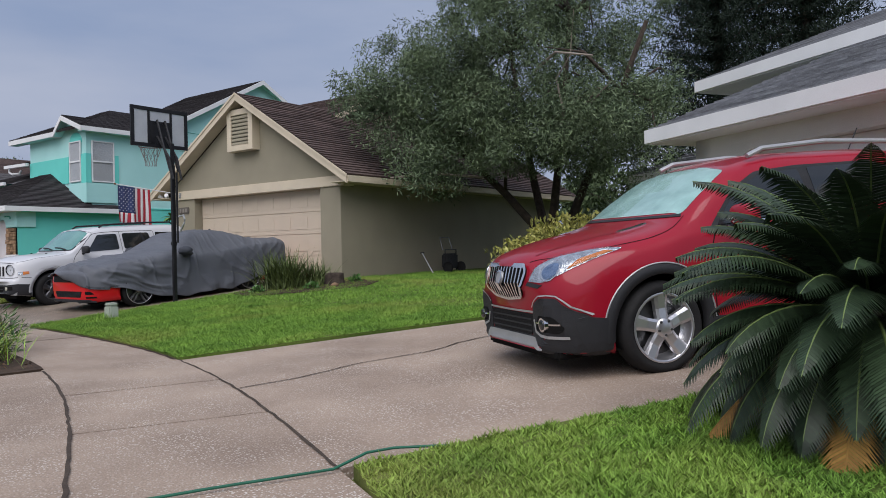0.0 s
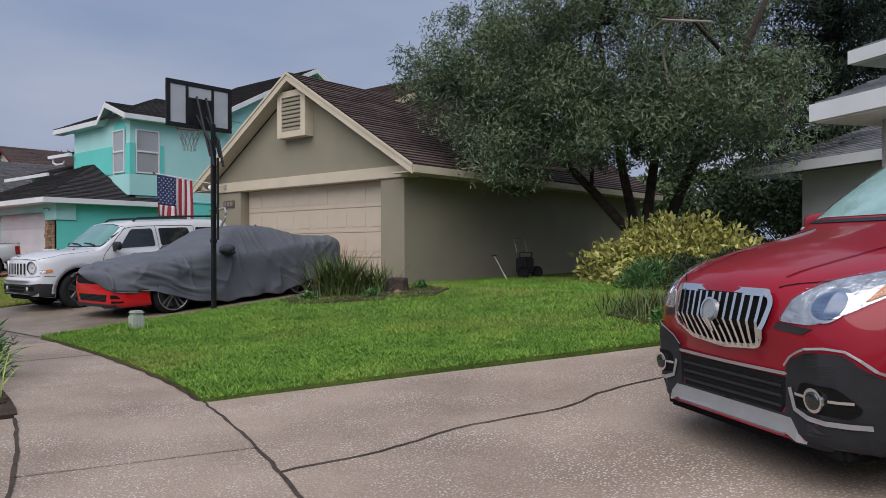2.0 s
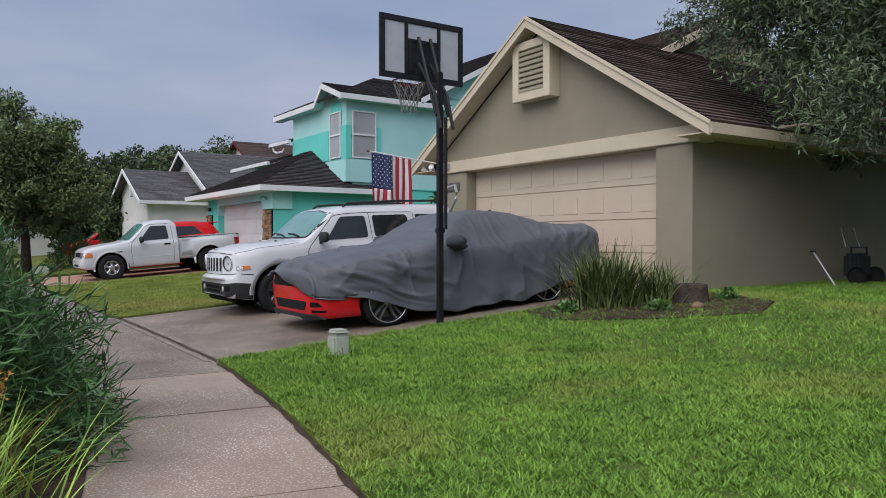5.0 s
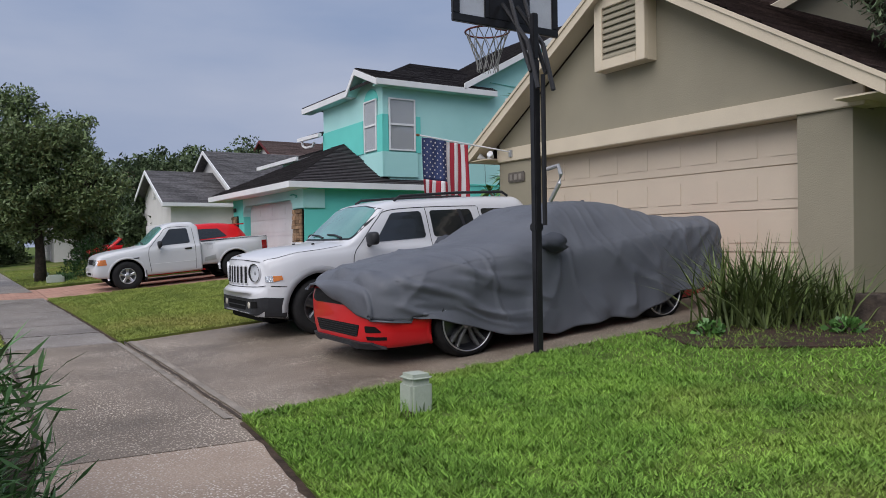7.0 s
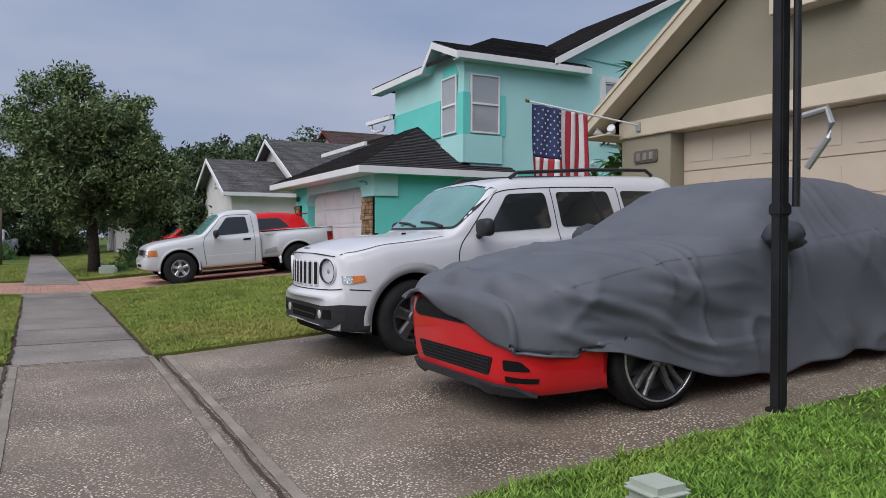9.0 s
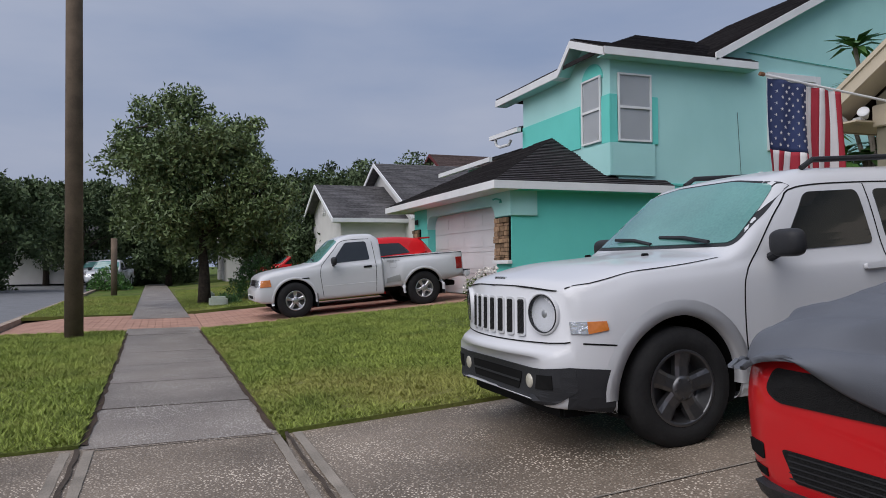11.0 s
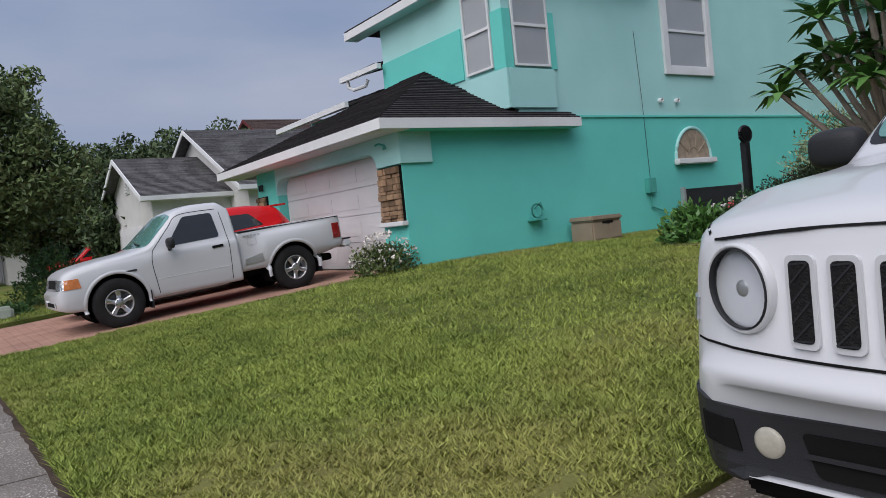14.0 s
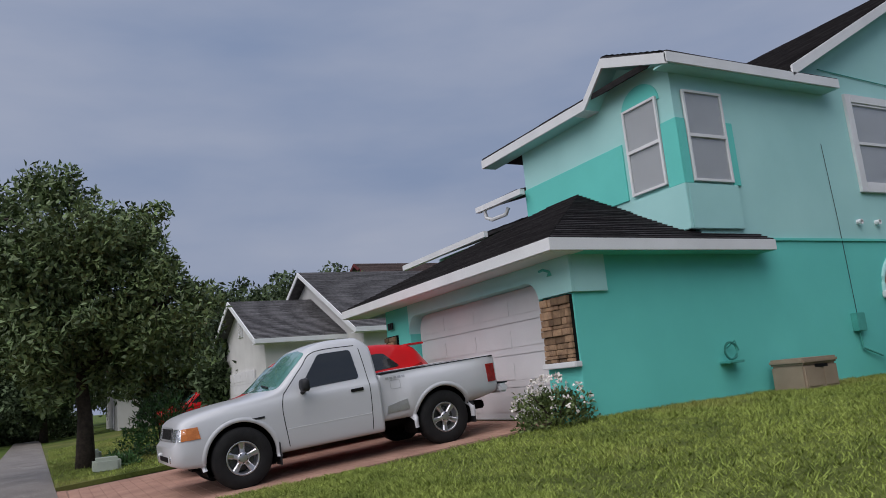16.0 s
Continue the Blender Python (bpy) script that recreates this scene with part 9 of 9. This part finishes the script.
    p("entry_fascia", board((-5.8, 3.65, 2.86), (-5.8, 9.0, 2.86), 0.18, 0.05, (-1, 0, 0)), M_WHITE)
    p("entry_wall", box(-5.0, 0.44, 4.4, 4.6, 0.0, 2.75), M_WHITEW)
    win = p("entry_window", prism([(-3.6 + 0.42 * math.cos(math.pi * k / 12), 4.385, 1.75 + 0.42 * math.sin(math.pi * k / 12)) for k in range(13)] + [(-4.02, 4.385, 0.9), (-3.18, 4.385, 0.9)], (0, 0.012, 0)), M_PANE)
    p("entry_side_wall", box(-5.0, -4.8, 4.6, 8.5, 0.0, 2.75), M_WHITEW)
    p("entry_dado", box(-5.02, 0.43, 4.36, 4.4, 0.0, 1.25, 0.005), M_BLUEGREY, "pale blue-grey lower band of the wall")
    return h


M_BLUEGREY = mat("pale_blue_grey_paint", (0.36, 0.44, 0.47), (0.31, 0.38, 0.41), 2.0, 0.8, 0.3)
white_house()


# ---- basketball stand ----
def hoop():
    gz = land(-13.77, 12.16)
    h = holder("basketball_hoop", pose(-13.77, 12.16, gz), "black in-ground basketball stand beside the driveway", "basketball hoop")
    p = lambda name, bm, m, label="", parent=None: part(name, bm, m, parent or h, label)
    z0 = 3.345 - gz
    p("pole", box(-0.037, 0.037, -0.037, 0.037, -0.05, 2.75, 0.010), M_BLACK)
    p("upper_pole", box(-0.032, 0.032, -0.032, 0.032, 2.75, z0 + 0.05, 0.01), M_BLACK)
    p("collar", box(-0.048, 0.048, -0.048, 0.048, 1.15, 1.22, 0.01), M_BLACK)
    p("base_plate", box(-0.055, 0.055, -0.055, 0.055, -0.06, 0.02, 0.008), M_BLACK)
    # actuator and crank handle
    p("actuator", tube([(0.085, 0.03, 1.2), (0.085, 0.03, 2.6)], 0.022, 8), M_BLACK)
    p("crank_handle", tube([(0.12, 0.04, 1.72), (0.26, 0.05, 1.74), (0.28, 0.06, 1.66), (0.26, 0.06, 1.58), (0.14, 0.05, 1.42)], 0.02, 8), M_SATIN, "grey plastic crank handle")
    bx = -0.42
    for yy in (-0.09, 0.09):
        p("arm", tube([(0.06, yy, 2.62), (-0.04, yy, 2.85), (bx + 0.06, yy, z0 + 0.55)], 0.022, 8), M_BLACK)
        p("arm", tube([(0.16, yy, 2.45), (0.02, yy, 2.9), (bx + 0.06, yy, z0 + 0.22)], 0.022, 8), M_BLACK)
    board_ = p("backboard", box(bx, bx + 0.012, -0.62, 0.62, z0 + 0.02, z0 + 0.78), M_CLEARB, "clear backboard with black frame")
    for a, b, c, d in ((-0.64, 0.64, z0, z0 + 0.075), (-0.64, 0.64, z0 + 0.725, z0 + 0.80), (-0.64, -0.565, z0 + 0.075, z0 + 0.725), (0.565, 0.64, z0 + 0.075, z0 + 0.725), (-0.275, -0.225, z0 + 0.075, z0 + 0.725), (0.225, 0.275, z0 + 0.075, z0 + 0.725), (-0.225, 0.225, z0 + 0.48, z0 + 0.53), (-0.225, 0.225, z0 + 0.075, z0 + 0.48)):
        p("board_frame", box(bx - 0.015, bx + 0.03, a, b, c, d, 0.006), M_BLACK, parent=board_)
    rim = p("rim", tube([(bx - 0.10 - 0.225 + 0.225 * math.cos(2 * math.pi * k / 28), 0.225 * math.sin(2 * math.pi * k / 28), z0 + 0.06) for k in range(29)], 0.010, 7), M_RIM, "red-brown steel rim")
    p("rim_bracket", box(bx - 0.11, bx - 0.015, -0.07, 0.07, z0 + 0.02, z0 + 0.10, 0.008), M_RIM, parent=rim)
    bm = bmesh.new()
    cx = bx - 0.325
    for k in range(12):
        for sg in (1, -1):
            pts = []
            for s in range(7):
                f = s / 6
                a = 2 * math.pi * k / 12 + sg * f * 0.9
                r = 0.22 - 0.11 * min(1, f * 1.3)
                pts.append((cx + r * math.cos(a), r * math.sin(a), z0 + 0.06 - 0.40 * f))
            tube(pts, 0.005, 4, bm, cap=False)
    p("net", bm, M_NET, "worn white net", rim)
    return h


M_CLEARB = mat("hazy_acrylic", (0.62, 0.64, 0.68), (0.52, 0.54, 0.58), 3, 0.25, 0, trans=0.35)
M_RIM = mat("rusty_red_steel", (0.18, 0.035, 0.02), (0.09, 0.02, 0.015), 12, 0.6, 0.2)
M_NET = mat("grey_cord", (0.34, 0.34, 0.33), (0.22, 0.22, 0.21), 15, 0.9, 0.3)
hoop()


# ---- flag on the garage beam ----
def flag():
    h = holder("house_flag", pose(-19.2, 16.05, 2.88), "striped flag with starred blue field hanging from a slanted pole", "flag")
    tip, base = Vector((-0.06, -1.92, 0.20)), Vector((0.0, 0.0, 0.0))
    part("flagpole", tube([base, tip], 0.014, 8), M_WHITE, h)
    part("pole_knob", tube([tip, tip + Vector((0, -0.05, 0.005))], 0.022, 8), M_POLEKNOB, h)
    part("bracket", box(-0.04, 0.04, -0.05, 0.0, -0.09, 0.04, 0.006), M_SATIN, h)
    a, b = base.lerp(tip, 0.50), base.lerp(tip, 0.965)
    drop, n, rows = 0.98, 52, 24

    def at(u, v):
        # u from the pole's foot to its tip, v downwards
        q = a.lerp(b, u)
        sway = 0.045 * math.sin(u * 11 + v * 2.0) * (0.25 + v) + 0.02 * math.sin(u * 23 + 1.3)
        return Vector((q.x + sway, q.y + 0.03 * v * math.sin(u * 7), q.z - drop * v - 0.02))

    def cloth(name, u0, u1, v0, v1, material, off=0.0, parent=None):
        nu, nv = max(2, int((u1 - u0) * n)), max(2, int((v1 - v0) * rows))
        vs = [at(u0 + (u1 - u0) * i / nu, v0 + (v1 - v0) * j / nv) + Vector((off, 0, 0)) for i in range(nu + 1) for j in range(nv + 1)]
        fs = [(i * (nv + 1) + j, i * (nv + 1) + j + 1, (i + 1) * (nv + 1) + j + 1, (i + 1) * (nv + 1) + j) for i in range(nu) for j in range(nv)]
        ob = raw(name, vs, fs, material, parent or h, smooth=True)
        md = ob.modifiers.new("cloth", "SOLIDIFY")
        md.thickness, md.offset = 0.003, 0
        return ob

    vc = 0.72
    split = 1 - 7 / 13
    for k in range(13):
        u0, u1 = k / 13, (k + 1) / 13
        red = k % 2 == 0
        if u0 < split - 0.01:
            cloth("stripe", u0, u1, 0, 1, M_FLAGRED if red else M_FLAGWHITE)
        else:
            cloth("stripe", u0, u1, vc, 1, M_FLAGRED if red else M_FLAGWHITE)
    canton = cloth("canton", split, 1, 0, vc, M_FLAGBLUE)
    canton["label"] = "navy blue field with white stars"
    for i in range(9):
        for j in range(11):
            if (i + j) % 2:
                continue
            u, v = split + (1 - split) * (i + 1) / 10, vc * (j + 1) / 12
            c = at(u, v)
            for off in (0.006, -0.006):
                bm = bmesh.new()
                vs = []
                for s in range(10):
                    r = 0.021 if s % 2 == 0 else 0.0085
                    an = math.pi / 2 + s * math.pi / 5
                    vs.append(bm.verts.new((c.x + off, c.y + r * math.cos(an), c.z + r * math.sin(an))))
                bm.faces.new(vs)
                part("star", bm, M_FLAGWHITE, canton)
    return h


M_POLEKNOB = mat("brown_wood_knob", (0.20, 0.10, 0.05), None, 9, 0.6, 0.2)
M_FLAGRED = mat("flag_red_cloth", (0.36, 0.03, 0.045), (0.30, 0.025, 0.04), 5, 0.8, 0.2, fine=300)
M_FLAGWHITE = mat("flag_white_cloth", (0.66, 0.64, 0.64), (0.58, 0.56, 0.57), 5, 0.8, 0.2, fine=300)
M_FLAGBLUE = mat("flag_navy_cloth", (0.035, 0.05, 0.13), (0.028, 0.04, 0.10), 5, 0.8, 0.2, fine=300)
flag()

# twin floodlight under the eave, number plaque as plain bars
fl = holder("floodlight", pose(-19.75, 15.95, 2.80), "twin white floodlights under the eave", "lamp")
part("junction", box(-0.06, 0.06, -0.02, 0.05, -0.03, 0.05, 0.008), M_WHITE, fl)
for s in (-1, 1):
    bm = lathe([(0.02, 0.0), (0.035, -0.04), (0.065, -0.13), (0.06, -0.14), (0.0, -0.135)], 16, "y")
    bmesh.ops.transform(bm, matrix=pose(s * 0.13, -0.02, 0.02, -25, 0, s * 25), verts=bm.verts[:])
    part("lamp_head", bm, M_WHITE, fl, smooth=True)
pl = holder("number_plaque", pose(-19.1, 16.08, 2.42), "weathered wooden plaque with raised bars", "plaque")
part("board", box(-0.24, 0.24, -0.025, 0.0, -0.09, 0.09, 0.02), M_PLAQUE, pl)
for k in range(3):
    part("bar", box(-0.17 + 0.13 * k, -0.09 + 0.13 * k, -0.035, -0.025, -0.055, 0.055, 0.004), M_PLAQUEBAR, pl)

# pale green utility pedestal
ped = holder("utility_pedestal", pose(-12.77, 10.25, land(-12.77, 10.25)), "pale grey-green utility pedestal in the grass", "utility box")
part("body", box(-0.092, 0.092, -0.085, 0.085, -0.02, 0.245, 0.02), M_PEDESTAL, ped)
part("cap", box(-0.096, 0.096, -0.089, 0.089, 0.245, 0.30, 0.025), M_PEDESTAL, ped)
strap_clump("grass_tuft", (-12.72, 10.15, land(-12.7, 10.15)), 110, 0.2, 0.007, M_BLADE, "taller grass tuft at the pedestal", 0.7, 0.10)

# cut stump used as a planter
sx, sy = -12.15, 15.0
stump = holder("tree_stump", pose(sx, sy, land(sx, sy) + 0.03), "dark cut tree stump in the mulch", "stump")
part("wood", lathe([(0.25, -0.05), (0.22, 0.05), (0.20, 0.18), (0.20, 0.24), (0.14, 0.25), (0.12, 0.20), (0.0, 0.19)], 18, "z"), M_BARK, stump, smooth=True)
for k, (x, y) in enumerate(((-12.5, 15.35), (-11.75, 14.6))):
    bm = bmesh.new()
    bmesh.ops.create_icosphere(bm, subdivisions=2, radius=0.09)
    for v in bm.verts:
        v.co *= 1 + 0.25 * noise.noise(v.co * 14 + Vector((k, 0, 0)))
        v.co.z *= 0.6
    bmesh.ops.translate(bm, vec=(x, y, land(x, y) + 0.06), verts=bm.verts[:])
    tagged(link("garden_stone", bm, M_STONE, smooth=True), "small brown garden stone in mulch", "stone", "garden stones")

# folded cart and tools against the shaded wall
cart = holder("garden_cart", pose(-12.35, 19.6, 0.54), "folded dark garden cart against the wall", "cart")
part("frame", tube([(0, -0.25, 0.05), (0, -0.25, 0.62), (0, 0.25, 0.62), (0, 0.25, 0.05)], 0.018, 6), M_TRIM, cart)
part("handle", tube([(-0.1, -0.22, 0.62), (-0.2, -0.2, 0.95), (-0.2, 0.2, 0.95), (-0.1, 0.22, 0.62)], 0.014, 6), M_DALLOY, cart)
part("tub", box(-0.16, 0.10, -0.22, 0.22, 0.12, 0.52, 0.04), M_TRIM, cart)
for s in (-1, 1):
    bm = lathe([(0.15, -0.02), (0.15, 0.02), (0.05, 0.025), (0.0, 0.02)], 18, "y")
    bmesh.ops.translate(bm, vec=(0.12, s * 0.29, 0.15), verts=bm.verts[:])
    part("cart_wheel", bm, M_TYRE, cart)
spade = holder("garden_tool", pose(-12.5, 18.7, 0.54), "short grey-handled tool leaning on the wall", "tool")
part("shaft", tube([(0.25, 0, 0.0), (-0.15, 0.05, 0.55)], 0.014, 6), M_SATIN, spade)
part("grip", tube([(-0.15, -0.02, 0.55), (-0.15, 0.12, 0.55)], 0.018, 6), M_TRIM, spade)

# green hose across the pavement
hose_pts = [(-4.3, 4.2), (-3.95, 5.0), (-3.72, 5.55), (-3.42, 6.15), (-3.3, 6.5), (-3.0, 6.75)]
bm = tube([(x, y, 0.022 + (0.05 if y > 6.2 else 0)) for x, y in dense(hose_pts, 0.15)], 0.008, 7)
tagged(link("garden_hose", bm, M_HOSE, smooth=True), "thin green garden hose across the concrete", "hose")

# ---- fittings on the teal wall ----
xs = -27.93
reel = holder("hose_reel", pose(xs, 18.3, 1.2), "teal-painted wall hose reel", "hose reel")
part("bracket", box(0.0, 0.22, -0.16, 0.16, -0.14, -0.10, 0.01), M_TEALD, reel)
part("drum", tube([(0.12, 0.13 * math.cos(a), 0.05 + 0.13 * math.sin(a)) for a in [k * math.pi / 8 for k in range(33)]], 0.018, 6), M_TEALD, reel)
part("arm", tube([(0.0, 0.05, 0.1), (0.15, 0.08, 0.2), (0.14, 0.15, 0.05)], 0.015, 6), M_TEALD, reel)
crate = holder("storage_box", pose(-27.5, 19.5, land(-27.5, 19.5)), "tan plastic deck storage box by the wall", "storage box")
part("body", box(-0.30, 0.30, -0.40, 0.40, 0.0, 0.40, 0.03), M_TAN, crate)
part("lid", box(-0.32, 0.32, -0.42, 0.42, 0.40, 0.50, 0.03), M_TAN, crate)
part("latch_recess", box(0.30, 0.315, -0.15, 0.15, 0.34, 0.39, 0.005), M_DARK, crate)
for yy in (-0.2, 0.2):
    part("side_panel", box(0.295, 0.312, yy - 0.16, yy + 0.16, 0.06, 0.36, 0.008), M_TAN, crate)
mb = holder("meter_box", pose(xs, 21.65, 1.55), "teal utility box with conduit on the wall", "utility box")
part("box", box(0.0, 0.12, -0.12, 0.12, -0.16, 0.16, 0.01), M_TEALD, mb)
part("conduit", tube([(0.04, 0, -0.16), (0.04, 0.02, -0.45), (0.06, 0.5, -0.62)], 0.018, 6), M_TEALD, mb)
cab = tube([(xs + 0.02, 21.58, 4.85), (xs + 0.02, 21.66, 3.4), (xs + 0.02, 21.7, 1.7)], 0.005, 5)
tagged(link("wall_cable", cab, M_TRIM), "thin dark cable down the teal wall", "cable")
cab = tube([(xs + 0.02, 21.9, 6.35), (xs + 0.02, 25.5, 6.18), (xs + 0.02, 31.2, 5.9)], 0.010, 5)
tagged(link("gable_cable", cab, M_TEALD), "thin cable across the gable wall", "cable")
for yy in (22.25, 22.8):
    v = holder("wall_vent", pose(xs, yy, 3.38), "small white pipe end on the wall", "vent", "pipe ends on the wall")
    part("pipe", lathe([(0.05, 0.0), (0.05, 0.09), (0.035, 0.09), (0.03, 0.02), (0.0, 0.02)], 12, "x"), M_WHITE, v)
wl = holder("garage_lamp", pose(-28.35, 15.45, 2.62), "small wall lamp at the garage", "lamp")
part("arm", tube([(0, 0, 0), (0, -0.12, 0.03), (0.02, -0.2, 0.0)], 0.02, 6), M_TEALD, wl)
part("head", lathe([(0.02, 0.0), (0.05, -0.06), (0.0, -0.06)], 10, "z"), M_TEALD, wl)
np_ = holder("number_sign", pose(-34.2, 15.46, 2.45), "small dark raised bars on the garage pier", "plaque")
for k in range(3):
    part("bar", box(-0.13 + 0.09 * k, -0.07 + 0.09 * k, -0.03, 0.0, -0.07, 0.07, 0.004), M_TRIM, np_)
scr = holder("equipment_screen", pose(xs + 0.55, 23.1, 0.6), "dark screen in front of wall equipment", "screen")
part("panel", box(-0.04, 0.04, -1.0, 1.0, 0.0, 0.80, 0.01), M_TRIM, scr)
for yy in (-1.03, 1.03):
    part("post", box(-0.05, 0.05, yy - 0.04, yy + 0.04, 0.0, 0.84, 0.01), M_SATIN, scr)
post = holder("lamp_post", pose(-24.7, 20.3, 0.55), "black post with a ring-shaped head", "post")
part("shaft", box(-0.06, 0.06, -0.06, 0.06, 0.0, 1.5, 0.012), M_BLACK, post)
part("ring", tube([(0.02, 0.16 * math.cos(k * math.pi / 12), 1.62 + 0.13 * math.sin(k * math.pi / 12)) for k in range(25)], 0.028, 8), M_BLACK, post)
part("head", lathe([(0.13, 0.0), (0.12, 0.05), (0.0, 0.06)], 18, "x"), M_DARK, post).location.z = 1.62
for x, y in ((-22.6, 17.9), (-21.0, 17.0)):
    g = holder("path_light", pose(x, y, land(x, y) + 0.04), "small dark path light on a stake", "lamp", "path lights")
    part("stake", tube([(0, 0, 0), (0, 0, 0.3)], 0.012, 6), M_TRIM, g)
    part("cap", lathe([(0.0, 0.36), (0.05, 0.33), (0.055, 0.30), (0.03, 0.30), (0.0, 0.30)], 12, "z"), M_TRIM, g)

# ---- poles along the street ----
up = holder("utility_pole", pose(-27.47, 7.1, 0.0), "tall weathered wooden utility pole on the verge", "pole")
part("shaft", tube([(0, 0, -0.1), (0.0, 0.0, 5.0), (0.02, 0.0, 10.0)], 0, 12, radii=[0.15, 0.135, 0.12]), M_WOODP, up, smooth=True)
up2 = holder("utility_pole", pose(-52.0, 6.3, 0.0), "distant short wooden pole on the verge", "pole")
part("shaft", tube([(0, 0, -0.1), (0, 0, 2.6)], 0.14, 10), M_WOODP, up2, smooth=True)
for x, y in ((-36.2, 10.0), (-40.6, 9.9)):
    b_ = holder("utility_cover", pose(x, y, 0.05), "low pale green utility cover in the lawn", "utility box", "utility covers")
    part("cover", box(-0.3, 0.3, -0.25, 0.25, 0.0, 0.30, 0.06), M_PEDESTAL, b_)


# ---- houses further down the street ----
def gable_house(name, x0, x1, yf, yb, zt, rise, wall, roof, trim, label, door=True, dormer=None):
    cx = (x0 + x1) / 2
    h = holder(name, pose(cx, yf, 0.3), label, "house")
    inv = Matrix.Translation((-cx, -yf, -0.3))

    def p(nm, bm, m, lb=""):
        bmesh.ops.transform(bm, matrix=inv, verts=bm.verts[:])
        return part(nm, bm, m, h, lb)

    p("front_wall", prism([(x0, yf, 0.0), (x1, yf, 0.0), (x1, yf, zt), (cx, yf, zt + rise * 0.93), (x0, yf, zt)], (0, 0.25, 0)), wall)
    p("side_wall", box(x1 - 0.25, x1, yf + 0.25, yb, 0.0, zt), wall)
    p("side_wall", box(x0, x0 + 0.25, yf + 0.25, yb, 0.0, zt), wall)
    p("back_wall", box(x0, x1, yb - 0.25, yb - 0.001, 0.0, zt), wall)
    e, o = 0.5, 0.5
    sl = rise / ((x1 - x0) / 2)
    ze = zt - e * sl
    for s, xe in ((1, x1 + e), (-1, x0 - e)):
        c = [(xe, yf - o, ze), (xe, yb + o, ze), (cx, yb + o, zt + rise), (cx, yf - o, zt + rise)]
        if s < 0:
            c = [c[1], c[0], c[3], c[2]]
        roof_plane_w("roof", c, roof, h, inv)
        p("rake", board((cx, yf - o, zt + rise), (xe, yf - o, ze), 0.2, 0.05, (0, -1, 0)), trim)
        p("eave", board((xe, yf - o, ze), (xe, yb + o, ze), 0.18, 0.05, (s, 0, 0)), trim)
        p("eave_soffit", box(min(xe, xe - s * e), max(xe, xe - s * e), yf - o, yb + o, ze - 0.20, ze - 0.17), trim)
    vent = p("gable_vent", box(cx - 0.35, cx + 0.35, yf - 0.06, yf, zt + 0.2, zt + 1.1, 0.01), trim)
    for k in range(6):
        p("vent_slat", box(cx - 0.28, cx + 0.28, yf - 0.09, yf - 0.06, zt + 0.27 + 0.13 * k, zt + 0.35 + 0.13 * k), wall)
    if door:
        panel_door(h, -2.3, 2.3, 0.0, 2.1, -0.08, M_WDOOR, 4, 4)
    return h


gable_house("grey_roof_house", -56.25, -48.45, 16.4, 30.0, 3.68, 1.77, M_WHITEW, M_GROOF, M_WHITE, "white house with a grey shingle gable roof")
gable_house("grey_roof_wing", -58.6, -46.2, 19.6, 31.0, 3.75, 2.95, M_WHITEW, M_GROOF, M_WHITE, "rear wing with a small white gable", door=False)
gable_house("maroon_trim_house", -67.5, -58.5, 26.5, 40.0, 6.6, 2.4, M_WHITEW, M_BROOF, M_MAROON, "two-storey house with maroon gable trim", door=False)
gable_house("tan_house", -71.0, -60.5, 17.5, 30.0, 4.6, 2.3, M_TANW, M_TROOF, M_TANW, "tan house with a light brown roof")
gable_house("far_white_house", -92.0, -78.0, -9.0, 3.0, 2.8, 2.0, M_WHITEW, M_GROOF, M_WHITE, "distant low white house across the street")
gable_house("far_garage_house", -76.0, -66.5, 12.5, 24.0, 2.8, 2.2, M_WHITEW, M_TROOF, M_WHITE, "distant house with a white garage door")
# parked far down the street
copy_thing(bpy.data.objects["white_pickup"], pose(-60.5, 5.0, 0.02, 0, 0, 78))
copy_thing(bpy.data.objects["white_suv"], pose(-66.0, 4.0, 0.02, 0, 0, 80))
copy_thing(bpy.data.objects["red_hatchback"], pose(-58.0, 13.5, 0.2, 2, 0, 0))
